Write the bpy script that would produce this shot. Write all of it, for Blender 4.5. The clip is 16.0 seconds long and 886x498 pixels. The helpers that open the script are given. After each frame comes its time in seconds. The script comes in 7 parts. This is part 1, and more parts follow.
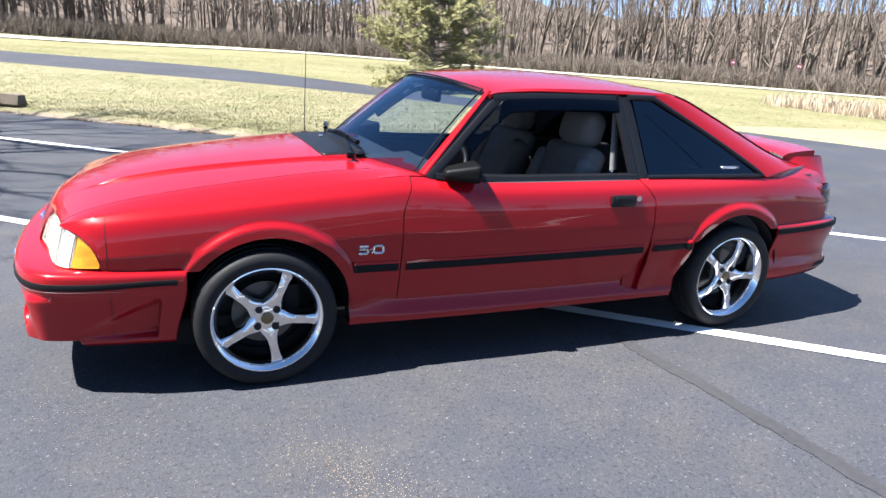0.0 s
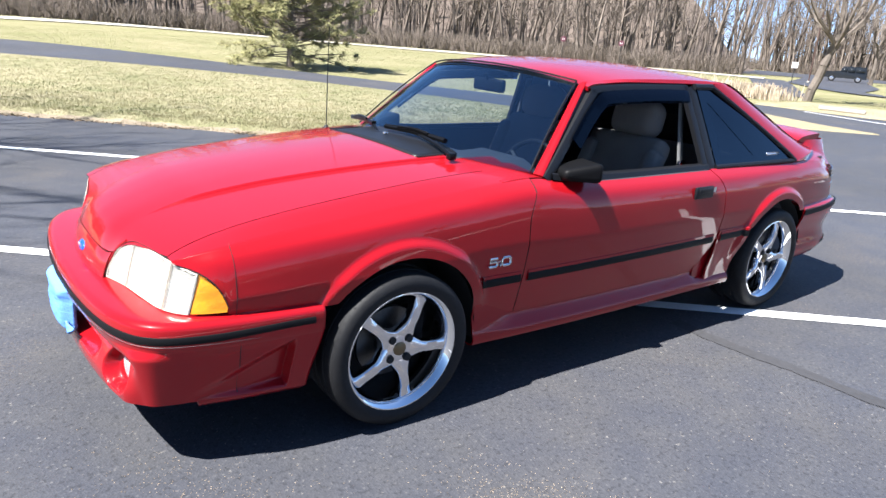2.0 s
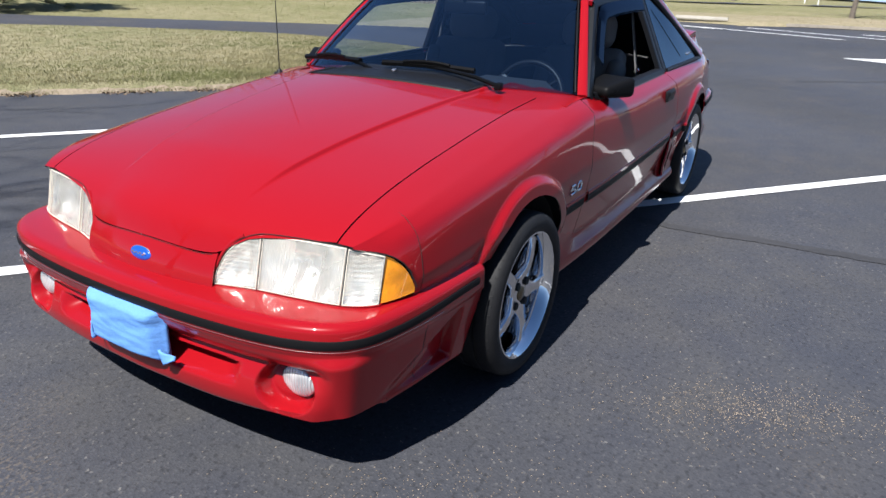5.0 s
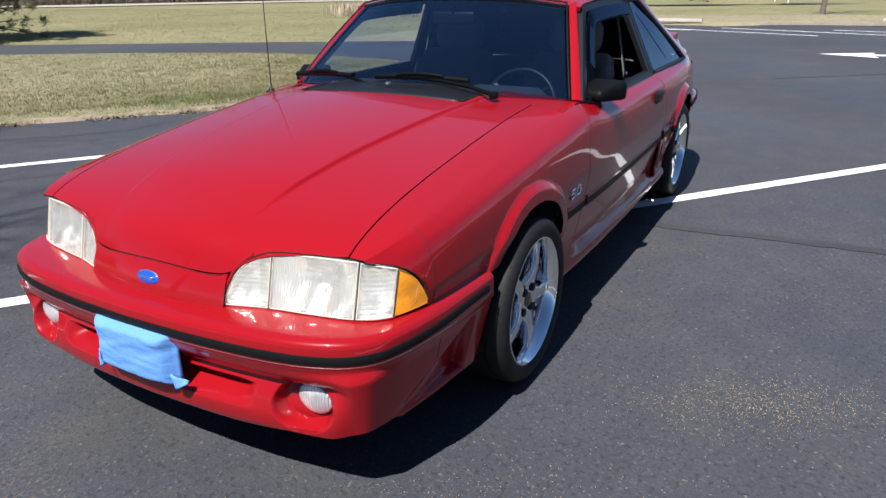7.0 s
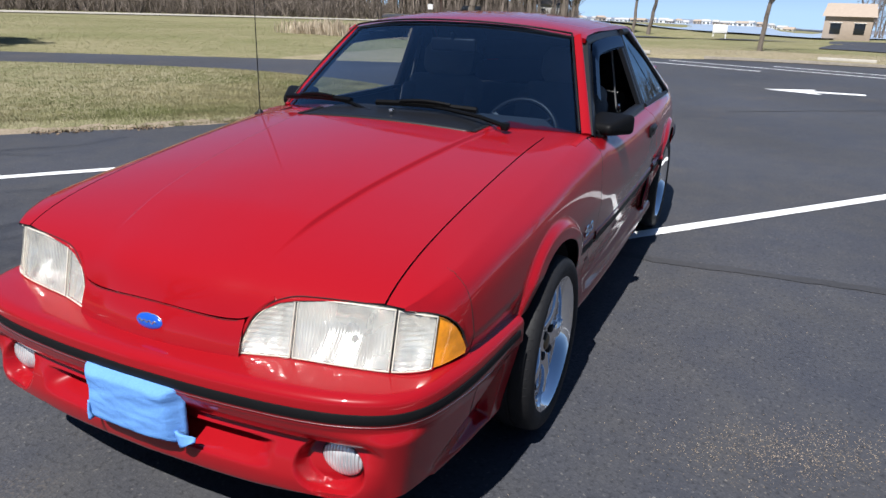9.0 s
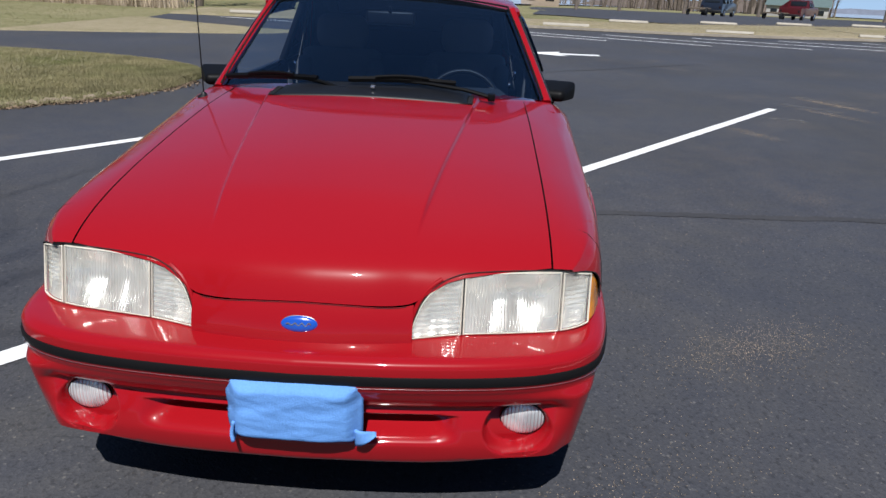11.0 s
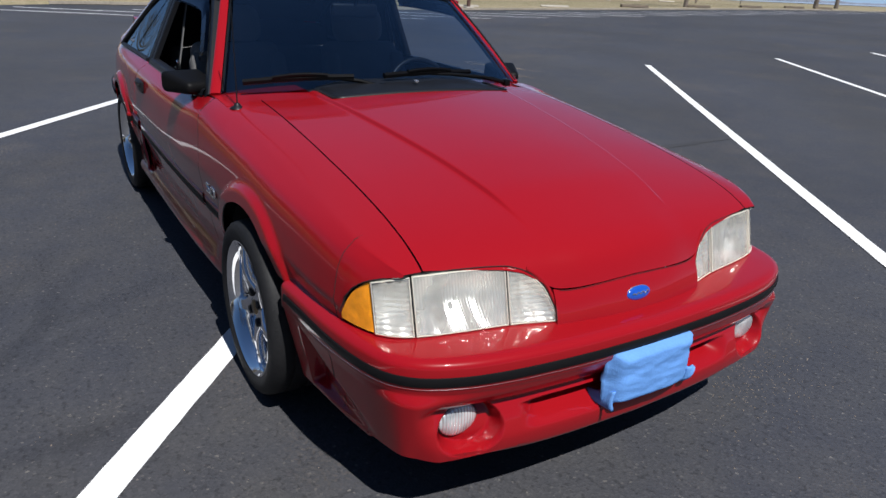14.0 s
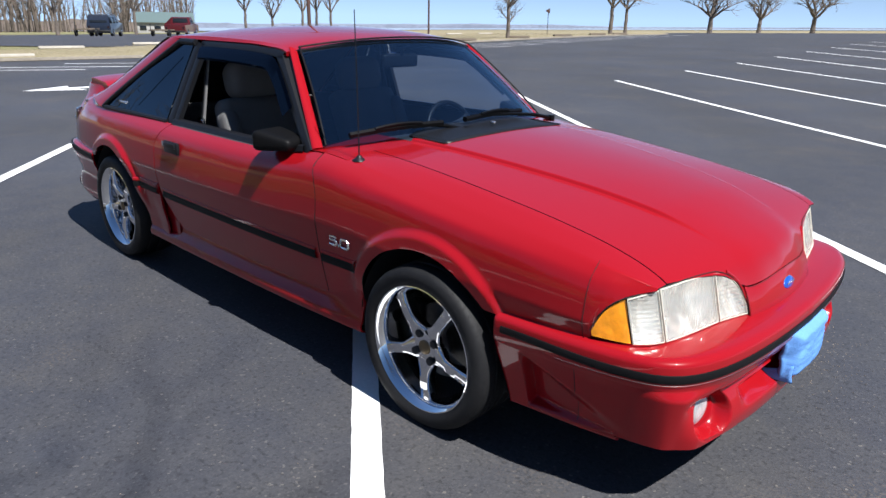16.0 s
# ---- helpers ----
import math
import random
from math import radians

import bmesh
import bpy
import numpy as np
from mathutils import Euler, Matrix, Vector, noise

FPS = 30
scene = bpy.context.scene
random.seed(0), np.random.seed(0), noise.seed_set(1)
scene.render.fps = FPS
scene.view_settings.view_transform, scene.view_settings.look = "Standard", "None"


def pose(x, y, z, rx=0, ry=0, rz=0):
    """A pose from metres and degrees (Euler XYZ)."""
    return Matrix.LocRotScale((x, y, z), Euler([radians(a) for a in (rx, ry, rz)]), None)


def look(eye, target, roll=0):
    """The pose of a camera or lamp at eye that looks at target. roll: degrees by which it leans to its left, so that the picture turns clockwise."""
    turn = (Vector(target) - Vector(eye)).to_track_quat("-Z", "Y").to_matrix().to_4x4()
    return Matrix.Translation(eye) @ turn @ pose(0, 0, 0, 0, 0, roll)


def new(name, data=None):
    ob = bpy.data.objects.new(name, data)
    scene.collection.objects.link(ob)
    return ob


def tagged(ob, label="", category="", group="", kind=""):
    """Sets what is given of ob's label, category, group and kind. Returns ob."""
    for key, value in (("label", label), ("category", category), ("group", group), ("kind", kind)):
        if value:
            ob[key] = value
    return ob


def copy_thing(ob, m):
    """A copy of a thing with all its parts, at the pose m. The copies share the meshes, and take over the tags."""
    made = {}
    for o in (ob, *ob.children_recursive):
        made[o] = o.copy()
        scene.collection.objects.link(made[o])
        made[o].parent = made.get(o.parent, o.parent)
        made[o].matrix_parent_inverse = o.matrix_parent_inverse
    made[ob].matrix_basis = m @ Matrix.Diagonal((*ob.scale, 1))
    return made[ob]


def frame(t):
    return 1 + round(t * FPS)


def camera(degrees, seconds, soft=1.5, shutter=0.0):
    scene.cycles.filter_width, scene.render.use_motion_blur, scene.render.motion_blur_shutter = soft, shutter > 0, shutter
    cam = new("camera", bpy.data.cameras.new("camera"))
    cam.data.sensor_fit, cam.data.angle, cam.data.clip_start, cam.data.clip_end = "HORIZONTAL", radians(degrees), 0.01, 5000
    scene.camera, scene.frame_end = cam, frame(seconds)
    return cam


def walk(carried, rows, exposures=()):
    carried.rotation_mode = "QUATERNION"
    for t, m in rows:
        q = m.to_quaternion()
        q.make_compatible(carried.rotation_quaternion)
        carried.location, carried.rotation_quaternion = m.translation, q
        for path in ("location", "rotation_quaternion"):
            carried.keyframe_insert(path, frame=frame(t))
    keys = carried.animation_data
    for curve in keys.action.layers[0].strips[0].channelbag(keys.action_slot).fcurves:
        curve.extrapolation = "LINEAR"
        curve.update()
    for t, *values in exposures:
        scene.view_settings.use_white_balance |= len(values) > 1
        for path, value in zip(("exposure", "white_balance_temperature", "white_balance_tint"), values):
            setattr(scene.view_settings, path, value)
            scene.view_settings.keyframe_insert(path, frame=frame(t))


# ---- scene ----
cam = camera(66.1, 16.0)
PATH = [
    (0, (-1.683, -3.568, 1.443), (-0.915, -1.81, 0.878), 3.6),
    (0.5, (-1.945, -3.401, 1.45), (-1.083, -1.689, 0.877), 3.6),
    (1, (-2.176, -3.213, 1.456), (-1.213, -1.566, 0.858), 3.0),
    (1.5, (-2.35, -2.953, 1.449), (-1.291, -1.368, 0.846), 3.4),
    (2, (-2.57, -2.728, 1.424), (-1.408, -1.215, 0.823), 4.2),
    (2.5, (-2.758, -2.518, 1.418), (-1.481, -1.118, 0.779), 4.1),
    (3, (-2.88, -2.263, 1.416), (-1.511, -0.968, 0.747), 4.1),
    (3.5, (-3.024, -2.055, 1.396), (-1.57, -0.861, 0.719), 4.0),
    (4, (-3.166, -1.888, 1.385), (-1.635, -0.808, 0.683), 3.5),
    (6.5, (-3.347, -1.616, 1.365), (-1.72, -0.762, 0.577), -0.3),
    (7, (-3.342, -1.632, 1.369), (-1.717, -0.727, 0.634), -1.0),
    (7.5, (-3.335, -1.645, 1.375), (-1.704, -0.727, 0.669), -0.4),
    (8, (-3.301, -1.626, 1.382), (-1.661, -0.706, 0.703), 0.6),
    (10.5, (-3.543, -0.614, 1.37), (-1.699, -0.37, 0.637), 2.3),
    (11, (-3.641, -0.379, 1.381), (-1.783, -0.334, 0.642), 2.6),
    (11.5, (-3.612, -0.095, 1.38), (-1.745, -0.234, 0.676), 3.0),
    (12, (-3.595, 0.23, 1.374), (-1.734, -0.091, 0.716), 3.4),
    (12.5, (-3.587, 0.549, 1.357), (-1.78, 0.053, 0.658), 3.7),
    (13, (-3.464, 0.821, 1.367), (-1.726, 0.145, 0.644), 3.7),
    (13.5, (-3.388, 1.108, 1.37), (-1.732, 0.265, 0.631), 4.0),
    (14, (-3.339, 1.398, 1.384), (-1.776, 0.403, 0.63), 3.2),
    (14.5, (-3.182, 1.655, 1.391), (-1.71, 0.511, 0.667), 2.6),
    (15, (-3.056, 1.926, 1.392), (-1.665, 0.652, 0.727), 2.6),
    (15.5, (-2.953, 2.177, 1.404), (-1.619, 0.839, 0.748), 1.9),
    (16, (-2.8, 2.347, 1.402), (-1.498, 0.974, 0.756), 1.1),
]
EXPOSURES = [(0, 1.98, 6150, 10), (1.5, 2.01, 6150, 10), (2.5, 1.68, 6150, 10), (4, 1.14, 6150, 10), (7.5, 0.84, 6130, 10), (11, 0.36, 6100, 10), (12.5, 0.14, 6100, 10), (14.5, 0.44, 6100, 10), (16, 0.92, 6100, 10)]
walk(cam, [(t, look(eye, target, roll)) for t, eye, target, roll in PATH], EXPOSURES)

# ---- light ----
SUN = Vector((-0.645, 0.036, 1.0)).normalized()
sun = new("sun", bpy.data.lights.new("sun", "SUN"))
sun.data.energy, sun.data.angle, sun.data.color = 5.0, radians(0.53), (1.0, 0.955, 0.89)
sun.matrix_world = look(SUN * 50, (0, 0, 0))
world = bpy.data.worlds.new("sky")
scene.world = world
world.use_nodes = True
wn = world.node_tree.nodes
sky = wn.new("ShaderNodeTexSky")
sky.sky_type, sky.sun_disc = "NISHITA", False
sky.sun_elevation, sky.sun_rotation = math.asin(SUN.z), radians(90)
sky.air_density, sky.dust_density, sky.ozone_density = 1.0, 0.1, 4.0
wn["Background"].inputs["Strength"].default_value = 0.044
tc, lift, norm = wn.new("ShaderNodeTexCoord"), wn.new("ShaderNodeVectorMath"), wn.new("ShaderNodeVectorMath")
lift.operation, norm.operation = "ADD", "NORMALIZE"
lift.inputs[1].default_value = (0, 0, 0.15)
world.node_tree.links.new(tc.outputs["Generated"], lift.inputs[0])
world.node_tree.links.new(lift.outputs[0], norm.inputs[0])
world.node_tree.links.new(norm.outputs[0], sky.inputs["Vector"])
# pale haze low over the horizon
split, inv, power, haze, total = wn.new("ShaderNodeSeparateXYZ"), wn.new("ShaderNodeMath"), wn.new("ShaderNodeMath"), wn.new("ShaderNodeVectorMath"), wn.new("ShaderNodeVectorMath")
inv.operation, power.operation, haze.operation, total.operation = "SUBTRACT", "POWER", "SCALE", "ADD"
inv.inputs[0].default_value, inv.use_clamp, power.inputs[1].default_value = 1.0, True, 11.0
haze.inputs[0].default_value = (4.6, 4.95, 5.4)
world.node_tree.links.new(tc.outputs["Generated"], split.inputs[0])
world.node_tree.links.new(split.outputs["Z"], inv.inputs[1])
world.node_tree.links.new(inv.outputs[0], power.inputs[0])
world.node_tree.links.new(power.outputs[0], haze.inputs["Scale"])
world.node_tree.links.new(haze.outputs[0], total.inputs[0])
world.node_tree.links.new(sky.outputs[0], total.inputs[1])
clear_blue = wn.new("ShaderNodeVectorMath")
clear_blue.operation = "MULTIPLY"
clear_blue.inputs[1].default_value = (0.90, 0.98, 1.05)
world.node_tree.links.new(total.outputs[0], clear_blue.inputs[0])
world.node_tree.links.new(clear_blue.outputs[0], wn["Background"].inputs["Color"])

# ---- materials ----
def nodes_of(name):
    m = bpy.data.materials.new(name)
    m.use_nodes = True
    return m, m.node_tree.nodes, m.node_tree.links, m.node_tree.nodes["Principled BSDF"]


def surf(name, base, rough=0.6, metal=0.0, coat=0.0, vary=0.12, fine=60.0, broad=3.0, bump=0.0, bump_scale=None, spec=0.5, rand=0.0):
    """A surface with grain at two scales, by place in the world."""
    m, n, l, b = nodes_of(name)
    geo = n.new("ShaderNodeNewGeometry")
    t1, t2 = n.new("ShaderNodeTexNoise"), n.new("ShaderNodeTexNoise")
    t1.inputs["Scale"].default_value, t2.inputs["Scale"].default_value = fine, broad
    t1.inputs["Detail"].default_value, t2.inputs["Detail"].default_value = 4, 5
    for t in (t1, t2):
        l.new(geo.outputs["Position"], t.inputs["Vector"])
    add = n.new("ShaderNodeMath")
    add.operation = "ADD"
    l.new(t1.outputs[0], add.inputs[0])
    l.new(t2.outputs[0], add.inputs[1])
    mr = n.new("ShaderNodeMapRange")
    mr.inputs["From Min"].default_value, mr.inputs["From Max"].default_value = 0.6, 1.4
    mr.inputs["To Min"].default_value, mr.inputs["To Max"].default_value = 1 - vary, 1 + vary
    l.new(add.outputs[0], mr.inputs[0])
    hue = n.new("ShaderNodeHueSaturation")
    hue.inputs["Color"].default_value = (*base, 1)
    if rand:
        oi, m2, mm = n.new("ShaderNodeObjectInfo"), n.new("ShaderNodeMapRange"), n.new("ShaderNodeMath")
        m2.inputs["To Min"].default_value, m2.inputs["To Max"].default_value = 1 - rand, 1 + rand
        l.new(oi.outputs["Random"], m2.inputs[0])
        mm.operation = "MULTIPLY"
        l.new(m2.outputs[0], mm.inputs[0])
        l.new(mr.outputs[0], mm.inputs[1])
        l.new(mm.outputs[0], hue.inputs["Value"])
    else:
        l.new(mr.outputs[0], hue.inputs["Value"])
    l.new(hue.outputs[0], b.inputs["Base Color"])
    b.inputs["Roughness"].default_value, b.inputs["Metallic"].default_value = rough, metal
    b.inputs["Coat Weight"].default_value, b.inputs["Coat Roughness"].default_value = coat, 0.03
    b.inputs["Specular IOR Level"].default_value = spec
    if bump:
        tb, bp = n.new("ShaderNodeTexNoise"), n.new("ShaderNodeBump")
        tb.inputs["Scale"].default_value, tb.inputs["Detail"].default_value = bump_scale or fine, 3
        l.new(geo.outputs["Position"], tb.inputs["Vector"])
        bp.inputs["Strength"].default_value, bp.inputs["Distance"].default_value = bump, 0.01
        l.new(tb.outputs[0], bp.inputs["Height"])
        l.new(bp.outputs[0], b.inputs["Normal"])
    return m


def glass(name, tint, ior=1.5, rough=0.0, gloss=(1.0, 1.0, 1.0)):
    """Thin pane: tinted see-through, with mirror gloss by Fresnel."""
    m, n, l, b = nodes_of(name)
    n.remove(b)
    fr, tr, gl, mx = n.new("ShaderNodeFresnel"), n.new("ShaderNodeBsdfTransparent"), n.new("ShaderNodeBsdfGlossy"), n.new("ShaderNodeMixShader")
    fr.inputs["IOR"].default_value = ior
    tr.inputs["Color"].default_value = (*tint, 1)
    gl.inputs["Roughness"].default_value = rough
    gl.inputs["Color"].default_value = (*gloss, 1)
    l.new(fr.outputs[0], mx.inputs[0])
    l.new(tr.outputs[0], mx.inputs[1])
    l.new(gl.outputs[0], mx.inputs[2])
    l.new(mx.outputs[0], n["Material Output"].inputs[0])
    return m


def asphalt_material():
    m, n, l, b = nodes_of("asphalt")
    geo = n.new("ShaderNodeNewGeometry")

    def noise_at(scale, detail=4.0):
        t = n.new("ShaderNodeTexNoise")
        t.inputs["Scale"].default_value, t.inputs["Detail"].default_value = scale, detail
        l.new(geo.outputs["Position"], t.inputs["Vector"])
        return t

    def ramp(src, stops):
        r = n.new("ShaderNodeValToRGB")
        r.color_ramp.elements.remove(r.color_ramp.elements[0])
        for k, (p, c) in enumerate(stops):
            e = r.color_ramp.elements[0] if k == 0 else r.color_ramp.elements.new(p)
            e.position, e.color = p, (*c, 1)
        l.new(src, r.inputs[0])
        return r

    def mix(kind, fac, a, c):
        x = n.new("ShaderNodeMix")
        x.data_type, x.blend_type = "RGBA", kind
        if isinstance(fac, float):
            x.inputs[0].default_value = fac
        else:
            l.new(fac, x.inputs[0])
        l.new(a, x.inputs[6])
        l.new(c, x.inputs[7])
        return x.outputs[2]

    vor = n.new("ShaderNodeTexVoronoi")
    vor.inputs["Scale"].default_value = 125
    l.new(geo.outputs["Position"], vor.inputs["Vector"])
    stones = ramp(vor.outputs["Color"], [(0.0, (0.039, 0.0405, 0.047)), (0.55, (0.0475, 0.0488, 0.0560)), (0.86, (0.056, 0.057, 0.064)), (0.95, (0.098, 0.095, 0.094)), (1.0, (0.15, 0.142, 0.134))])
    broad = ramp(noise_at(0.35, 6).outputs[0], [(0.3, (0.86, 0.86, 0.86)), (0.7, (1.16, 1.16, 1.16))])
    col = mix("MULTIPLY", 1.0, stones.outputs[0], broad.outputs[0])
    mid = ramp(noise_at(4.5, 5).outputs[0], [(0.35, (0.91, 0.92, 0.95)), (0.68, (1.09, 1.07, 1.02))])
    col = mix("MULTIPLY", 1.0, col, mid.outputs[0])
    pits = ramp(noise_at(48, 2).outputs[0], [(0.34, (0.70, 0.70, 0.70)), (0.44, (1.02, 1.02, 1.02))])
    col = mix("MULTIPLY", 1.0, col, pits.outputs[0])
    hue = ramp(noise_at(0.55, 4).outputs[0], [(0.40, (0.975, 0.99, 1.04)), (0.64, (1.04, 1.005, 0.955))])
    col = mix("MULTIPLY", 1.0, col, hue.outputs[0])
    # tan grit worn through in patches
    patch = ramp(noise_at(0.9, 3).outputs[0], [(0.57, (0, 0, 0)), (0.74, (0.7, 0.7, 0.7))])
    chips = ramp(noise_at(70, 2).outputs[0], [(0.50, (0, 0, 0)), (0.62, (1, 1, 1))])
    both = mix("MULTIPLY", 1.0, patch.outputs[0], chips.outputs[0])
    tan = n.new("ShaderNodeRGB")
    tan.outputs[0].default_value = (0.135, 0.110, 0.086, 1)
    bw = n.new("ShaderNodeRGBToBW")
    l.new(both, bw.inputs[0])
    col = mix("MIX", bw.outputs[0], col, tan.outputs[0])
    l.new(col, b.inputs["Base Color"])
    b.inputs["Roughness"].default_value = 0.72
    b.inputs["Specular IOR Level"].default_value = 0.35
    bp = n.new("ShaderNodeBump")
    bp.inputs["Strength"].default_value, bp.inputs["Distance"].default_value = 0.28, 0.004
    l.new(vor.outputs["Distance"], bp.inputs["Height"])
    l.new(bp.outputs[0], b.inputs["Normal"])
    return m


def lawn_material(name, dry, green, bias=0.5):
    m, n, l, b = nodes_of(name)
    geo = n.new("ShaderNodeNewGeometry")
    t1, t2, t3 = (n.new("ShaderNodeTexNoise") for _ in range(3))
    for t, s, d in ((t1, 0.22, 5), (t2, 3.0, 6), (t3, 38.0, 4)):
        t.inputs["Scale"].default_value, t.inputs["Detail"].default_value = s, d
        l.new(geo.outputs["Position"], t.inputs["Vector"])
    a = n.new("ShaderNodeMath")
    a.operation = "ADD"
    l.new(t1.outputs[0], a.inputs[0])
    l.new(t2.outputs[0], a.inputs[1])
    r = n.new("ShaderNodeValToRGB")
    r.color_ramp.elements[0].position, r.color_ramp.elements[0].color = bias * 0.5 + 0.12, (*dry, 1)
    r.color_ramp.elements[1].position, r.color_ramp.elements[1].color = bias * 0.5 + 0.42, (*green, 1)
    half = n.new("ShaderNodeMath")
    half.operation, half.inputs[1].default_value = "MULTIPLY", 0.5
    l.new(a.outputs[0], half.inputs[0])
    l.new(half.outputs[0], r.inputs[0])
    mr = n.new("ShaderNodeMapRange")
    mr.inputs["From Min"].default_value, mr.inputs["From Max"].default_value = 0.3, 0.7
    mr.inputs["To Min"].default_value, mr.inputs["To Max"].default_value = 0.65, 1.25
    l.new(t3.outputs[0], mr.inputs[0])
    hue = n.new("ShaderNodeHueSaturation")
    l.new(r.outputs[0], hue.inputs["Color"])
    l.new(mr.outputs[0], hue.inputs["Value"])
    l.new(hue.outputs[0], b.inputs["Base Color"])
    b.inputs["Roughness"].default_value = 0.95
    b.inputs["Specular IOR Level"].default_value = 0.1
    bp = n.new("ShaderNodeBump")
    bp.inputs["Strength"].default_value, bp.inputs["Distance"].default_value = 0.8, 0.03
    l.new(t3.outputs[0], bp.inputs["Height"])
    l.new(bp.outputs[0], b.inputs["Normal"])
    return m


def island_surf(name, dark, light, rough=0.9, spec=0.2, patch=None):
    """For stuff made of many loose pieces: each piece its own tone."""
    m, n, l, b = nodes_of(name)
    geo = n.new("ShaderNodeNewGeometry")
    r = n.new("ShaderNodeValToRGB")
    r.color_ramp.elements[0].color, r.color_ramp.elements[1].color = (*dark, 1), (*light, 1)
    l.new(geo.outputs["Random Per Island"], r.inputs[0])
    t = n.new("ShaderNodeTexNoise")
    t.inputs["Scale"].default_value = 2.5
    l.new(geo.outputs["Position"], t.inputs["Vector"])
    mr = n.new("ShaderNodeMapRange")
    mr.inputs["From Min"].default_value, mr.inputs["From Max"].default_value = 0.3, 0.7
    mr.inputs["To Min"].default_value, mr.inputs["To Max"].default_value = 0.75, 1.2
    l.new(t.outputs[0], mr.inputs[0])
    hue = n.new("ShaderNodeHueSaturation")
    l.new(r.outputs[0], hue.inputs["Color"])
    if patch:
        t2, m2, mx = n.new("ShaderNodeTexNoise"), n.new("ShaderNodeMapRange"), n.new("ShaderNodeMix")
        t2.inputs["Scale"].default_value, t2.inputs["Detail"].default_value = patch[1], 6
        l.new(geo.outputs["Position"], t2.inputs["Vector"])
        m2.inputs["From Min"].default_value, m2.inputs["From Max"].default_value = 0.45, 0.62
        l.new(t2.outputs[0], m2.inputs[0])
        mx.data_type = "RGBA"
        l.new(m2.outputs[0], mx.inputs[0])
        l.new(r.outputs[0], mx.inputs[6])
        mx.inputs[7].default_value = (*patch[0], 1)
        l.new(mx.outputs[2], hue.inputs["Color"])
    l.new(mr.outputs[0], hue.inputs["Value"])
    l.new(hue.outputs[0], b.inputs["Base Color"])
    b.inputs["Roughness"].default_value, b.inputs["Specular IOR Level"].default_value = rough, spec
    return m


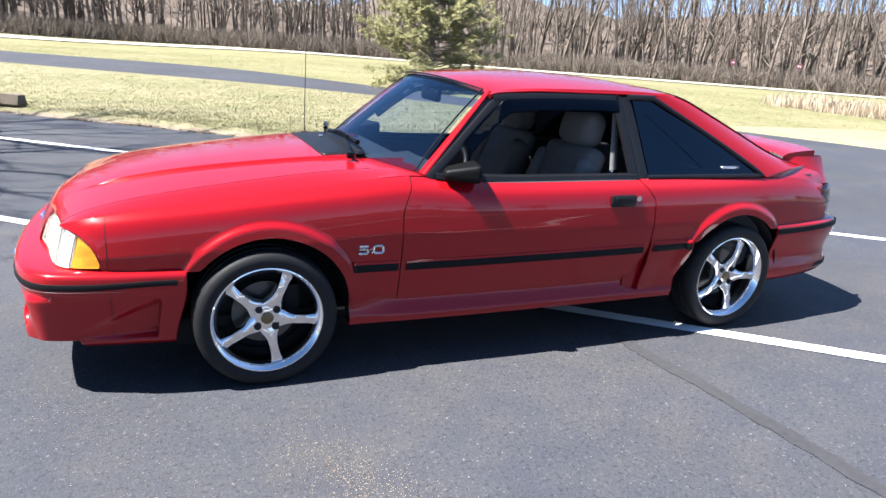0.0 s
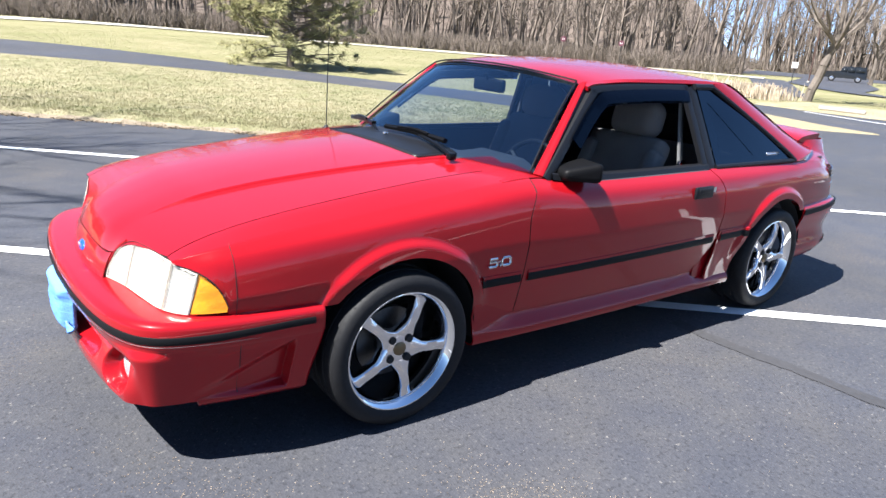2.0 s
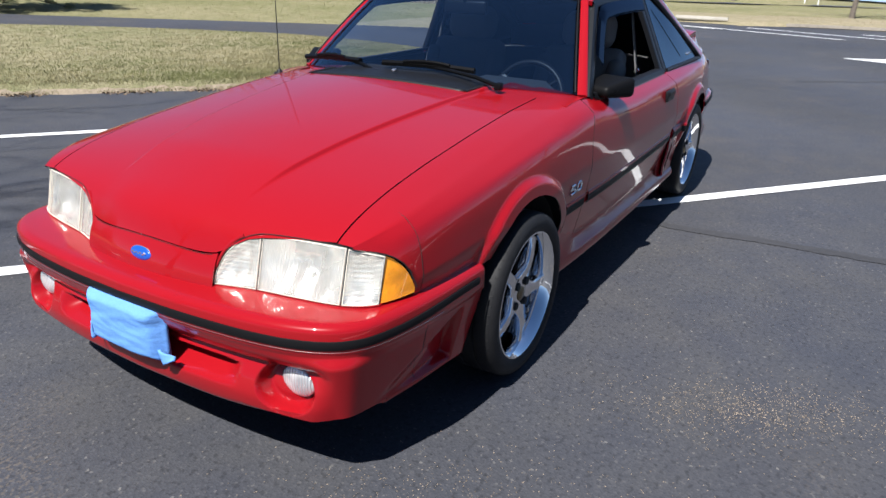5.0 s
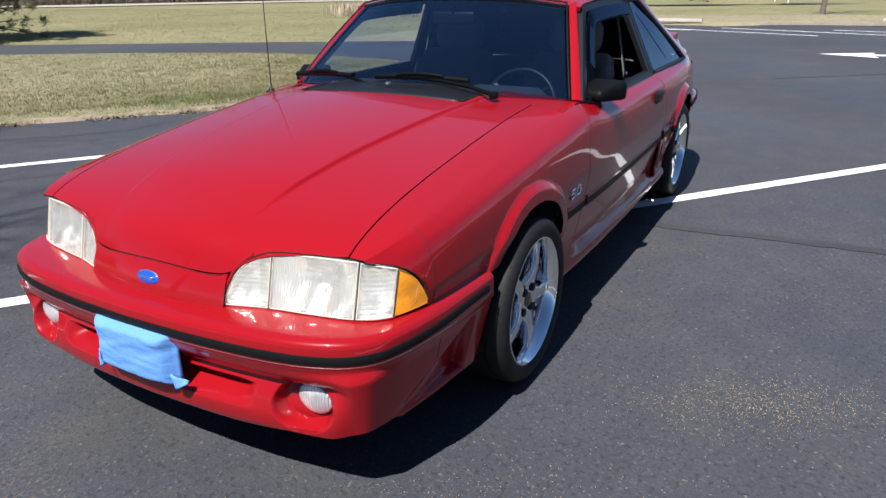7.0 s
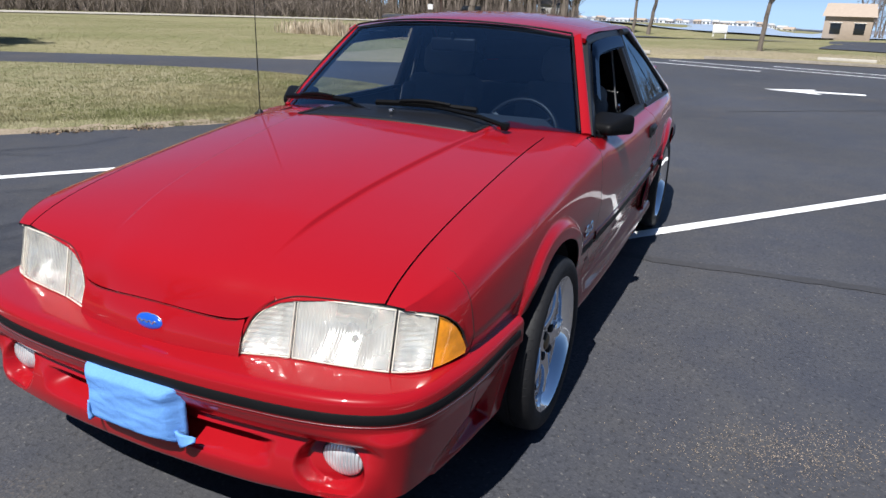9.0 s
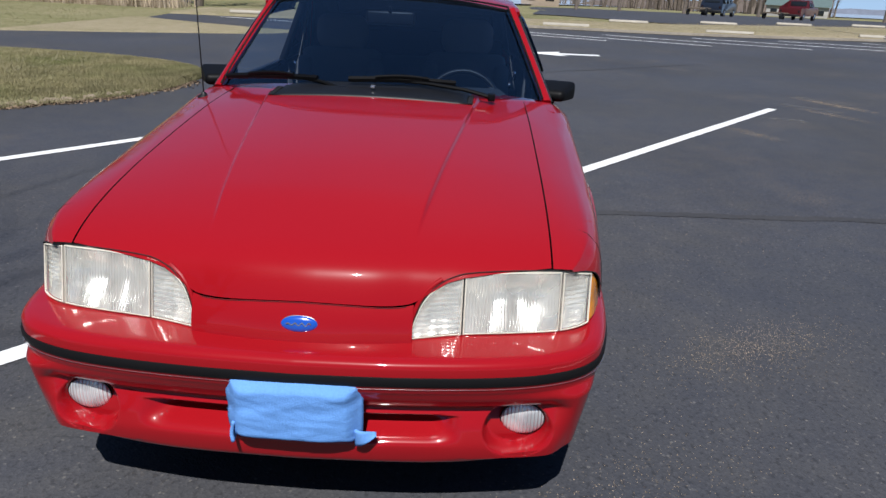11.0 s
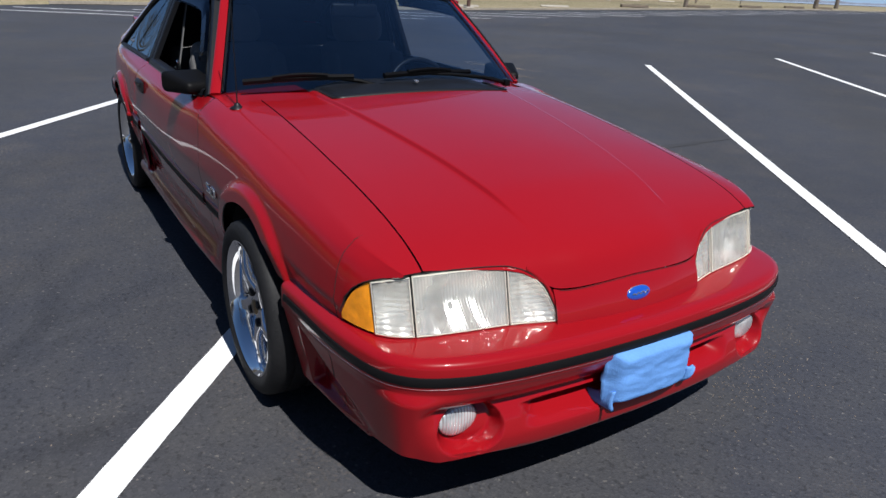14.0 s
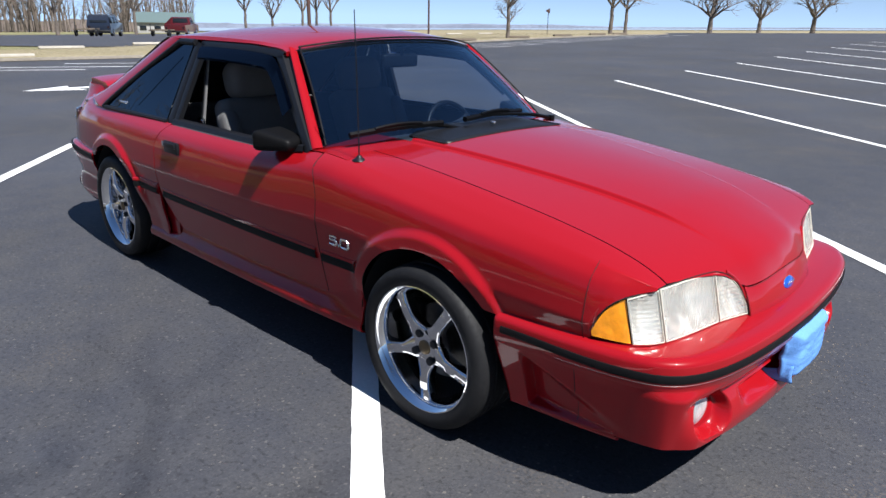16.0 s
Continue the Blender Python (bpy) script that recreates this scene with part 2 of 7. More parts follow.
M = dict(
    asphalt=asphalt_material(),
    lawn=lawn_material("lawn", (0.255, 0.226, 0.132), (0.150, 0.155, 0.066)),
    straw=lawn_material("straw_median", (0.31, 0.262, 0.176), (0.21, 0.188, 0.106)),
    straw_blades=island_surf("straw_blades", (0.21, 0.180, 0.110), (0.37, 0.313, 0.21)),
    verge=lawn_material("verge_soil", (0.265, 0.236, 0.145), (0.130, 0.142, 0.060), 0.60),
    dirt=surf("dirt_edge", (0.235, 0.192, 0.14), 0.95, vary=0.3, fine=25, broad=1.5, bump=0.6, spec=0.1),
    line=surf("road_paint", (0.78, 0.78, 0.77), 0.6, vary=0.08, fine=90, broad=2.0, bump=0.3, bump_scale=120),
    dirt_film=surf("thin_soil_film", (0.165, 0.155, 0.145), 0.9, vary=0.35, fine=18, broad=3),
    crack=surf("tar_seam", (0.037, 0.0362, 0.039), 0.75, vary=0.25, fine=30, broad=2),
    concrete=surf("concrete", (0.37, 0.34, 0.29), 0.85, vary=0.25, fine=40, broad=2.0, bump=0.4),
    kerb=surf("dirty_kerb", (0.21, 0.185, 0.15), 0.9, vary=0.35, fine=14, broad=1.2, bump=0.4),
    mirror=surf("matt_black_mirror", (0.0045, 0.0045, 0.0050), 0.5, vary=0.1, spec=0.10),
    blades=island_surf("grass_blades", (0.175, 0.164, 0.078), (0.315, 0.275, 0.160), patch=((0.150, 0.155, 0.066), 0.6)),
    reeds=island_surf("dry_reeds", (0.34, 0.27, 0.19), (0.56, 0.47, 0.36)),
    bark=island_surf("bare_woods", (0.078, 0.064, 0.055), (0.230, 0.190, 0.160)),
    trunk=surf("tree_bark", (0.16, 0.135, 0.115), 0.95, vary=0.35, fine=30, broad=4, bump=0.8, bump_scale=18, spec=0.1),
    needles=island_surf("pine_needles", (0.155, 0.155, 0.064), (0.38, 0.35, 0.175)),
    litter=surf("leaf_litter", (0.135, 0.108, 0.090), 0.95, vary=0.4, fine=6, broad=0.4, bump=0.8, spec=0.1),
    lake=surf("lake_water", (0.32, 0.38, 0.46), 0.35, vary=0.1, fine=0.05, broad=0.01),
    # far woods: the haze of distance is mixed into this blue-grey
    far_shore=surf("hazy_far_shore", (0.17, 0.19, 0.24), 1.0, vary=0.25, fine=0.08, broad=0.02),
    paint=surf("red_car_paint", (0.268, 0.0046, 0.0086), 0.30, coat=1.0, vary=0.03, fine=900, broad=1.2, spec=0.06),
    black=surf("black_plastic", (0.0080, 0.0085, 0.0105), 0.42, vary=0.2, fine=200, broad=6, spec=0.25),
    strip=surf("charcoal_rubber_strip", (0.0075, 0.0072, 0.0080), 0.5, vary=0.15, spec=0.12, fine=120, broad=4),
    rubber=surf("tyre_rubber", (0.0125, 0.0125, 0.0135), 0.6, vary=0.3, fine=60, broad=5, bump=0.15, bump_scale=300, spec=0.22),
    wiper=surf("wiper_black", (0.004, 0.004, 0.0045), 0.28, vary=0.1, spec=0.15),
    frit=glass("painted_window_border", (0.0030, 0.0034, 0.0040), 1.58, gloss=(0.68, 0.84, 1.0)),
    well=surf("wheel_well", (0.010, 0.010, 0.011), 0.9, vary=0.3, fine=20, broad=4),
    chrome=surf("polished_chrome", (0.82, 0.83, 0.85), 0.05, metal=1.0, vary=0.02),
    steel=surf("grey_steel", (0.10, 0.098, 0.095), 0.4, metal=1.0, vary=0.2),
    cap=surf("dull_gold_cap", (0.17, 0.125, 0.07), 0.35, metal=0.7, vary=0.2),
    silver=surf("silver_badge", (0.62, 0.62, 0.64), 0.25, metal=0.9, vary=0.05),
    blue=surf("blue_enamel", (0.012, 0.075, 0.42), 0.2, coat=1.0, vary=0.05),
    towel=surf("blue_towel_cloth", (0.135, 0.30, 0.66), 0.95, vary=0.10, fine=160, broad=14, bump=0.22, bump_scale=260, spec=0.1),
    cloth=surf("grey_seat_cloth", (0.155, 0.152, 0.150), 0.95, vary=0.12, fine=220, broad=8, bump=0.4, bump_scale=400, spec=0.1),
    dash=surf("dark_grey_dash_vinyl", (0.040, 0.043, 0.050), 0.7, vary=0.15, fine=150, broad=4, bump=0.2, bump_scale=500),
    carpet=surf("dark_carpet", (0.020, 0.020, 0.021), 0.98, vary=0.3, fine=120, broad=5),
    belt=surf("grey_belt_webbing", (0.14, 0.14, 0.14), 0.8, vary=0.1),
    glass=glass("windscreen_glass", (0.56, 0.665, 0.78), 2.25, gloss=(0.66, 0.84, 1.0)),
    tint=glass("tinted_glass", (0.020, 0.028, 0.042), 1.58, gloss=(0.68, 0.84, 1.0)),
    smoke=glass("smoked_visor", (0.026, 0.029, 0.036), gloss=(0.34, 0.41, 0.52)),
    
    amber=surf("amber_lens", (0.86, 0.30, 0.008), 0.22, coat=1.0, vary=0.30, fine=34, broad=16, bump=0.45, bump_scale=26),
    tail=surf("smoked_tail_lens", (0.020, 0.010, 0.011), 0.12, coat=0.8, vary=0.1),
    post=surf("rusty_brown_pole", (0.085, 0.045, 0.035), 0.7, vary=0.3, fine=30, broad=2),
    sign_red=surf("sign_red", (0.10, 0.028, 0.045), 0.7),
    machined=surf("machined_spoke_face", (0.76, 0.76, 0.78), 0.07, metal=1.0, vary=0.04, fine=300, broad=20),
    debris=island_surf("dead_leaf_debris", (0.06, 0.045, 0.032), (0.26, 0.19, 0.13)),
    grit=island_surf("tan_grit", (0.10, 0.08, 0.06), (0.30, 0.24, 0.185)),
    white=surf("white_siding", (0.74, 0.73, 0.70), 0.7, vary=0.08),
    pale=surf("pale_far_siding", (0.42, 0.41, 0.40), 0.8, vary=0.12),
    tan=surf("tan_siding", (0.36, 0.29, 0.23), 0.8, vary=0.1),
    green_roof=surf("dull_green_roof", (0.085, 0.125, 0.125), 0.7, vary=0.15),
    navy=surf("navy_van_paint", (0.014, 0.020, 0.036), 0.3, coat=0.8, vary=0.05),
    maroon=surf("maroon_truck_paint", (0.085, 0.009, 0.013), 0.3, coat=0.8, vary=0.05),
    ink=surf("black_jeep_paint", (0.010, 0.011, 0.013), 0.3, coat=0.8, vary=0.05),
    window=surf("dark_far_glass", (0.015, 0.018, 0.022), 0.1, vary=0.05),
    wood=surf("weathered_wood", (0.12, 0.095, 0.07), 0.9, vary=0.3),
)


def thin_film(m, cover):
    """Lets the ground show through a patchy film."""
    n, l = m.node_tree.nodes, m.node_tree.links
    geo, t, mr, tr, mx = n.new("ShaderNodeNewGeometry"), n.new("ShaderNodeTexNoise"), n.new("ShaderNodeMapRange"), n.new("ShaderNodeBsdfTransparent"), n.new("ShaderNodeMixShader")
    t.inputs["Scale"].default_value, t.inputs["Detail"].default_value = 14, 6
    l.new(geo.outputs["Position"], t.inputs["Vector"])
    mr.inputs["From Min"].default_value, mr.inputs["From Max"].default_value = 0.42, 0.66
    mr.inputs["To Min"].default_value, mr.inputs["To Max"].default_value = 0.0, cover
    l.new(t.outputs[0], mr.inputs[0])
    l.new(mr.outputs[0], mx.inputs[0])
    l.new(tr.outputs[0], mx.inputs[1])
    l.new(n["Principled BSDF"].outputs[0], mx.inputs[2])
    l.new(mx.outputs[0], n["Material Output"].inputs[0])


thin_film(M["dirt_film"], 0.6)
M["paint"].node_tree.nodes["Principled BSDF"].inputs["Coat IOR"].default_value = 1.42


def reflector(name, flutes, rough, metal=0.12, base=(0.80, 0.78, 0.72)):
    """Bright lamp bowl with moulded flutes along one or two axes."""
    m, n, l, b = nodes_of(name)
    geo = n.new("ShaderNodeNewGeometry")
    last = None
    for direction, scale, depth in flutes:
        w, bp = n.new("ShaderNodeTexWave"), n.new("ShaderNodeBump")
        w.wave_type, w.bands_direction = "BANDS", direction
        w.inputs["Scale"].default_value, w.inputs["Distortion"].default_value = scale, 0.25
        l.new(geo.outputs["Position"], w.inputs["Vector"])
        bp.inputs["Strength"].default_value, bp.inputs["Distance"].default_value = 1.0, depth
        l.new(w.outputs["Fac"], bp.inputs["Height"])
        if last:
            l.new(last, bp.inputs["Normal"])
        last = bp.outputs[0]
    l.new(last, b.inputs["Normal"])
    # darker blotches in the colour imitate uneven reflections in the bowl
    reflection_blotch, shade = n.new("ShaderNodeTexNoise"), n.new("ShaderNodeValToRGB")
    reflection_blotch.inputs["Scale"].default_value, reflection_blotch.inputs["Detail"].default_value = 16, 2
    l.new(geo.outputs["Position"], reflection_blotch.inputs["Vector"])
    shade.color_ramp.elements[0].position, shade.color_ramp.elements[0].color = 0.40, (base[0] * 0.62, base[1] * 0.64, base[2] * 0.66, 1)
    shade.color_ramp.elements[1].position, shade.color_ramp.elements[1].color = 0.58, (*base, 1)
    l.new(reflection_blotch.outputs[0], shade.inputs[0])
    l.new(shade.outputs[0], b.inputs["Base Color"])
    b.inputs["Metallic"].default_value, b.inputs["Roughness"].default_value = metal, rough
    return m


def cloudy(name, tint, haze, flutes=()):
    """Aged lamp plastic: clear with a milky film."""
    m, n, l, b = nodes_of(name)
    n.remove(b)
    fr, tr, gl, mx, df, m2 = n.new("ShaderNodeFresnel"), n.new("ShaderNodeBsdfTransparent"), n.new("ShaderNodeBsdfGlossy"), n.new("ShaderNodeMixShader"), n.new("ShaderNodeBsdfDiffuse"), n.new("ShaderNodeMixShader")
    geo, t, mr = n.new("ShaderNodeNewGeometry"), n.new("ShaderNodeTexNoise"), n.new("ShaderNodeMapRange")
    t.inputs["Scale"].default_value = 9
    l.new(geo.outputs["Position"], t.inputs["Vector"])
    mr.inputs["From Min"].default_value, mr.inputs["From Max"].default_value = 0.3, 0.7
    mr.inputs["To Min"].default_value, mr.inputs["To Max"].default_value = haze * 0.8, haze * 1.2
    l.new(t.outputs[0], mr.inputs[0])
    fr.inputs["IOR"].default_value = 1.45
    tr.inputs["Color"].default_value = (*tint, 1)
    df.inputs["Color"].default_value = (0.94, 0.92, 0.84, 1)
    gl.inputs["Roughness"].default_value = 0.07
    last = None
    for direction, scale, depth in flutes:
        w, bp = n.new("ShaderNodeTexWave"), n.new("ShaderNodeBump")
        w.wave_type, w.bands_direction = "BANDS", direction
        w.inputs["Scale"].default_value = scale
        l.new(geo.outputs["Position"], w.inputs["Vector"])
        bp.inputs["Strength"].default_value, bp.inputs["Distance"].default_value = 1.0, depth
        l.new(w.outputs["Fac"], bp.inputs["Height"])
        if last:
            l.new(last, bp.inputs["Normal"])
        last = bp.outputs[0]
        for node in (gl, df, fr):
            l.new(last, node.inputs["Normal"])
    l.new(mr.outputs[0], m2.inputs[0])
    l.new(tr.outputs[0], m2.inputs[1])
    l.new(df.outputs[0], m2.inputs[2])
    l.new(fr.outputs[0], mx.inputs[0])
    l.new(m2.outputs[0], mx.inputs[1])
    l.new(gl.outputs[0], mx.inputs[2])
    l.new(mx.outputs[0], n["Material Output"].inputs[0])
    return m


M["reflector"] = reflector("lamp_bowl", [("Y", 4, 0.006), ("Z", 3, 0.006), ("Y", 40, 0.0004)], 0.16, 0.95, (0.93, 0.93, 0.91))
M["marker"] = reflector("marker_bowl", [("Z", 24, 0.0006), ("Y", 9, 0.0016)], 0.22, 0.80, (0.95, 0.94, 0.90))
M["lens_edge"] = surf("cream_lens_edge", (0.58, 0.54, 0.46), 0.3, vary=0.15, fine=60, broad=8, spec=0.5)
M["fog"] = reflector("fog_lamp_bowl", [("Y", 34, 0.0024)], 0.20, 0.5, (0.95, 0.95, 0.95))
M["lens"] = cloudy("cloudy_lamp_lens", (0.97, 0.97, 0.93), 0.29, [("Y", 40, 0.0012)])
M["clear"] = cloudy("clear_lamp_lens", (0.97, 0.96, 0.92), 0.20, [("Z", 26, 0.0010)])


# ---- geometry helpers ----
def link_mesh(name, verts, faces, mat, parent=None, label="", smooth=True, sharp=38.0):
    me = bpy.data.meshes.new(name)
    me.from_pydata([tuple(v) for v in verts], [], [tuple(f) for f in faces])
    me.update()
    if smooth:
        me.shade_smooth()
        me.set_sharp_from_angle(angle=radians(sharp))
    me.materials.append(mat)
    ob = new(name, me)
    if parent:
        ob.parent = parent
    return tagged(ob, label)


def part(name, bm, mat, parent=None, label="", smooth=True, sharp=38.0):
    me = bpy.data.meshes.new(name)
    bm.normal_update()
    bm.to_mesh(me)
    bm.free()
    if smooth:
        me.shade_smooth()
        me.set_sharp_from_angle(angle=radians(sharp))
    me.materials.append(mat)
    ob = new(name, me)
    if parent:
        ob.parent = parent
    return tagged(ob, label)


def thing(name, label, category, group="", kind="", at=(0, 0, 0), rz=0.0):
    ob = new(name)
    ob.matrix_basis = pose(*at, 0, 0, rz)
    return tagged(ob, label, category, group, kind)


def curve_fn(*pts):
    """A smooth monotone curve through (x, y) points."""
    xs, ys = [p[0] for p in pts], [p[1] for p in pts]
    n = len(xs)
    h = [xs[i + 1] - xs[i] for i in range(n - 1)]
    d = [(ys[i + 1] - ys[i]) / h[i] for i in range(n - 1)]
    m = [d[0]] + [0 if d[i - 1] * d[i] <= 0 else 3 * (h[i - 1] + h[i]) / ((2 * h[i] + h[i - 1]) / d[i - 1] + (h[i] + 2 * h[i - 1]) / d[i]) for i in range(1, n - 1)] + [d[-1]]

    def f(x):
        if x <= xs[0]:
            return ys[0] + m[0] * 0 * (x - xs[0])
        if x >= xs[-1]:
            return ys[-1]
        i = max(k for k in range(n - 1) if xs[k] <= x)
        t = (x - xs[i]) / h[i]
        return (2 * t**3 - 3 * t**2 + 1) * ys[i] + (t**3 - 2 * t**2 + t) * h[i] * m[i] + (3 * t**2 - 2 * t**3) * ys[i + 1] + (t**3 - t**2) * h[i] * m[i + 1]

    return f


def smooth(a, b, x):
    t = min(1.0, max(0.0, (x - a) / (b - a)))
    return t * t * (3 - 2 * t)


def steps(a, b, n):
    return [a + (b - a) * i / n for i in range(n + 1)]


def sheet(name, rows, mat, parent=None, label="", thick=0.0, out=(0, 0, 0.55), sharp=38.0, dark_rim=False):
    """A surface over a grid of points, turned away from the point out, with a thickness on its inner side."""
    nr, nc = len(rows), len(rows[0])
    verts = [Vector(p) for r in rows for p in r]
    faces = [(i * nc + j, i * nc + j + 1, (i + 1) * nc + j + 1, (i + 1) * nc + j) for i in range(nr - 1) for j in range(nc - 1)]
    o, tot = Vector(out), 0.0
    for f in faces:
        a, b, c, d = (verts[k] for k in f)
        tot += (c - a).cross(d - b).dot((a + c) / 2 - o)
    if tot < 0:
        faces = [f[::-1] for f in faces]
    ob = link_mesh(name, verts, faces, mat, parent, label, sharp=sharp)
    if thick:
        mod = ob.modifiers.new("thickness", "SOLIDIFY")
        mod.thickness, mod.offset = thick, -1.0
        if mat == M["paint"]:
            ob.data.materials.append(M["well"])
            mod.material_offset = 1
            # dark_rim: near-black edges stand in for shade at gaps and inner edges
            mod.material_offset_rim = 1 if dark_rim else 0
            edge = ob.modifiers.new("crisp_edges", "EDGE_SPLIT")
            edge.split_angle = radians(50)
    return ob


def box_bm(bm, c, size, rot=None, bevel=0.0, seg=2):
    """Adds a box with rounded edges to bm."""
    m = Matrix.Translation(c) @ (rot.to_4x4() if rot else Matrix.Identity(4)) @ Matrix.Diagonal((*size, 1))
    r = bmesh.ops.create_cube(bm, size=1.0, matrix=m)
    if bevel:
        es = list({e for v in r["verts"] for e in v.link_edges})
        bmesh.ops.bevel(bm, geom=es, offset=bevel, segments=seg, affect="EDGES", profile=0.5)
    return bm


def box(name, c, size, mat, parent=None, label="", bevel=0.01, rot=None, seg=2):
    return part(name, box_bm(bmesh.new(), c, size, rot, bevel, seg), mat, parent, label)


def tube(verts, faces, a, b, ra, rb, n=5):
    """Adds a tapered tube from a to b."""
    a, b = Vector(a), Vector(b)
    ax = (b - a)
    if ax.length < 1e-6:
        return
    ax.normalize()
    u = ax.orthogonal().normalized()
    w = ax.cross(u)
    k = len(verts)
    for p, r in ((a, ra), (b, rb)):
        for i in range(n):
            t = 2 * math.pi * i / n
            verts.append(p + r * (math.cos(t) * u + math.sin(t) * w))
    faces.extend((k + i, k + (i + 1) % n, k + n + (i + 1) % n, k + n + i) for i in range(n))


def pipe(name, pts, r, mat, parent=None, label="", n=8, closed=False, r2=None):
    """A round bar along points."""
    verts, faces = [], []
    pts = [Vector(p) for p in pts]
    m = len(pts)
    u = None
    for i, p in enumerate(pts):
        a = pts[(i - 1) % m] if closed or i else p
        b = pts[(i + 1) % m] if closed or i < m - 1 else p
        t = (b - a).normalized()
        u = t.orthogonal().normalized() if u is None else (u - t * u.dot(t)).normalized()
        w = t.cross(u)
        rr = r + ((r2 if r2 is not None else r) - r) * i / max(1, m - 1)
        verts += [p + rr * (math.cos(2 * math.pi * k / n) * u + math.sin(2 * math.pi * k / n) * w) for k in range(n)]
    for i in range(m if closed else m - 1):
        j = (i + 1) % m
        faces += [(i * n + k, i * n + (k + 1) % n, j * n + (k + 1) % n, j * n + k) for k in range(n)]
    if not closed:
        faces += [tuple(range(n))[::-1], tuple((m - 1) * n + k for k in range(n))]
    return link_mesh(name, verts, faces, mat, parent, label)


def lathe(name, prof, mat, parent=None, label="", n=48, axis="y", sharp=38.0, at=(0, 0, 0)):
    """A turned body: profile of (radius, height) round the axis y."""
    verts, faces = [], []
    k = len(prof)
    for i in range(n):
        t = 2 * math.pi * i / n
        for r, h in prof:
            verts.append(Vector(at) + Vector((r * math.cos(t), h, r * math.sin(t))))
    for i in range(n):
        j = (i + 1) % n
        faces += [(i * k + q, j * k + q, j * k + q + 1, i * k + q + 1) for q in range(k - 1)]
    return link_mesh(name, verts, faces, mat, parent, label, sharp=sharp)

# ---- ground ----
def land(x, y):
    """Height of the ground: level round the car, rising a little to the south, falling away to the lake."""
    r = math.hypot(x, y)
    re = r if r < 85 else 85 + 0.8 * (r - 85)
    xe = x * re / max(r, 1e-6)
    k = 0.02 + 0.007 * smooth(10, -20, y)
    z = smooth(14, 75, r) * (0.45 - k * xe)
    z -= 0.5 * smooth(16, -12, x) * smooth(28, 66, y) * (1 - smooth(90, 220, r))
    z += 0.012 * max(0, min(x, 120) - 35) * smooth(8, 22, y) * (1 - smooth(150, 400, r))
    z += 0.35 * smooth(30, 60, x) * smooth(4, 18, -y) * (1 - smooth(110, 240, r))
    z += 0.42 * smooth(6, 46, -y) * (1 - smooth(90, 220, r)) * (1 - smooth(30, 60, x))
    return z


def at_sight(az, r):
    """A spot at a bearing (degrees from +x) and distance from where the walk passes."""
    return -2.6 + r * math.cos(radians(az)), r * math.sin(radians(az))


EAST = curve_fn((-120, 62.0), (-80, 38.0), (-55, 27.8), (-41, 23.4), (-33, 22.3), (-26, 21.5), (-19, 20.8), (-12, 19.9), (-6.7, 19.3), (-3, 19.5), (-1, 19.4), (1.5, 18.4), (2.9, 14.9), (3.6, 13.8), (4.6, 12.7), (6.7, 11.7), (9.4, 10.6), (17, 7.0), (22.4, 4.6), (28.3, 1.0), (32.5, -5.8), (37, -14), (60, -58))


def median_width(y):
    return 5.0 + 5.5 * smooth(-3, -20, y) + 1.5 * max(0, -42 - y)


def strip(name, mat, s_values, near, far, rows, lift, label, edge=0.0):
    """A strip of ground between two lines near(s) and far(s); edge: width of its rounded rim."""
    grid = []
    for s in s_values:
        a, b = Vector(near(s)), Vector(far(s))
        d = (b - a).length
        row = []
        for i in range(rows + 1):
            t = i / rows
            p = a.lerp(b, t)
            up = lift
            if edge:
                up *= smooth(-0.01, edge, min(t, 1 - t) * d)
            row.append((p.x, p.y, land(p.x, p.y) + up))
        if edge and d > 4 * edge:
            for t, k in ((edge * 0.35 / d, 0.55), (edge / d, 1.0)):
                p = a.lerp(b, t)
                row.insert(1 if k < 1 else 2, (p.x, p.y, land(p.x, p.y) + lift * k))
        elif edge:
            p = a.lerp(b, 0.02)
            row.insert(1, (p.x, p.y, land(p.x, p.y)))
            row.insert(2, (p.x, p.y, land(p.x, p.y)))
        grid.append(row)
    return tagged(sheet(name, grid, mat, None, label, out=(0, 0, -500)), kind="structure")


def ground_sheet():
    radii = [0.01] + [2.0 * 1.17**i for i in range(0, 47)]
    radii = [r for r in radii if r < 3200]
    grid = [[(r * math.cos(2 * math.pi * k / 96), r * math.sin(2 * math.pi * k / 96), land(r * math.cos(2 * math.pi * k / 96), r * math.sin(2 * math.pi * k / 96)) - 0.05) for k in range(97)] for r in radii]
    ob = sheet("ground", grid, M["lawn"], None, "dry straw and green early-spring lawn reaching the lake", out=(0, 0, -500))
    return tagged(ob, kind="structure")


ground_sheet()
ys = [-120 + 1.5 * i for i in range(121)]
strip("parking_lot", M["asphalt"], ys, lambda y: (-40, y, 0), lambda y: (EAST(y), y, 0), 46, 0.0, "dark grey fine-stoned asphalt parking lot with worn tan patches")

FAR_PTS = [(-36, 46.5), (-18, 33), (-5.0, 23.4), (0.5, 19.5), (3.1, 16.9), (5.2, 14.0), (7.0, 10.2), (7.6, 7.9), (7.5, 6.3), (7.18, 4.9), (6.75, 4.0), (6.2, 3.45), (5.5, 3.21)]
NEAR_PTS = [(-40, 37.5), (-24, 25.3), (-14, 17.6), (-8, 12.95), (-3.5, 9.38), (-1.2, 7.62), (0.7, 6.03), (2.15, 4.76), (3.0, 4.16), (3.6, 3.70), (4.1, 3.40), (4.8, 3.22), (5.5, 3.21)]


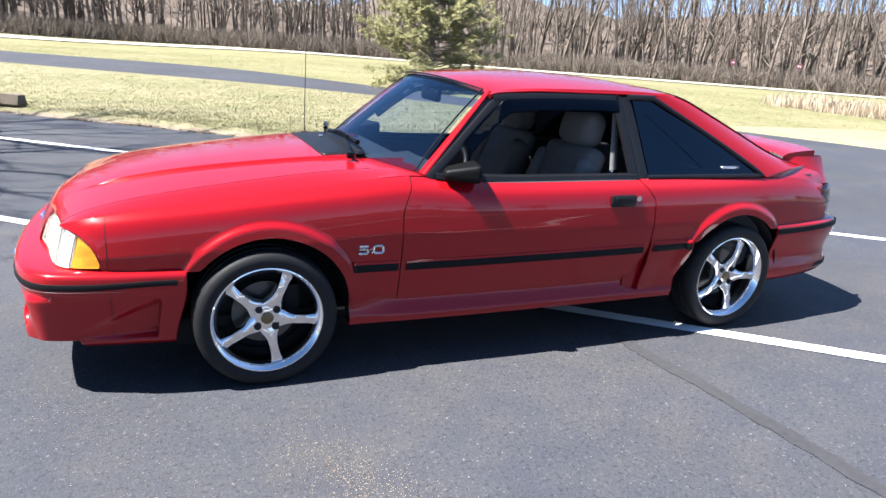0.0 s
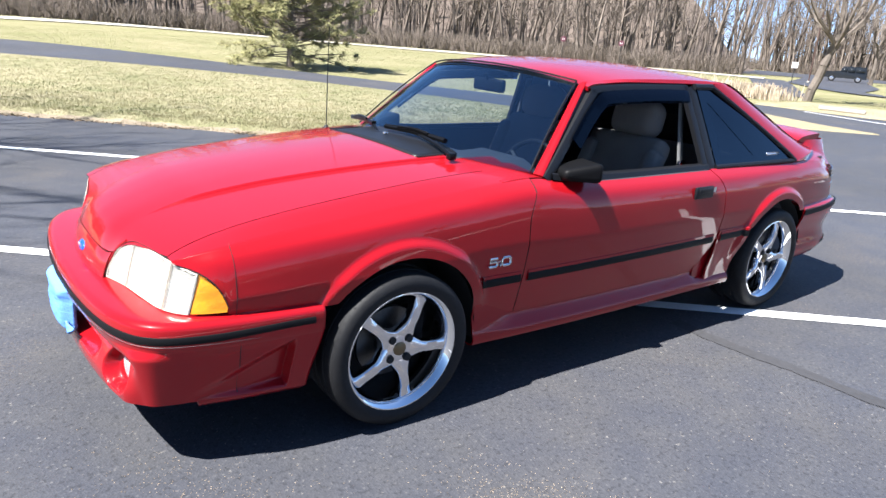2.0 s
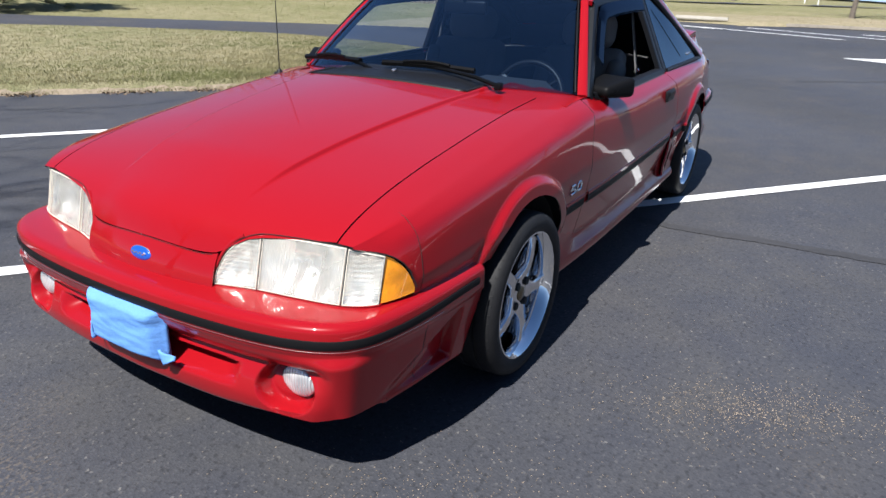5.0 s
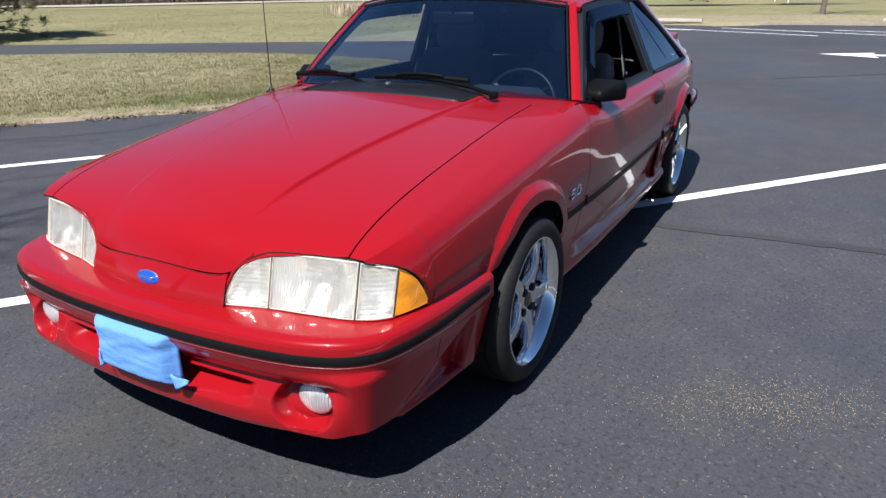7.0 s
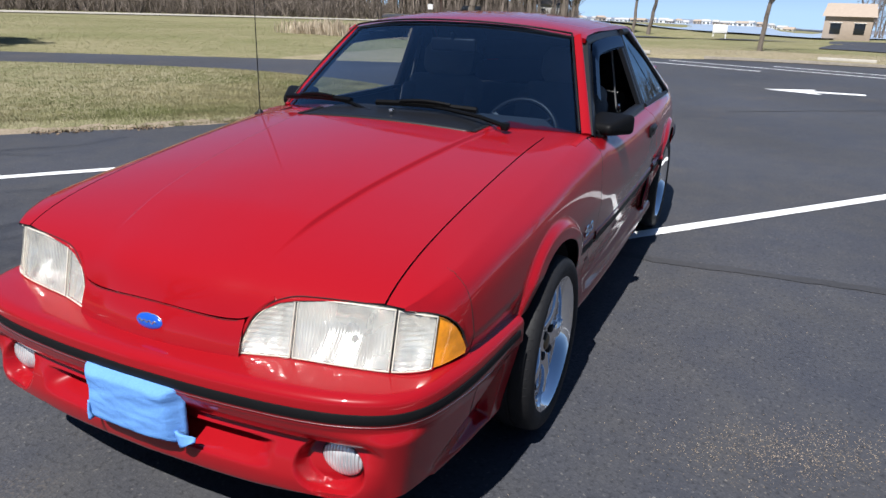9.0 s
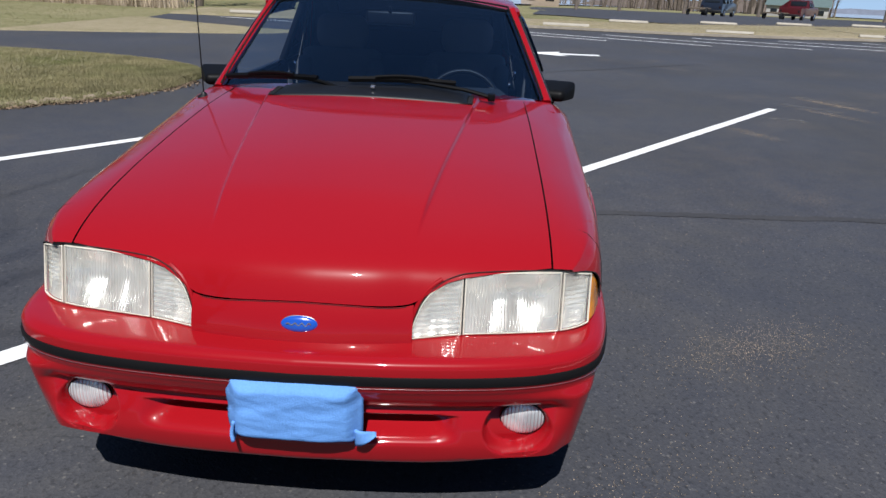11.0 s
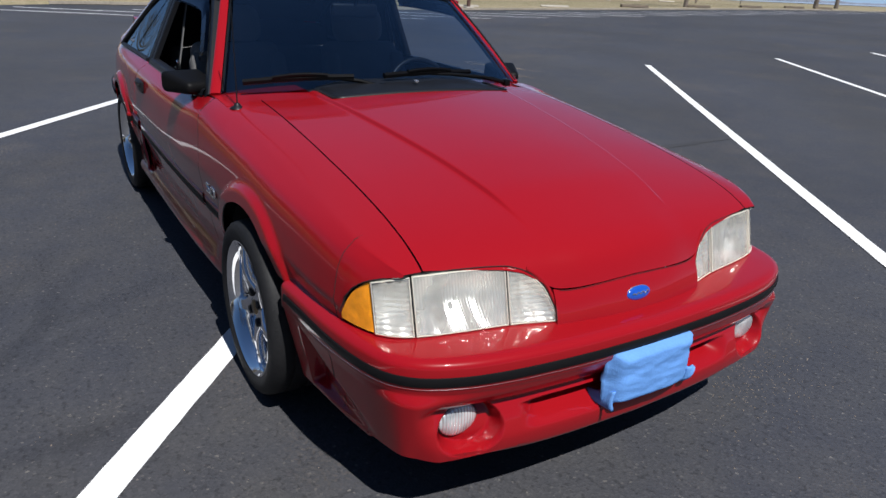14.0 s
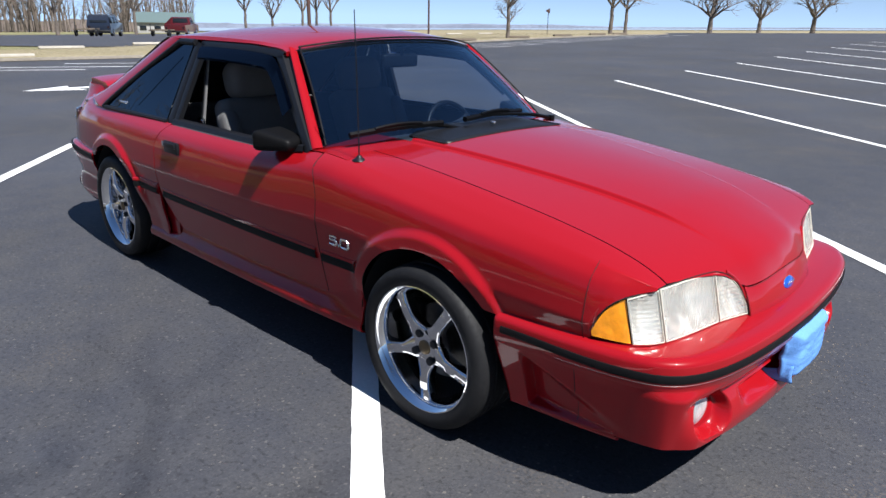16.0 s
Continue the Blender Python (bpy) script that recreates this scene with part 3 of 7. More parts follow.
def along(pts):
    fx = curve_fn(*[(i, p[0]) for i, p in enumerate(pts)])
    fy = curve_fn(*[(i, p[1]) for i, p in enumerate(pts)])
    return lambda s: (fx(s), fy(s), 0)


verge_near, verge_far = along(NEAR_PTS), along(FAR_PTS)
vs = [12 * i / 90 for i in range(91)]
strip("grass_verge", M["verge"], vs, verge_near, verge_far, 22, 0.07, "raised verge of short dry grass between lot and road", edge=0.25)


def shifted(f, d):
    def g(s):
        a, b = Vector(f(max(0, s - 0.05))), Vector(f(min(12, s + 0.05)))
        t = (b - a).normalized()
        n = Vector((-t.y, t.x, 0))
        p = Vector(f(s)) + n * d * (1 + 0.9 * noise.noise(Vector((s * 5.0, d * 7, 0))) + 0.6 * noise.noise(Vector((s * 37.0, d * 9, 2))))
        return (p.x, p.y, 0)
    return g


strip("verge_dirt_edge", M["dirt"], [11.6 * i / 300 for i in range(301)], shifted(verge_near, -0.05), shifted(verge_near, 0.15), 4, 0.07, "bare tan soil and dead grass along the asphalt edge", edge=0.2)

MEDIAN = [1.5 - 1.2 * i for i in range(103)]
strip("grass_median", M["straw"], MEDIAN, lambda y: (EAST(y), y, 0), lambda y: (EAST(y) + median_width(y), y, 0), 6, 0.10, "low dry grass median with a worn edge", edge=0.3)
strip("median_kerb", M["kerb"], MEDIAN[1:], lambda y: (EAST(y) - 0.12, y, 0), lambda y: (EAST(y) + 0.10, y, 0), 3, 0.09, "worn concrete kerb of the median", edge=0.03)
strip("second_parking_lot", M["asphalt"], [-3.5 - 1.5 * i for i in range(46)], lambda y: (EAST(y) + median_width(y) + 0.6 + 7 * (1 - smooth(-4, -11, y)), y, 0), lambda y: (33 + 65 * smooth(-3.5, -9, y) + 6 * smooth(0, -60, y) - 30 * smooth(-50, -94, y), y, 0), 24, -0.02, "far asphalt parking lot beyond the median")
strip("side_road", M["asphalt"], steps(0, 1, 30), lambda s: (24.9 + 35 * s, 12.5 + 21 * s, 0), lambda s: (26.8 + 34 * s, 11.4 + 19 * s, 0), 4, -0.02, "narrow asphalt road leaving the lot")
bay_near, bay_far = along([(16.8, 1.5), (14.4, 3.0), (14.0, 3.8), (14.4, 5.0), (15.1, 6.5), (16.3, 8.8)]), along([(18.6, 1.5), (18.8, 3.0), (18.7, 4.5), (18.5, 6.1), (18.4, 7.5), (18.4, 9.0)])
strip("parking_bay", M["asphalt"], steps(0, 5, 30), bay_near, bay_far, 6, -0.004, "narrow wedge of asphalt between two strips of grass")
strip("straw_strip", M["straw"], steps(0, 5, 30), bay_far, along([(24.0, 1.5), (24.4, 3.0), (24.2, 4.5), (23.8, 6.1), (23.2, 7.5), (22.6, 9.0)]), 6, 0.06, "dry straw-coloured strip along the parking bay", edge=0.25)
strip("grass_tongue", M["straw"], steps(0, 3, 40), along([(13.85, 3.5), (12.7, 4.6), (11.7, 6.7), (10.6, 9.4)]), along([(14.0, 3.7), (14.3, 4.8), (15.1, 6.5), (16.5, 9.0)]), 12, 0.03, "dry straw-coloured grass strip ending in a rounded tip", edge=0.25)
LANE = along([(95, 41.5), (64, 27.5), (48, 20.2), (41, 16.2), (38.6, 12.8), (38.4, 9.6), (38.0, 6.8), (39.8, 4.0), (43.0, 1.2), (49, -3.0)])


def lane_side(s, g):
    a, b = Vector(LANE(max(0, s - 0.1))), Vector(LANE(min(9, s + 0.1)))
    t = (b - a).normalized()
    p = Vector(LANE(s)) + Vector((-t.y, t.x, 0)) * g * (1.3 + 2.2 * smooth(3, 1, s))
    return p.x, p.y, 0


strip("far_lane", M["asphalt"], steps(0, 9, 60), lambda s: lane_side(s, -1), lambda s: lane_side(s, 1), 4, 0.0, "narrow dark lane along the lawn")
strip("far_road", M["asphalt"], steps(0, 1, 30), lambda s: (*at_sight(17.5 + 12 * s, 92 + 14 * (1 - s)), 0), lambda s: (*at_sight(17.5 + 12 * s, 132), 0), 4, 0.0, "far road in front of the woods")
strip("woods_road", M["concrete"], steps(0, 1, 60), lambda s: (64 * math.cos(radians(112 - 84 * s)), 64 * math.sin(radians(112 - 84 * s)), 0), lambda s: (73.5 * math.cos(radians(112 - 84 * s)), 73.5 * math.sin(radians(112 - 84 * s)), 0), 2, 0.02, "pale gravel road in front of the woods")


# ---- painted lines ----
def painted(name, pts, width, mat, label, lift=0.005, step=0.6, ragged=0.004, wob=0.0):
    """A painted stripe along points on the asphalt."""
    rows = []
    for (x0, y0), (x1, y1) in zip(pts[:-1], pts[1:]):
        d = Vector((x1 - x0, y1 - y0, 0))
        n = max(1, int(d.length / step))
        t = d.normalized()
        w = Vector((-t.y, t.x, 0)) * width / 2
        for i in range(n + 1):
            p = Vector((x0, y0, 0)) + d * i / n
            p += w.normalized() * wob * noise.noise(Vector((p.x * 2.2, p.y * 2.2, 3)))
            row = []
            for q in (-1, -0.4, 0.4, 1):
                v = p + w * q + w.normalized() * random.uniform(-ragged, ragged) * (abs(q) == 1)
                row.append((v.x, v.y, land(v.x, v.y) + lift))
            rows.append(row)
    return tagged(sheet(name, rows, mat, None, label, out=(0, 0, -500)), category="road marking", kind="structure")


for k in range(-1, 10):
    end = Vector((5.28, -0.24)) if k < 0 else Vector((5.28, -4.29)) if k < 1 else Vector((5.33 + 0.21 * k, -4.29 - 4.13 * k))
    way = Vector((-0.7850, 0.6190)) if k < 0 else Vector((-0.7727, 0.6348)) if k < 1 else Vector((-0.7796, 0.6263)) if k == 1 else Vector((-0.790, 0.613))
    tail = end + way * (11.3 if k < 0 else 12.5 if k == 0 else 11.0)
    painted("parking_line", [tuple(end), tuple(tail)], 0.105, M["line"], "fresh white painted parking line on the asphalt", step=0.06, ragged=0.0016)
for k in range(24):
    y = -1.3 - 2.75 * k
    x = EAST(y) - 3.9
    painted("far_parking_line", [(x + 2.2, y + 5.2), (x, y)], 0.10, M["line"], "thin white parking line beside the median kerb")


painted("far_parking_line", [(17.9, 7.2), (17.3, 5.1), (16.9, 2.8), (16.7, 1.8)], 0.10, M["line"], "thin white parking line beside the grass strip")


def arrow():
    tip, d = Vector((11.2, -1.42)), Vector((0.05, -1.0)).normalized()
    n = Vector((-d.y, d.x))
    pts = [tip + d * p + n * q for p, q in [(0, 0), (0.95, 0.46), (0.85, 0.13), (1.7, 0.13), (1.7, -0.13), (0.85, -0.13), (0.95, -0.46)]]
    bm = bmesh.new()
    bm.faces.new([bm.verts.new((p.x, p.y, land(p.x, p.y) + 0.006)) for p in pts])
    bm.normal_update()
    for f in bm.faces:
        if f.normal.z < 0:
            f.normal_flip()
    tagged(part("lane_arrow", bm, M["line"], None, "white painted lane arrow on the asphalt"), category="road marking", kind="structure")


arrow()


def seam(pts, width):
    painted("tar_seam", pts, width, M["crack"], "dark tar seam wandering over the asphalt", lift=0.0035, step=0.05, ragged=width * 0.10, wob=0.05)


seam([(0.58, -0.75), (0.87, -4.6)], 0.085)
seam([(7.5, -1.0), (10.5, -5.0)], 0.035)


def scuff(pts, width, label):
    painted("tyre_scuff", pts, width, M["dirt_film"], label, lift=0.003, step=0.1, ragged=width * 0.4)


scuff([(6.7, 3.4), (6.72, 2.7)], 0.18, "pale soil washed onto the asphalt")
for pts in ([(6.48, -5.1), (6.2, -5.42), (5.62, -5.68)], [(5.78, -4.6), (5.2, -5.14)], [(4.66, -3.94), (4.42, -4.36)]):
    scuff(pts, 0.15, "pale dusty scuff worn into the asphalt")


def grit_patch(count, cx, cy, sx, sy, turn):
    """Loose tan chips worn out of the surface, thickest in the middle of each patch."""
    verts, faces = [], []
    c, s = math.cos(radians(turn)), math.sin(radians(turn))
    for _ in range(count):
        a, b = random.gauss(0, sx), random.gauss(0, sy)
        x, y = cx + a * c - b * s, cy + a * s + b * c
        r = random.uniform(0.0011, 0.0030)
        k, z, t = len(verts), land(x, y) + 0.0005, random.uniform(0, 6.28)
        verts += [(x + r * math.cos(t + q * 1.571), y + r * math.sin(t + q * 1.571), z) for q in range(4)] + [(x, y, z + r * 0.7)]
        faces += [(k, k + 1, k + 4), (k + 1, k + 2, k + 4), (k + 2, k + 3, k + 4), (k + 3, k, k + 4)]
    tagged(link_mesh("loose_grit", verts, faces, M["grit"], None, "loose tan stone chips on the asphalt", smooth=False), category="grit", kind="stuff")


grit_patch(3200, 5.9, -5.35, 0.34, 0.06, 29)
grit_patch(1600, 5.1, -4.9, 0.32, 0.07, 29)
grit_patch(1300, 3.6, -3.4, 0.24, 0.06, 25)
grit_patch(2200, -1.1, -1.64, 0.24, 0.10, -62)
grit_patch(800, -2.0, -0.95, 0.28, 0.12, -60)
grit_patch(1300, -1.2, -2.6, 1.6, 0.9, 10)
grit_patch(800, -1.6, 2.6, 1.3, 0.9, 10)


# ---- grass ----
def grass_on(name, count, spot, label, tall=(0.05, 0.11), mat="blades"):
    verts, faces = [], []
    for _ in range(count):
        x, y, up = spot()
        z = land(x, y) + up
        for _b in range(3):
            a, h = random.uniform(0, 6.28), random.uniform(*tall)
            bx, by = x + random.uniform(-0.05, 0.05), y + random.uniform(-0.05, 0.05)
            lean = random.uniform(0.2, 0.9) * h
            wx, wy = 0.005 * math.cos(a), 0.005 * math.sin(a)
            k = len(verts)
            verts += [(bx - wx, by - wy, z - 0.01), (bx + wx, by + wy, z - 0.01), (bx - wy * lean * 96, by + wx * lean * 96, z + h)]
            faces.append((k, k + 1, k + 2))
    tagged(link_mesh(name, verts, faces, M[mat], None, label, smooth=False), category="grass", kind="stuff")


def verge_spot():
    while True:
        s = 12 * random.random() ** 0.75
        t = random.random() ** 1.6
        a, b = Vector(verge_near(s)), Vector(verge_far(s))
        p = a.lerp(b, t * 0.98)
        if (p.x > -16 or random.random() < 0.15) and p.y < 45:
            return p.x, p.y, 0.065 * smooth(0, 0.3, min(t, 1 - t) * (b - a).length)


grass_on("verge_grass", 110000, verge_spot, "short straw-coloured and green grass blades on the verge", (0.016, 0.042))


def lawn_spot():
    while True:
        x, y = random.uniform(-14, 30), random.uniform(4, 48)
        e = max(EAST(y), 19.0) if 1 < y < 9.2 else EAST(y)
        if x > e + 0.2 and random.random() < 26 / (10 + math.hypot(x, y)):
            return x, y, -0.05


grass_on("lawn_grass", 26000, lawn_spot, "tufts of dry pale grass across the far lawn", (0.02, 0.05))


def median_spot():
    y = random.uniform(-45, 1.5)
    return EAST(y) + random.uniform(0.25, median_width(y) - 0.3), y, 0.09


grass_on("median_grass", 9000, median_spot, "short dry grass on the median", (0.02, 0.06), "straw_blades")


def reed_bed():
    verts, faces = [], []
    for _ in range(3000):
        t = random.random()
        x, y = 23.3 - 0.6 * t + random.uniform(-1.1, 1.1), 18.0 - 7.4 * t + random.uniform(-0.6, 0.6)
        z, h = land(x, y) - 0.05, random.uniform(0.22, 0.5) + random.uniform(0.05, 0.32) * (0.5 + noise.noise(Vector((x * 1.3, y * 1.3, 4))))
        a = random.uniform(0, 6.28)
        wx, wy = 0.013 * math.cos(a), 0.013 * math.sin(a)
        dx, dy = random.uniform(-0.25, 0.25) * h, random.uniform(-0.25, 0.25) * h
        k = len(verts)
        verts += [(x - wx, y - wy, z), (x + wx, y + wy, z), (x + dx * 0.5 + wx * 1.6, y + dy * 0.5 + wy * 1.6, z + h * 0.7), (x + dx, y + dy, z + h)]
        faces.append((k, k + 1, k + 2, k + 3))
    tagged(link_mesh("reed_bed", verts, faces, M["reeds"], None, "bed of tall pale dry reeds on the lawn", smooth=False), category="reeds", kind="stuff")


reed_bed()


# ---- trees ----
def grow(verts, faces, p, d, length, r, depth, spread, sides, bend=0.18, split=3, up=0.15):
    """One limb and its branches."""
    n = 3 if depth > 1 else 2
    seg = length / n
    for i in range(n):
        q = p + d * seg
        r2 = r * (1 - 0.28 * (i + 1) / n)
        tube(verts, faces, p, q, r * (1 - 0.28 * i / n), r2, sides)
        p = q
        d = (d + Vector((random.gauss(0, bend), random.gauss(0, bend), random.gauss(up * 0.4, bend * 0.6)))).normalized()
        if depth > 0 and i < n - 1 and depth < 4:
            side = (d + Vector((random.gauss(0, 1), random.gauss(0, 1), random.gauss(0.2, 0.4))).normalized() * spread).normalized()
            grow(verts, faces, p, side, length * 0.55, r2 * 0.5, depth - 1, spread, max(3, sides - 1), bend, split, up)
    if depth > 0:
        for _ in range(split):
            v = Vector((random.gauss(0, 1), random.gauss(0, 1), random.gauss(0.1, 0.5))).normalized()
            grow(verts, faces, p, (d + v * spread + Vector((0, 0, up))).normalized(), length * random.uniform(0.55, 0.78), r2 * random.uniform(0.5, 0.7), depth - 1, spread, max(3, sides - 1), bend, split, up)


def bare_tree(x, y, h, trunk=0.3, r=0.16, label="", seed=0, spread=0.75, depth=4, up=0.15, lean=(0, 0)):
    random.seed(seed)
    base = thing("bare_tree", label or "leafless lawn tree with a spreading crown of fine twigs", "tree", "bare trees on the lawns", at=(x, y, land(x, y) - 0.06))
    verts, faces = [], []
    top = Vector((lean[0], lean[1], h * trunk))
    prev, pr = Vector((0, 0, -0.1)), r * 1.25
    for i in range(1, 6):
        q = top * (i / 5) + Vector((random.gauss(0, 0.02), random.gauss(0, 0.02), 0))
        tube(verts, faces, prev, q, pr, r * (1.15 - 0.06 * i), 9)
        prev, pr = q, r * (1.15 - 0.06 * i)
    link_mesh("trunk", verts, faces, M["trunk"], base)
    verts, faces = [], []
    for k in range(5):
        a = 2 * math.pi * k / 5 + random.uniform(-0.4, 0.4)
        d = Vector((math.cos(a) * spread, math.sin(a) * spread, random.uniform(0.6, 1.3))).normalized()
        grow(verts, faces, prev - Vector((0, 0, 0.08 * k)), d, h * 0.27, r * 0.55, depth - 1, spread, 5, up=up)
    grow(verts, faces, prev, Vector((0.05, 0, 1)), h * 0.28, r * 0.7, depth - 1, spread, 6, up=up)
    link_mesh("crown", verts, faces, M["trunk"], base)
    return base


for n, (x, y, h, r, lean) in enumerate([(24.5, 10.4, 7.5, 0.15, (0.2, -0.5)), (50.0, 13.0, 9.0, 0.12, (0, 0)), (41.0, 6.2, 8.0, 0.09, (0.2, 0)), (41.5, 5.4, 8.0, 0.11, (0.1, -0.3)), (26.8, -1.1, 7.0, 0.085, (0.1, -0.08)), (56.0, 13.9, 8.0, 0.13, (0, -0.2))]):
    bare_tree(x, y, h, 0.3, r, seed=11 + n, lean=lean)
for n, (x, y, h, trunk, rr) in enumerate([(22.4, -29.2, 5.6, 0.36, 0.10), (36.5, -64.0, 9.0, 0.32, 0.20), (45.0, -82.0, 9.5, 0.34, 0.21), (43.6, -105.0, 10.0, 0.24, 0.36), (49.4, -141.0, 11.5, 0.23, 0.38), (40.5, -144.0, 12.5, 0.22, 0.42), (42.1, -53.9, 4.2, 0.34, 0.08)]):
    bare_tree(x, y, h, trunk, rr, "leafless broad-crowned lawn tree beside the lot", seed=31 + n, spread=0.95, up=0.05)
for n, (az, r, h) in enumerate([(-11.8, 96, 11), (-16.6, 100, 10), (-21.8, 104, 11), (-29.8, 110, 12), (-31.9, 118, 9), (-34.2, 112, 12), (-35.3, 114, 13), (-36.4, 112, 12), (-8.5, 92, 9), (14.5, 90, 9), (17.0, 84, 9), (18.6, 96, 10), (20.5, 88, 11)]):
    x, y = at_sight(az, r)
    bare_tree(x, y, h, 0.28, 0.2, "leafless grey tree far across the lots", seed=61 + n, spread=0.6, depth=3)


bare_tree(-10.3, 6.8, 13.5, 0.3, 0.2, "tall leafless tree that shades the edge of the lot", seed=91, spread=0.85, depth=5)


def leaf_debris():
    """Dead leaves and crumbs of soil along the asphalt edge of the verge."""
    verts, faces = [], []
    for _ in range(9000):
        s = random.uniform(1.2, 11.6)
        a, b = Vector(verge_near(s)), Vector(verge_near(min(12, s + 0.02)))
        t = (b - a).normalized()
        p = a + Vector((-t.y, t.x, 0)) * random.gauss(-0.03, 0.07)
        if noise.noise(Vector((p.x * 1.7, p.y * 1.7, 6))) < -0.15:
            continue
        r, q, z, k = random.uniform(0.006, 0.022), random.uniform(0, 6.28), land(p.x, p.y) + 0.004, len(verts)
        up = random.uniform(0.004, 0.02)
        verts += [(p.x + r * math.cos(q), p.y + r * math.sin(q), z), (p.x - r * 0.5 * math.sin(q), p.y + r * 0.5 * math.cos(q), z + up), (p.x - r * math.cos(q), p.y - r * math.sin(q), z + 0.3 * up), (p.x + r * 0.5 * math.sin(q), p.y - r * 0.5 * math.cos(q), z)]
        faces.append((k, k + 1, k + 2, k + 3))
    tagged(link_mesh("leaf_debris", verts, faces, M["debris"], None, "brown dead leaves along the asphalt edge", smooth=False), category="leaves", kind="stuff")


leaf_debris()


def pine():
    random.seed(5)
    x, y = 7.7, 20.1
    base = thing("pine_tree", "small bushy pine with olive-green needles and bare lower limbs", "tree", at=(x, y, land(x, y) - 0.06))
    verts, faces = [], []
    top = Vector((0.1, 0.05, 4.3))
    for i in range(8):
        tube(verts, faces, top * (i / 8) - Vector((0, 0, 0.1 * (i == 0))), top * ((i + 1) / 8), 0.15 - 0.016 * i, 0.134 - 0.016 * i, 8)
    link_mesh("trunk", verts, faces, M["trunk"], base)
    lv, lf, nv, nf = [], [], [], []
    for k in range(116):
        z = 0.30 + 4.25 * (k / 116) ** 0.95
        a = k * 2.4 + random.uniform(-0.4, 0.4)
        reach = (2.55 * (1 - (z / 5.2) ** 3.0)) * random.uniform(0.8, 1.12) * (0.92 if z < 0.9 else 1)
        p = top * (z / 4.6)
        d = Vector((math.cos(a), math.sin(a), random.uniform(-0.15, 0.30)))
        pts = [p]
        for i in range(5):
            q = pts[-1] + d.normalized() * reach / 5
            tube(lv, lf, pts[-1], q, 0.032 * (1 - i / 6), 0.032 * (1 - (i + 1) / 6), 4)
            pts.append(q)
            d += Vector((random.gauss(0, 0.15), random.gauss(0, 0.15), 0.07 if z > 0.8 else -0.05))
            if i >= 1:
                for _ in range(3):
                    e = (d.normalized() + Vector((random.gauss(0, 0.8), random.gauss(0, 0.8), random.gauss(0.1, 0.4)))).normalized()
                    tip = q + e * random.uniform(0.15, 0.42)
                    tube(lv, lf, q, tip, 0.010, 0.004, 3)
                    if z < 0.5 and random.random() < 0.25:
                        continue
                    for _c in range(7):
                        c = q.lerp(tip, random.uniform(0.3, 1.1)) + Vector((random.gauss(0, 0.05), random.gauss(0, 0.05), random.gauss(0, 0.04)))
                        kk = len(nv)
                        for _s in range(8):
                            g = Vector((random.gauss(0, 1), random.gauss(0, 1), random.gauss(0.35, 0.8))).normalized()
                            s = g.orthogonal().normalized() * 0.011
                            m = len(nv)
                            nv += [c - s, c + s, c + g * random.uniform(0.10, 0.19)]
                            nf.append((m, m + 1, m + 2))
    link_mesh("limb_spray", lv, lf, M["trunk"], base, "bare grey-brown limbs")
    tagged(link_mesh("needles", nv, nf, M["needles"], base, "olive-green needle tufts", smooth=False), kind="stuff")


pine()


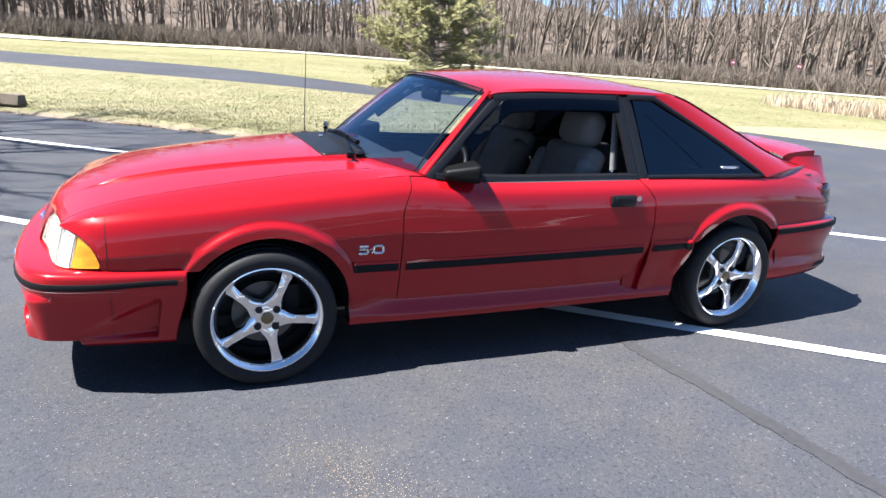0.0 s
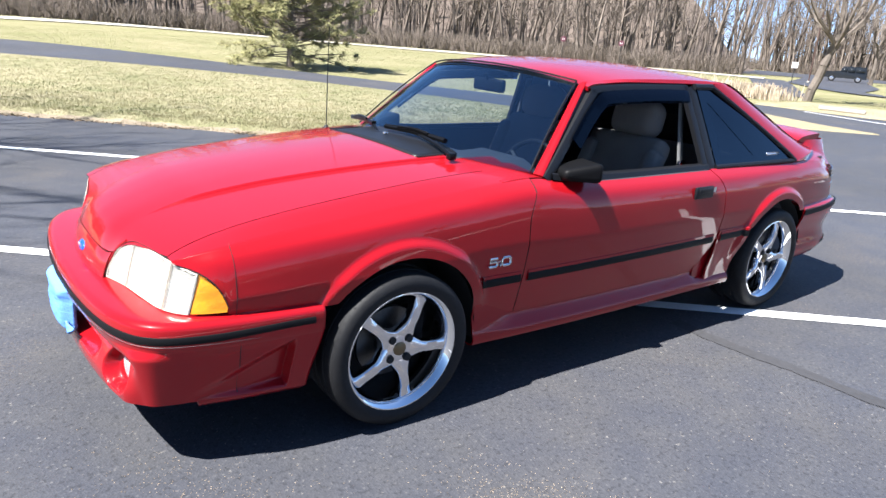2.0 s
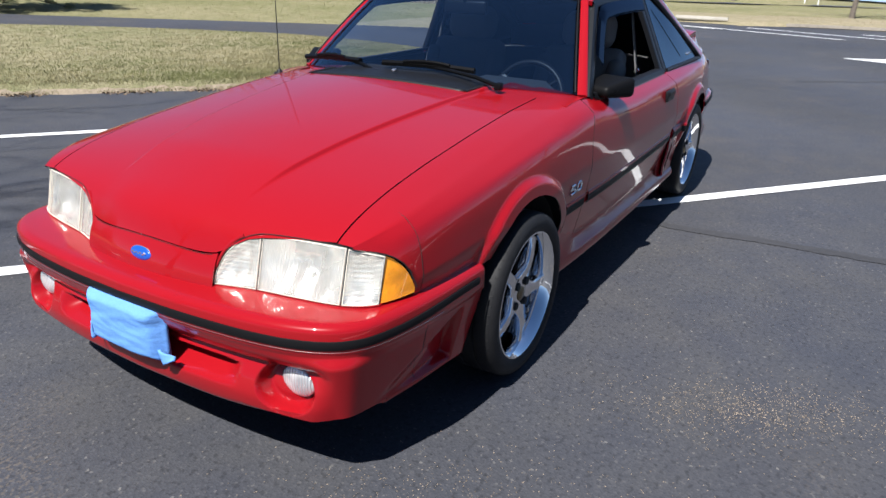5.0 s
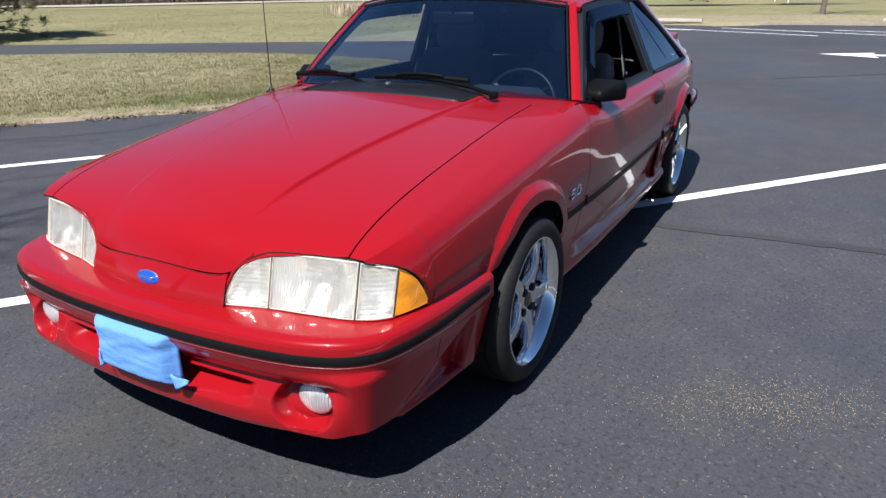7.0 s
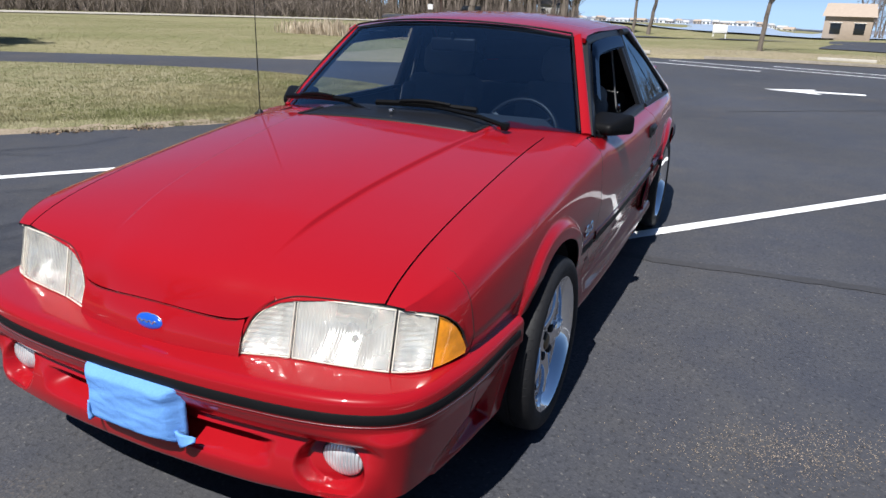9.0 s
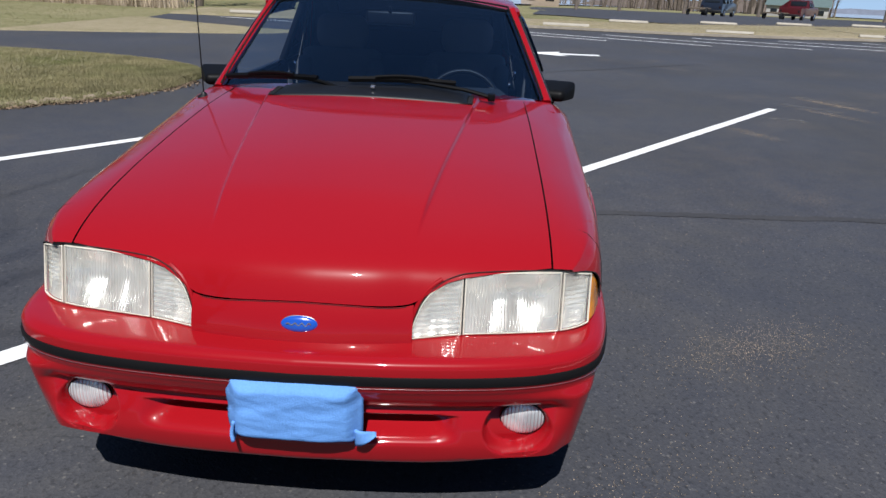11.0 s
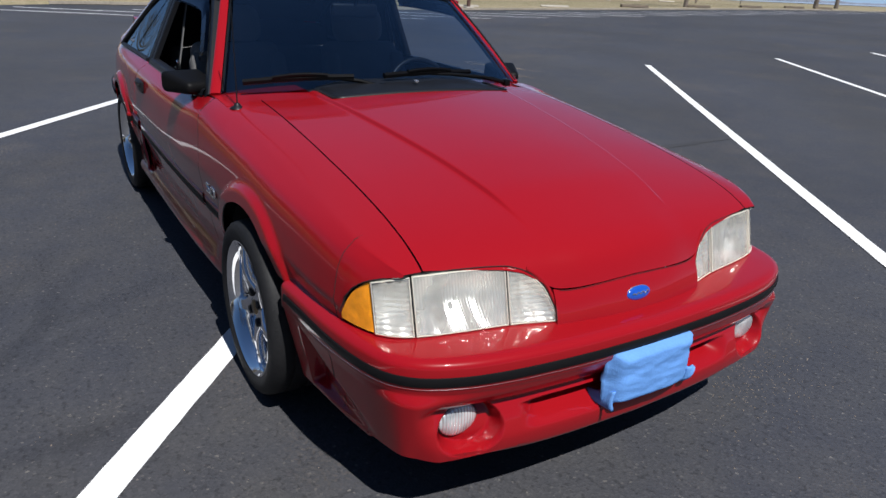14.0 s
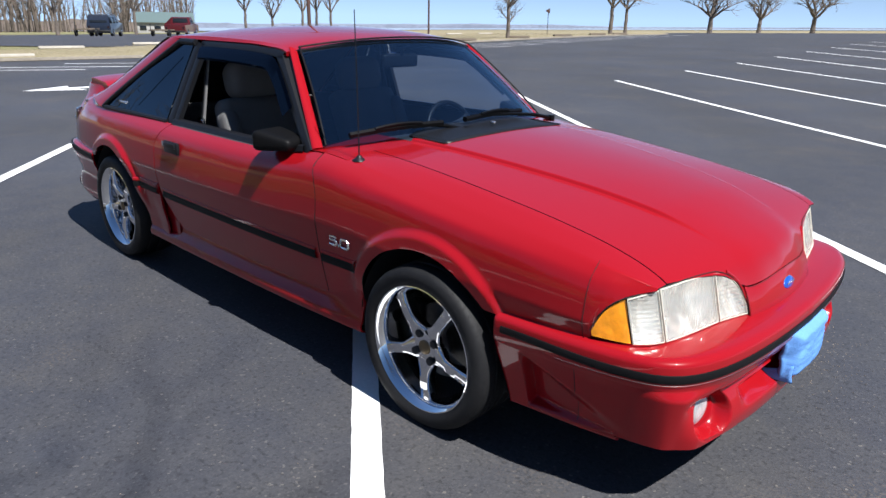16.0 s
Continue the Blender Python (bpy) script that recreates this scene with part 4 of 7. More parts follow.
def woods(name, count, az0, az1, r0, r1, hmin, hmax, label, seed, thick=1.0, brush=0):
    random.seed(seed)
    verts, faces = [], []

    def wood_tree(x, y, h, r):
        p, d = Vector((x, y, land(x, y) - 0.3)), Vector((random.gauss(0, 0.07), random.gauss(0, 0.07), 1)).normalized()
        n = 6
        for i in range(n):
            q = p + d * h / n
            ra, rb = r * (1 - 0.8 * i / n), r * (1 - 0.8 * (i + 1) / n)
            tube(verts, faces, p, q, ra, rb, 4)
            if i >= 1:
                for _ in range(random.choice((2, 3, 3, 4))):
                    a = random.uniform(0, 6.28)
                    e = Vector((math.cos(a), math.sin(a), random.uniform(0.5, 1.5))).normalized()
                    m = p.lerp(q, random.random())
                    ln = h * random.uniform(0.12, 0.24) * (1.15 - 0.5 * i / n)
                    mid = m + e * ln * 0.5
                    e2 = (e + Vector((random.gauss(0, 0.3), random.gauss(0, 0.3), 0.35))).normalized()
                    end = mid + e2 * ln * 0.5
                    tube(verts, faces, m, mid, rb * 0.5, rb * 0.3, 3)
                    tube(verts, faces, mid, end, rb * 0.3, rb * 0.1, 3)
                    for _t in range(3):
                        w = Vector((random.gauss(0, 1), random.gauss(0, 1), random.gauss(0.6, 0.6))).normalized()
                        s = m.lerp(end, random.uniform(0.4, 1.0))
                        tube(verts, faces, s, s + w * ln * 0.4, rb * 0.15, rb * 0.05, 3)
            p = q
            d = (d + Vector((random.gauss(0, 0.09), random.gauss(0, 0.09), 0.05))).normalized()

    for _ in range(count):
        az, t = random.uniform(az0, az1), random.random() ** 1.3
        x, y = at_sight(az, r0 + (r1 - r0) * t)
        wood_tree(x, y, random.uniform(hmin, hmax), random.uniform(0.06, 0.26) * thick * (1.6 if random.random() < 0.08 else 1))
    for _ in range(brush):
        az, t = random.uniform(az0, az1), random.random() ** 1.5
        x, y = at_sight(az, r0 - 2 + (r1 - r0) * t)
        p = Vector((x, y, land(x, y) - 0.1))
        for _s in range(4):
            e = Vector((random.gauss(0, 0.35), random.gauss(0, 0.35), 1)).normalized()
            ln = random.uniform(0.6, 2.6)
            tube(verts, faces, p, p + e * ln, 0.03, 0.012, 3)
            tube(verts, faces, p + e * ln * 0.6, p + e * ln * 0.6 + Vector((random.gauss(0, 0.6), random.gauss(0, 0.6), 0.8)), 0.018, 0.008, 3)
    tagged(link_mesh(name, verts, faces, M["bark"], None, label), category="woods", kind="stuff")


woods("bare_woods", 960, 29, 118, 82, 114, 11, 20, "dense leafless grey-brown woods behind the lawn", 3, thick=0.85, brush=5600)
woods("road_woods", 330, 13.5, 30, 140, 180, 12, 22, "leafless grey-brown woods beyond the far road", 6, thick=1.1, brush=900)
woods("far_bare_woods", 220, -26.5, -6, 190, 250, 12, 19, "distant pale leafless woods across the lots", 4, thick=1.3)


def wooded_bank(name, az0, az1, r0, h, label):
    rows = []
    for i in range(90):
        az = az0 + (az1 - az0) * i / 89
        row = []
        for j in range(9):
            r = r0 + j * r0 * 0.055
            x, y = at_sight(az, r)
            row.append((x, y, land(x, y) - 0.3 + h * smooth(0, 8, j) * smooth(az0, az0 + 7, az) * smooth(az1, az1 - 5, az) * (0.8 + 0.35 * noise.noise(Vector((x * 0.03, y * 0.03, 3))) + 0.25 * noise.noise(Vector((x * 0.2, y * 0.2, 8))))))
        rows.append(row)
    tagged(sheet(name, rows, M["litter"], None, label, out=(0, 0, -900)), kind="structure")


wooded_bank("wooded_bank", 28, 122, 88, 12.0, "bank of brown leaf litter under the woods")
wooded_bank("far_wooded_bank", -27, -7, 225, 5.0, "distant bank of brown brush")
wooded_bank("road_bank", 14, 30, 160, 7.0, "bank of brown leaf litter beyond the far road")


def lake():
    rows = []
    for az in steps(-86, 14, 80):
        rows.append([])
        near = 240 + 230 * smooth(-34, -50, az) - 130 * smooth(-12, -4, az)
        for r in (near, near + 160, 900, 1600, 3000):
            x, y = at_sight(az, r)
            rows[-1].append((x, y, land(x, y) + 0.2))
    tagged(sheet("lake", rows, M["lake"], None, "wide pale blue lake beyond the lawn", out=(0, 0, -900)), kind="structure")
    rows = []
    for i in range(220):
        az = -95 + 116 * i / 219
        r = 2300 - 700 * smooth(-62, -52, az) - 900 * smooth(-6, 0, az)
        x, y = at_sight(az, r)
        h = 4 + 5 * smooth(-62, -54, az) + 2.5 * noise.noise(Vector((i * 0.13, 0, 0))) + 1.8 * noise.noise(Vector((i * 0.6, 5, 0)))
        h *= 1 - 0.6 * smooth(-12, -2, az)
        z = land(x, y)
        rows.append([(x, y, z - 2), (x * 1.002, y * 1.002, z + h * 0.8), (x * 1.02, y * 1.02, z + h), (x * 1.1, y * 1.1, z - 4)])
    tagged(sheet("far_shore", rows, M["far_shore"], None, "low wooded shore across the lake, coloured blue-grey for haze", out=(0, 0, -900)), kind="structure")


lake()
rows = []
for az in steps(-88, -40, 40):
    rows.append([])
    for r in steps(34, 480, 30):
        x, y = at_sight(az, r)
        rows[-1].append((x, y, land(x, y) - 0.035))
tagged(sheet("lake_lawn", rows, M["straw"], None, "dry straw-coloured lawn between the lot and the lake", out=(0, 0, -900)), kind="structure")
random.seed(1)

# ---- the red hatchback ----
car = thing("hatchback_car", "glossy red two-door hatchback with chrome wheels and open windows", "car")

P_ = curve_fn((-2.06, 0.690), (-1.98, 0.748), (-1.90, 0.782), (-1.58, 0.815), (-0.83, 0.842), (-0.3, 0.860), (0.3, 0.866), (0.8, 0.866), (1.4, 0.850), (1.8, 0.815), (2.06, 0.765), (2.2, 0.70))
S_ = curve_fn((-2.06, 0.692), (-1.98, 0.722), (-1.87, 0.748), (-1.4, 0.806), (-1.0, 0.852), (-0.62, 0.890), (-0.42, 0.872), (0.0, 0.862), (1.4, 0.862), (1.7, 0.850), (2.0, 0.800), (2.2, 0.77))
C_ = curve_fn((-2.06, 0.655), (-1.98, 0.702), (-1.87, 0.728), (-1.4, 0.742), (-0.62, 0.752), (-0.3, 0.774), (0.3, 0.782), (1.4, 0.786), (1.8, 0.765), (2.06, 0.705), (2.2, 0.66))
ARCH = ((-1.262, 0.306, 0.352, 0.414), (1.270, 0.306, 0.362, 0.422))


def side_y(x, z):
    """Half width of the body side at a place along the car and a height."""
    p, s, c = P_(x), S_(x), C_(x)
    k = s - 0.5
    f = curve_fn((0.16, p - 0.088), (0.32, p - 0.056), (0.50, p - 0.019), (0.5 + 0.28 * k, p - 0.0030), (0.5 + 0.36 * k, p + 0.0010), (0.5 + 0.44 * k, p - 0.0012), (0.5 + 0.70 * k, p - 0.0105), (0.5 + 0.87 * k, p - 0.027), (s, c))
    y = f(min(z, s))
    for xc, zc, ri, ro in ARCH:
        r = math.hypot(x - xc, z - zc)
        t = (r - ri) / (ro - ri)
        if t < 1.15 and z > 0.30:
            y += 0.021 * (1 - smooth(0.62, 1.08, t)) * smooth(0.34, 0.50, z)
    return y


def arch_z(x, base):
    """Lower edge of a panel where a wheel opening cuts it."""
    for xc, zc, ri, _ in ARCH:
        if abs(x - xc) < ri:
            return max(base, zc + math.sqrt(ri**2 - (x - xc) ** 2))
    return base


def columns(a, b, step):
    xs = set(round(v, 4) for v in steps(a, b, max(2, int((b - a) / step))))
    for xc, _, ri, _ in ARCH:
        for k in range(49):
            x = xc + ri * math.cos(math.pi * k / 48)
            if a < x < b:
                xs.add(round(x, 4))
    xs = sorted(xs)
    return [x for i, x in enumerate(xs) if i == 0 or x - xs[i - 1] > 0.002 or i == len(xs) - 1]


def side_panel(name, x0, x1, low, high, side, label="", step=0.02, n=26, mat=None, inset=0.0, slant=None, parent=None, thick=0.012):
    rows = []
    for x in columns(x0, x1, step):
        lo, hi = low(x), high(x)
        row = []
        for z in steps(lo, hi, n):
            xx = x + (slant(x, z) if slant else 0)
            row.append((xx, side * (side_y(xx, z) - inset), z))
        rows.append(row)
    return sheet(name, rows, mat or M["paint"], parent or car, label, thick=thick)


DOOR_F = lambda x, z: 0.012 + 0.055 * smooth(0.72, 0.92, z)
DOOR_R = lambda x, z: -0.075 * smooth(0.74, 0.88, z) - 0.085 * smooth(0.52, 0.33, z)

# hood
H0 = curve_fn((-2.18, 0.560), (-2.16, 0.612), (-2.142, 0.652), (-2.12, 0.688), (-2.10, 0.708), (-2.03, 0.747), (-1.9, 0.790), (-1.75, 0.825), (-1.6, 0.853), (-1.3, 0.893), (-1.0, 0.922), (-0.7, 0.938))
SWEEP = curve_fn((0, 0), (0.15, 0.007), (0.28, 0.026), (0.62, 0.052), (0.8, 0.06))
FRONT = curve_fn((0, -2.152), (0.15, -2.147), (0.265, -2.129), (0.295, -2.120), (0.325, -2.106), (0.37, -2.088), (0.50, -2.058), (0.625, -2.030))
REAR = curve_fn((0, -0.962), (0.372, -0.950), (0.398, -0.80), (0.625, -0.78))
GAP = 0.622


def crease_y(x):
    return 0.408 + 0.135 * (x + 0.95)


def hood_z(x, y):
    a = abs(y)
    z = H0(x - SWEEP(a)) - (0.016 + 0.014 * smooth(-2.0, -1.4, x)) * (a / 0.62) ** 2
    yc = crease_y(x)
    return z + 0.012 * (1 - smooth(yc - 0.004, yc + 0.007, a)) * smooth(-2.02, -1.80, x)


def hood():
    edge = GAP - 0.0025
    half = [0.0, 0.05, 0.1, 0.15, 0.2, 0.25, 0.28, 0.30, 0.32, 0.335, 0.345, 0.351, 0.353, 0.355, 0.357, 0.359, 0.362, 0.37, 0.385, 0.4, 0.43, 0.46, 0.5, 0.55, 0.59, 0.608, edge]
    rows = []
    for q in sorted(set([-v for v in half] + half)):
        a, g = abs(q), -1 if q < 0 else 1

        def warp(x):
            yc = crease_y(x)
            return a * yc / 0.355 if a < 0.355 else yc + (a - 0.355) * (edge - yc) / (edge - 0.355)

        xf, xr = FRONT(warp(-2.1)), REAR(warp(-0.9))
        row = []
        for t in steps(0, 1, 60):
            x = xf + (xr - xf) * t**1.7
            row.append((x, g * warp(x), hood_z(x, warp(x))))
        rows.append(row)
    return sheet("hood", rows, M["paint"], car, "long smooth red hood with two sharp creases", thick=0.005, out=(-1.4, 0, -3), sharp=60, dark_rim=True)


hood()
# added near-black sheet, takes the place of shade below the hood gaps
rows = [[(x, y, hood_z(x, y) - 0.045) for x in steps(FRONT(abs(y)) + 0.03, -0.80, 20)] for y in steps(-0.70, 0.70, 24)]
sheet("hood_gap_shade", rows, M["well"], car, "near-black sheet standing in for shade under the hood gaps", out=(-1.4, 0, -3))


def fender(side):
    lamp = curve_fn((-2.032, 0.697), (-1.985, 0.684), (-1.945, 0.659), (-1.916, 0.622), (-1.898, 0.572), (-1.892, 0.528))
    low = lambda x: lamp(x) if x < -1.892 else (arch_z(x, 0.528) if x < -1.262 else arch_z(x, 0.30))
    rows = []
    for x in columns(-2.032, -0.688, 0.02):
        lo, s = min(low(x), S_(x) - 0.004), S_(x)
        row = []
        k = smooth(-0.95, -0.690, x)
        for z in steps(lo, s, 26):
            xx = x + k * (DOOR_F(0, z) - 0.014)
            row.append((xx, side * side_y(xx, z), z))
        zg, c = hood_z(x, GAP + 0.0025), C_(x)
        for t in (0.12, 0.3, 0.5, 0.7, 0.85, 1.0):
            y = c + (GAP + 0.0025 - c) * t
            z = s + (zg - s) * (1 - (1 - t) ** 1.3)
            row.append((x + k * (DOOR_F(0, s) - 0.014) * (1 - t), side * y, z))
        rows.append(row)
    return sheet("fender", rows, M["paint"], car, thick=0.005, out=(-1.3, 0, 0.2), sharp=60, dark_rim=True)


for side in (-1, 1):
    fender(side)
    # cowl corner between fender, hood and windscreen
    rows = []
    for x in steps(-0.775, -0.55, 8):
        c = C_(x)
        rows.append([(x, side * (c + (0.40 - c) * t), S_(x) + (hood_z(min(x, -0.70), 0.5) - 0.004 - S_(x)) * (1 - (1 - t) ** 1.6)) for t in steps(0, 1, 8)])
    sheet("cowl_corner", rows, M["paint"], car, thick=0.01, out=(-0.6, 0, 0.2))

# seam of the fender nose
for side in (-1, 1):
    pts = [(-1.872, side * (side_y(-1.872, z) + 0.0004), z) for z in steps(0.530, S_(-1.872), 14)]
    zg, s, c = hood_z(-1.872, GAP), S_(-1.872), C_(-1.872)
    pts += [(-1.872 + 0.03 * t, side * (c + (GAP - c) * t), s + (zg - s) * (1 - (1 - t) ** 1.3) + 0.0004) for t in (0.2, 0.4, 0.6, 0.8, 1.0)]
    pipe("fender_seam", pts, 0.0010, M["well"], car, "", 5)

# doors


def door(side):
    rows = []
    for u in steps(0, 1, 44):
        row = []
        for z in steps(0.315, 1.0, 30):
            zt = 0.315 + (z - 0.315) / 0.685
            x0 = -0.6975 + DOOR_F(0, zt)
            x1 = 0.672 + DOOR_R(0, zt)
            x = x0 + (x1 - x0) * u
            zz = 0.315 + (S_(x) - 0.004 - 0.315) * (z - 0.315) / 0.685
            x0, x1 = -0.6975 + DOOR_F(0, zz), 0.672 + DOOR_R(0, zz)
            x = x0 + (x1 - x0) * u
            row.append((x, side * side_y(x, zz), zz))
        rows.append(row)
    d = sheet("door", rows, M["paint"], car, "red door with dark rubbing strip", thick=0.006, dark_rim=True)
    # inner trim of the door
    rows = [[(x, side * (side_y(x, 0.8) - 0.075), z) for z in steps(0.34, 0.86, 4)] for x in steps(-0.62, 0.58, 12)]
    sheet("door_card", rows, M["dash"], d, "grey inner door panel", thick=0.02, out=(0, 2 * side, 0.5))
    # handle
    y = side * (side_y(0.47, 0.767) + 0.002)
    box("handle", (0.468, y + side * 0.004, 0.766), (0.148, 0.018, 0.060), M["black"], d, "black lift handle", bevel=0.008)
    box("handle_grip", (0.468, y + side * 0.014, 0.778), (0.115, 0.014, 0.024), M["black"], d, bevel=0.005)
    bm = bmesh.new()
    bmesh.ops.create_cone(bm, cap_ends=True, segments=20, radius1=0.014, radius2=0.011, depth=0.008, matrix=pose(0.562, side * (side_y(0.562, 0.775) + 0.003), 0.775, 90 * side, 0, 0))
    part("lock", bm, M["chrome"], d, "round chrome lock")
    return d


doors = {side: door(side) for side in (-1, 1)}


def quarter(side):
    high = lambda x: S_(x)
    low = lambda x: arch_z(x, 0.530) if x < 1.27 else arch_z(x, 0.575)
    rows = []
    for x in columns(0.678, 2.04, 0.02):
        lo, hi = low(x), high(x)
        row = []
        for k, z in enumerate(steps(lo, hi, 26)):
            xx = x
            f = smooth(0.678, 0.95, x)
            if f < 1:
                xx = x + (1 - f) * (DOOR_R(0, z))
            row.append((xx, side * side_y(xx, z), z))
        rows.append(row)
    q = sheet("quarter_panel", rows, M["paint"], car, thick=0.006)
    return q


for side in (-1, 1):
    quarter(side)

# greenhouse lines: y of the side glass by height, and the roof edge
GLASS_Y = lambda z: 0.772 - (z - 0.862) * 0.435
RAIL = curve_fn((-0.25, 1.235), (-0.12, 1.268), (0.1, 1.282), (0.5, 1.287), (0.85, 1.280), (0.96, 1.262))
SLOPE = curve_fn((0.90, 1.275), (1.0, 1.245), (1.15, 1.183), (1.4, 1.072), (1.62, 0.972), (1.80, 0.915), (1.95, 0.882), (2.06, 0.858), (2.14, 0.825))
ROOF_C = curve_fn((-0.31, 1.297), (-0.22, 1.315), (0.0, 1.336), (0.3, 1.345), (0.6, 1.336), (0.9, 1.306), (1.0, 1.288))
SAIL_Y = curve_fn((0.85, 0.590), (1.1, 0.598), (1.4, 0.622), (1.7, 0.655), (2.06, 0.66))


def roof():
    rows = []
    for u in steps(-1, 1, 36):
        a = abs(u)
        row = []
        for t in steps(0, 1, 30):
            xf = -0.305 + 0.105 * a**2.2
            xr = 0.99 - 0.07 * a**2
            x = xf + (xr - xf) * t
            ye = 0.578 + 0.014 * smooth(-0.2, 0.2, x)
            zr = RAIL(x)
            z = zr + (ROOF_C(x) - zr) * (1 - a**2.4)
            row.append((x, u * ye, z))
        rows.append(row)
    sheet("roof", rows, M["paint"], car, "red painted roof", thick=0.02, out=(0.3, 0, 0.3), sharp=60, dark_rim=True)
    rows = [[(p[0], p[1], p[2] - 0.035) for p in r[1:-1]] for r in rows[2:-2]]
    sheet("headliner", rows, M["dash"], car, "dark cloth headliner", thick=0.004, out=(0.3, 0, 3))


roof()
PIL_B, PIL_T = Vector((-0.565, 0.757, 0.890)), Vector((-0.182, 0.585, 1.264))


def quad_band(name, a0, a1, b0, b1, n, mat, parent, thick, label="", bulge=0.0, side=1, out=(0, 0, 0.8)):
    """A band between edge a0-a1 and edge b0-b1."""
    rows = []
    for t in steps(0, 1, n):
        a, b = Vector(a0).lerp(Vector(a1), t), Vector(b0).lerp(Vector(b1), t)
        row = []
        for s in steps(0, 1, 6):
            p = a.lerp(b, s)
            p.y += bulge * 4 * s * (1 - s)
            p.z += abs(bulge) * 0.5 * 4 * s * (1 - s)
            row.append((p.x, side * p.y, p.z))
        rows.append(row)
    return sheet(name, rows, mat, parent, label, thick=thick, out=out)


WS_B = lambda u: Vector((-0.79 + 0.205 * abs(u) ** 2.2, u * 0.714, 0.925 - 0.028 * u * u))
WS_T = lambda u: Vector((-0.298 + 0.10 * abs(u) ** 2.2, u * 0.550, 1.296 - 0.040 * abs(u) ** 2.2))


def windscreen():
    rows = []
    for u in steps(-1, 1, 28):
        a, b = WS_B(u), WS_T(u)
        n = Vector((-0.5, 0, 0.6)).normalized()
        rows.append([tuple(a.lerp(b, t) + n * 0.035 * 4 * t * (1 - t) * 0.5 * (1 - 0.3 * u * u)) for t in steps(0, 1, 16)])
    w = sheet("windscreen", rows, M["glass"], car, "dark-looking clear raked windscreen", out=(0.3, 0, 0.6))
    # black moulding round the glass
    n = Vector((-0.012, 0, 0.010))
    top = [WS_T(u) + n for u in steps(-1, 1, 24)]
    left = [WS_B(-1).lerp(WS_T(-1), t) + n + Vector((-0.35, 0, 0.45)) * 0.024 * t * (1 - t) * 4 for t in steps(0, 1, 10)]
    right = [Vector((p.x, -p.y, p.z)) for p in left]
    for pts in (top, left, right):
        pipe("windscreen_moulding", pts, 0.0042, M["strip"], car, "", 8)
    return w


windscreen()
for side in (-1, 1):
    quad_band("windscreen_pillar", PIL_B, PIL_T, WS_B(1) + Vector((0, 0.006, 0)), WS_T(1) + Vector((0, 0.006, 0.0)), 16, M["paint"], car, 0.02, bulge=0.008, side=side, out=(0.2, 0, 0.7))


def on_glass(x, z, side, out=0.0):
    return (x, side * (GLASS_Y(z) + out), z)


def frame_bar(name, pts, w, side, parent, out=0.004, deep=0.022, label="", mat=None):
    """A flat black bar lying along the side glass through (x, z) points."""
    rows = []
    m = len(pts)
    for i, (x, z) in enumerate(pts):
        a, b = pts[max(0, i - 1)], pts[min(m - 1, i + 1)]
        d = Vector((b[0] - a[0], b[1] - a[1])).normalized()
        n = Vector((-d.y, d.x)) * w / 2
        row = []
        for q, lift in ((-1, -deep), (-0.96, out * 0.5), (-0.7, out), (0.7, out), (0.96, out * 0.5), (1, -deep)):
            row.append(on_glass(x + n.x * q, z + n.y * q, side, lift))
        rows.append(row)
    return sheet(name, rows, mat or M["black"], parent, label, out=(0, 0, 1.0))


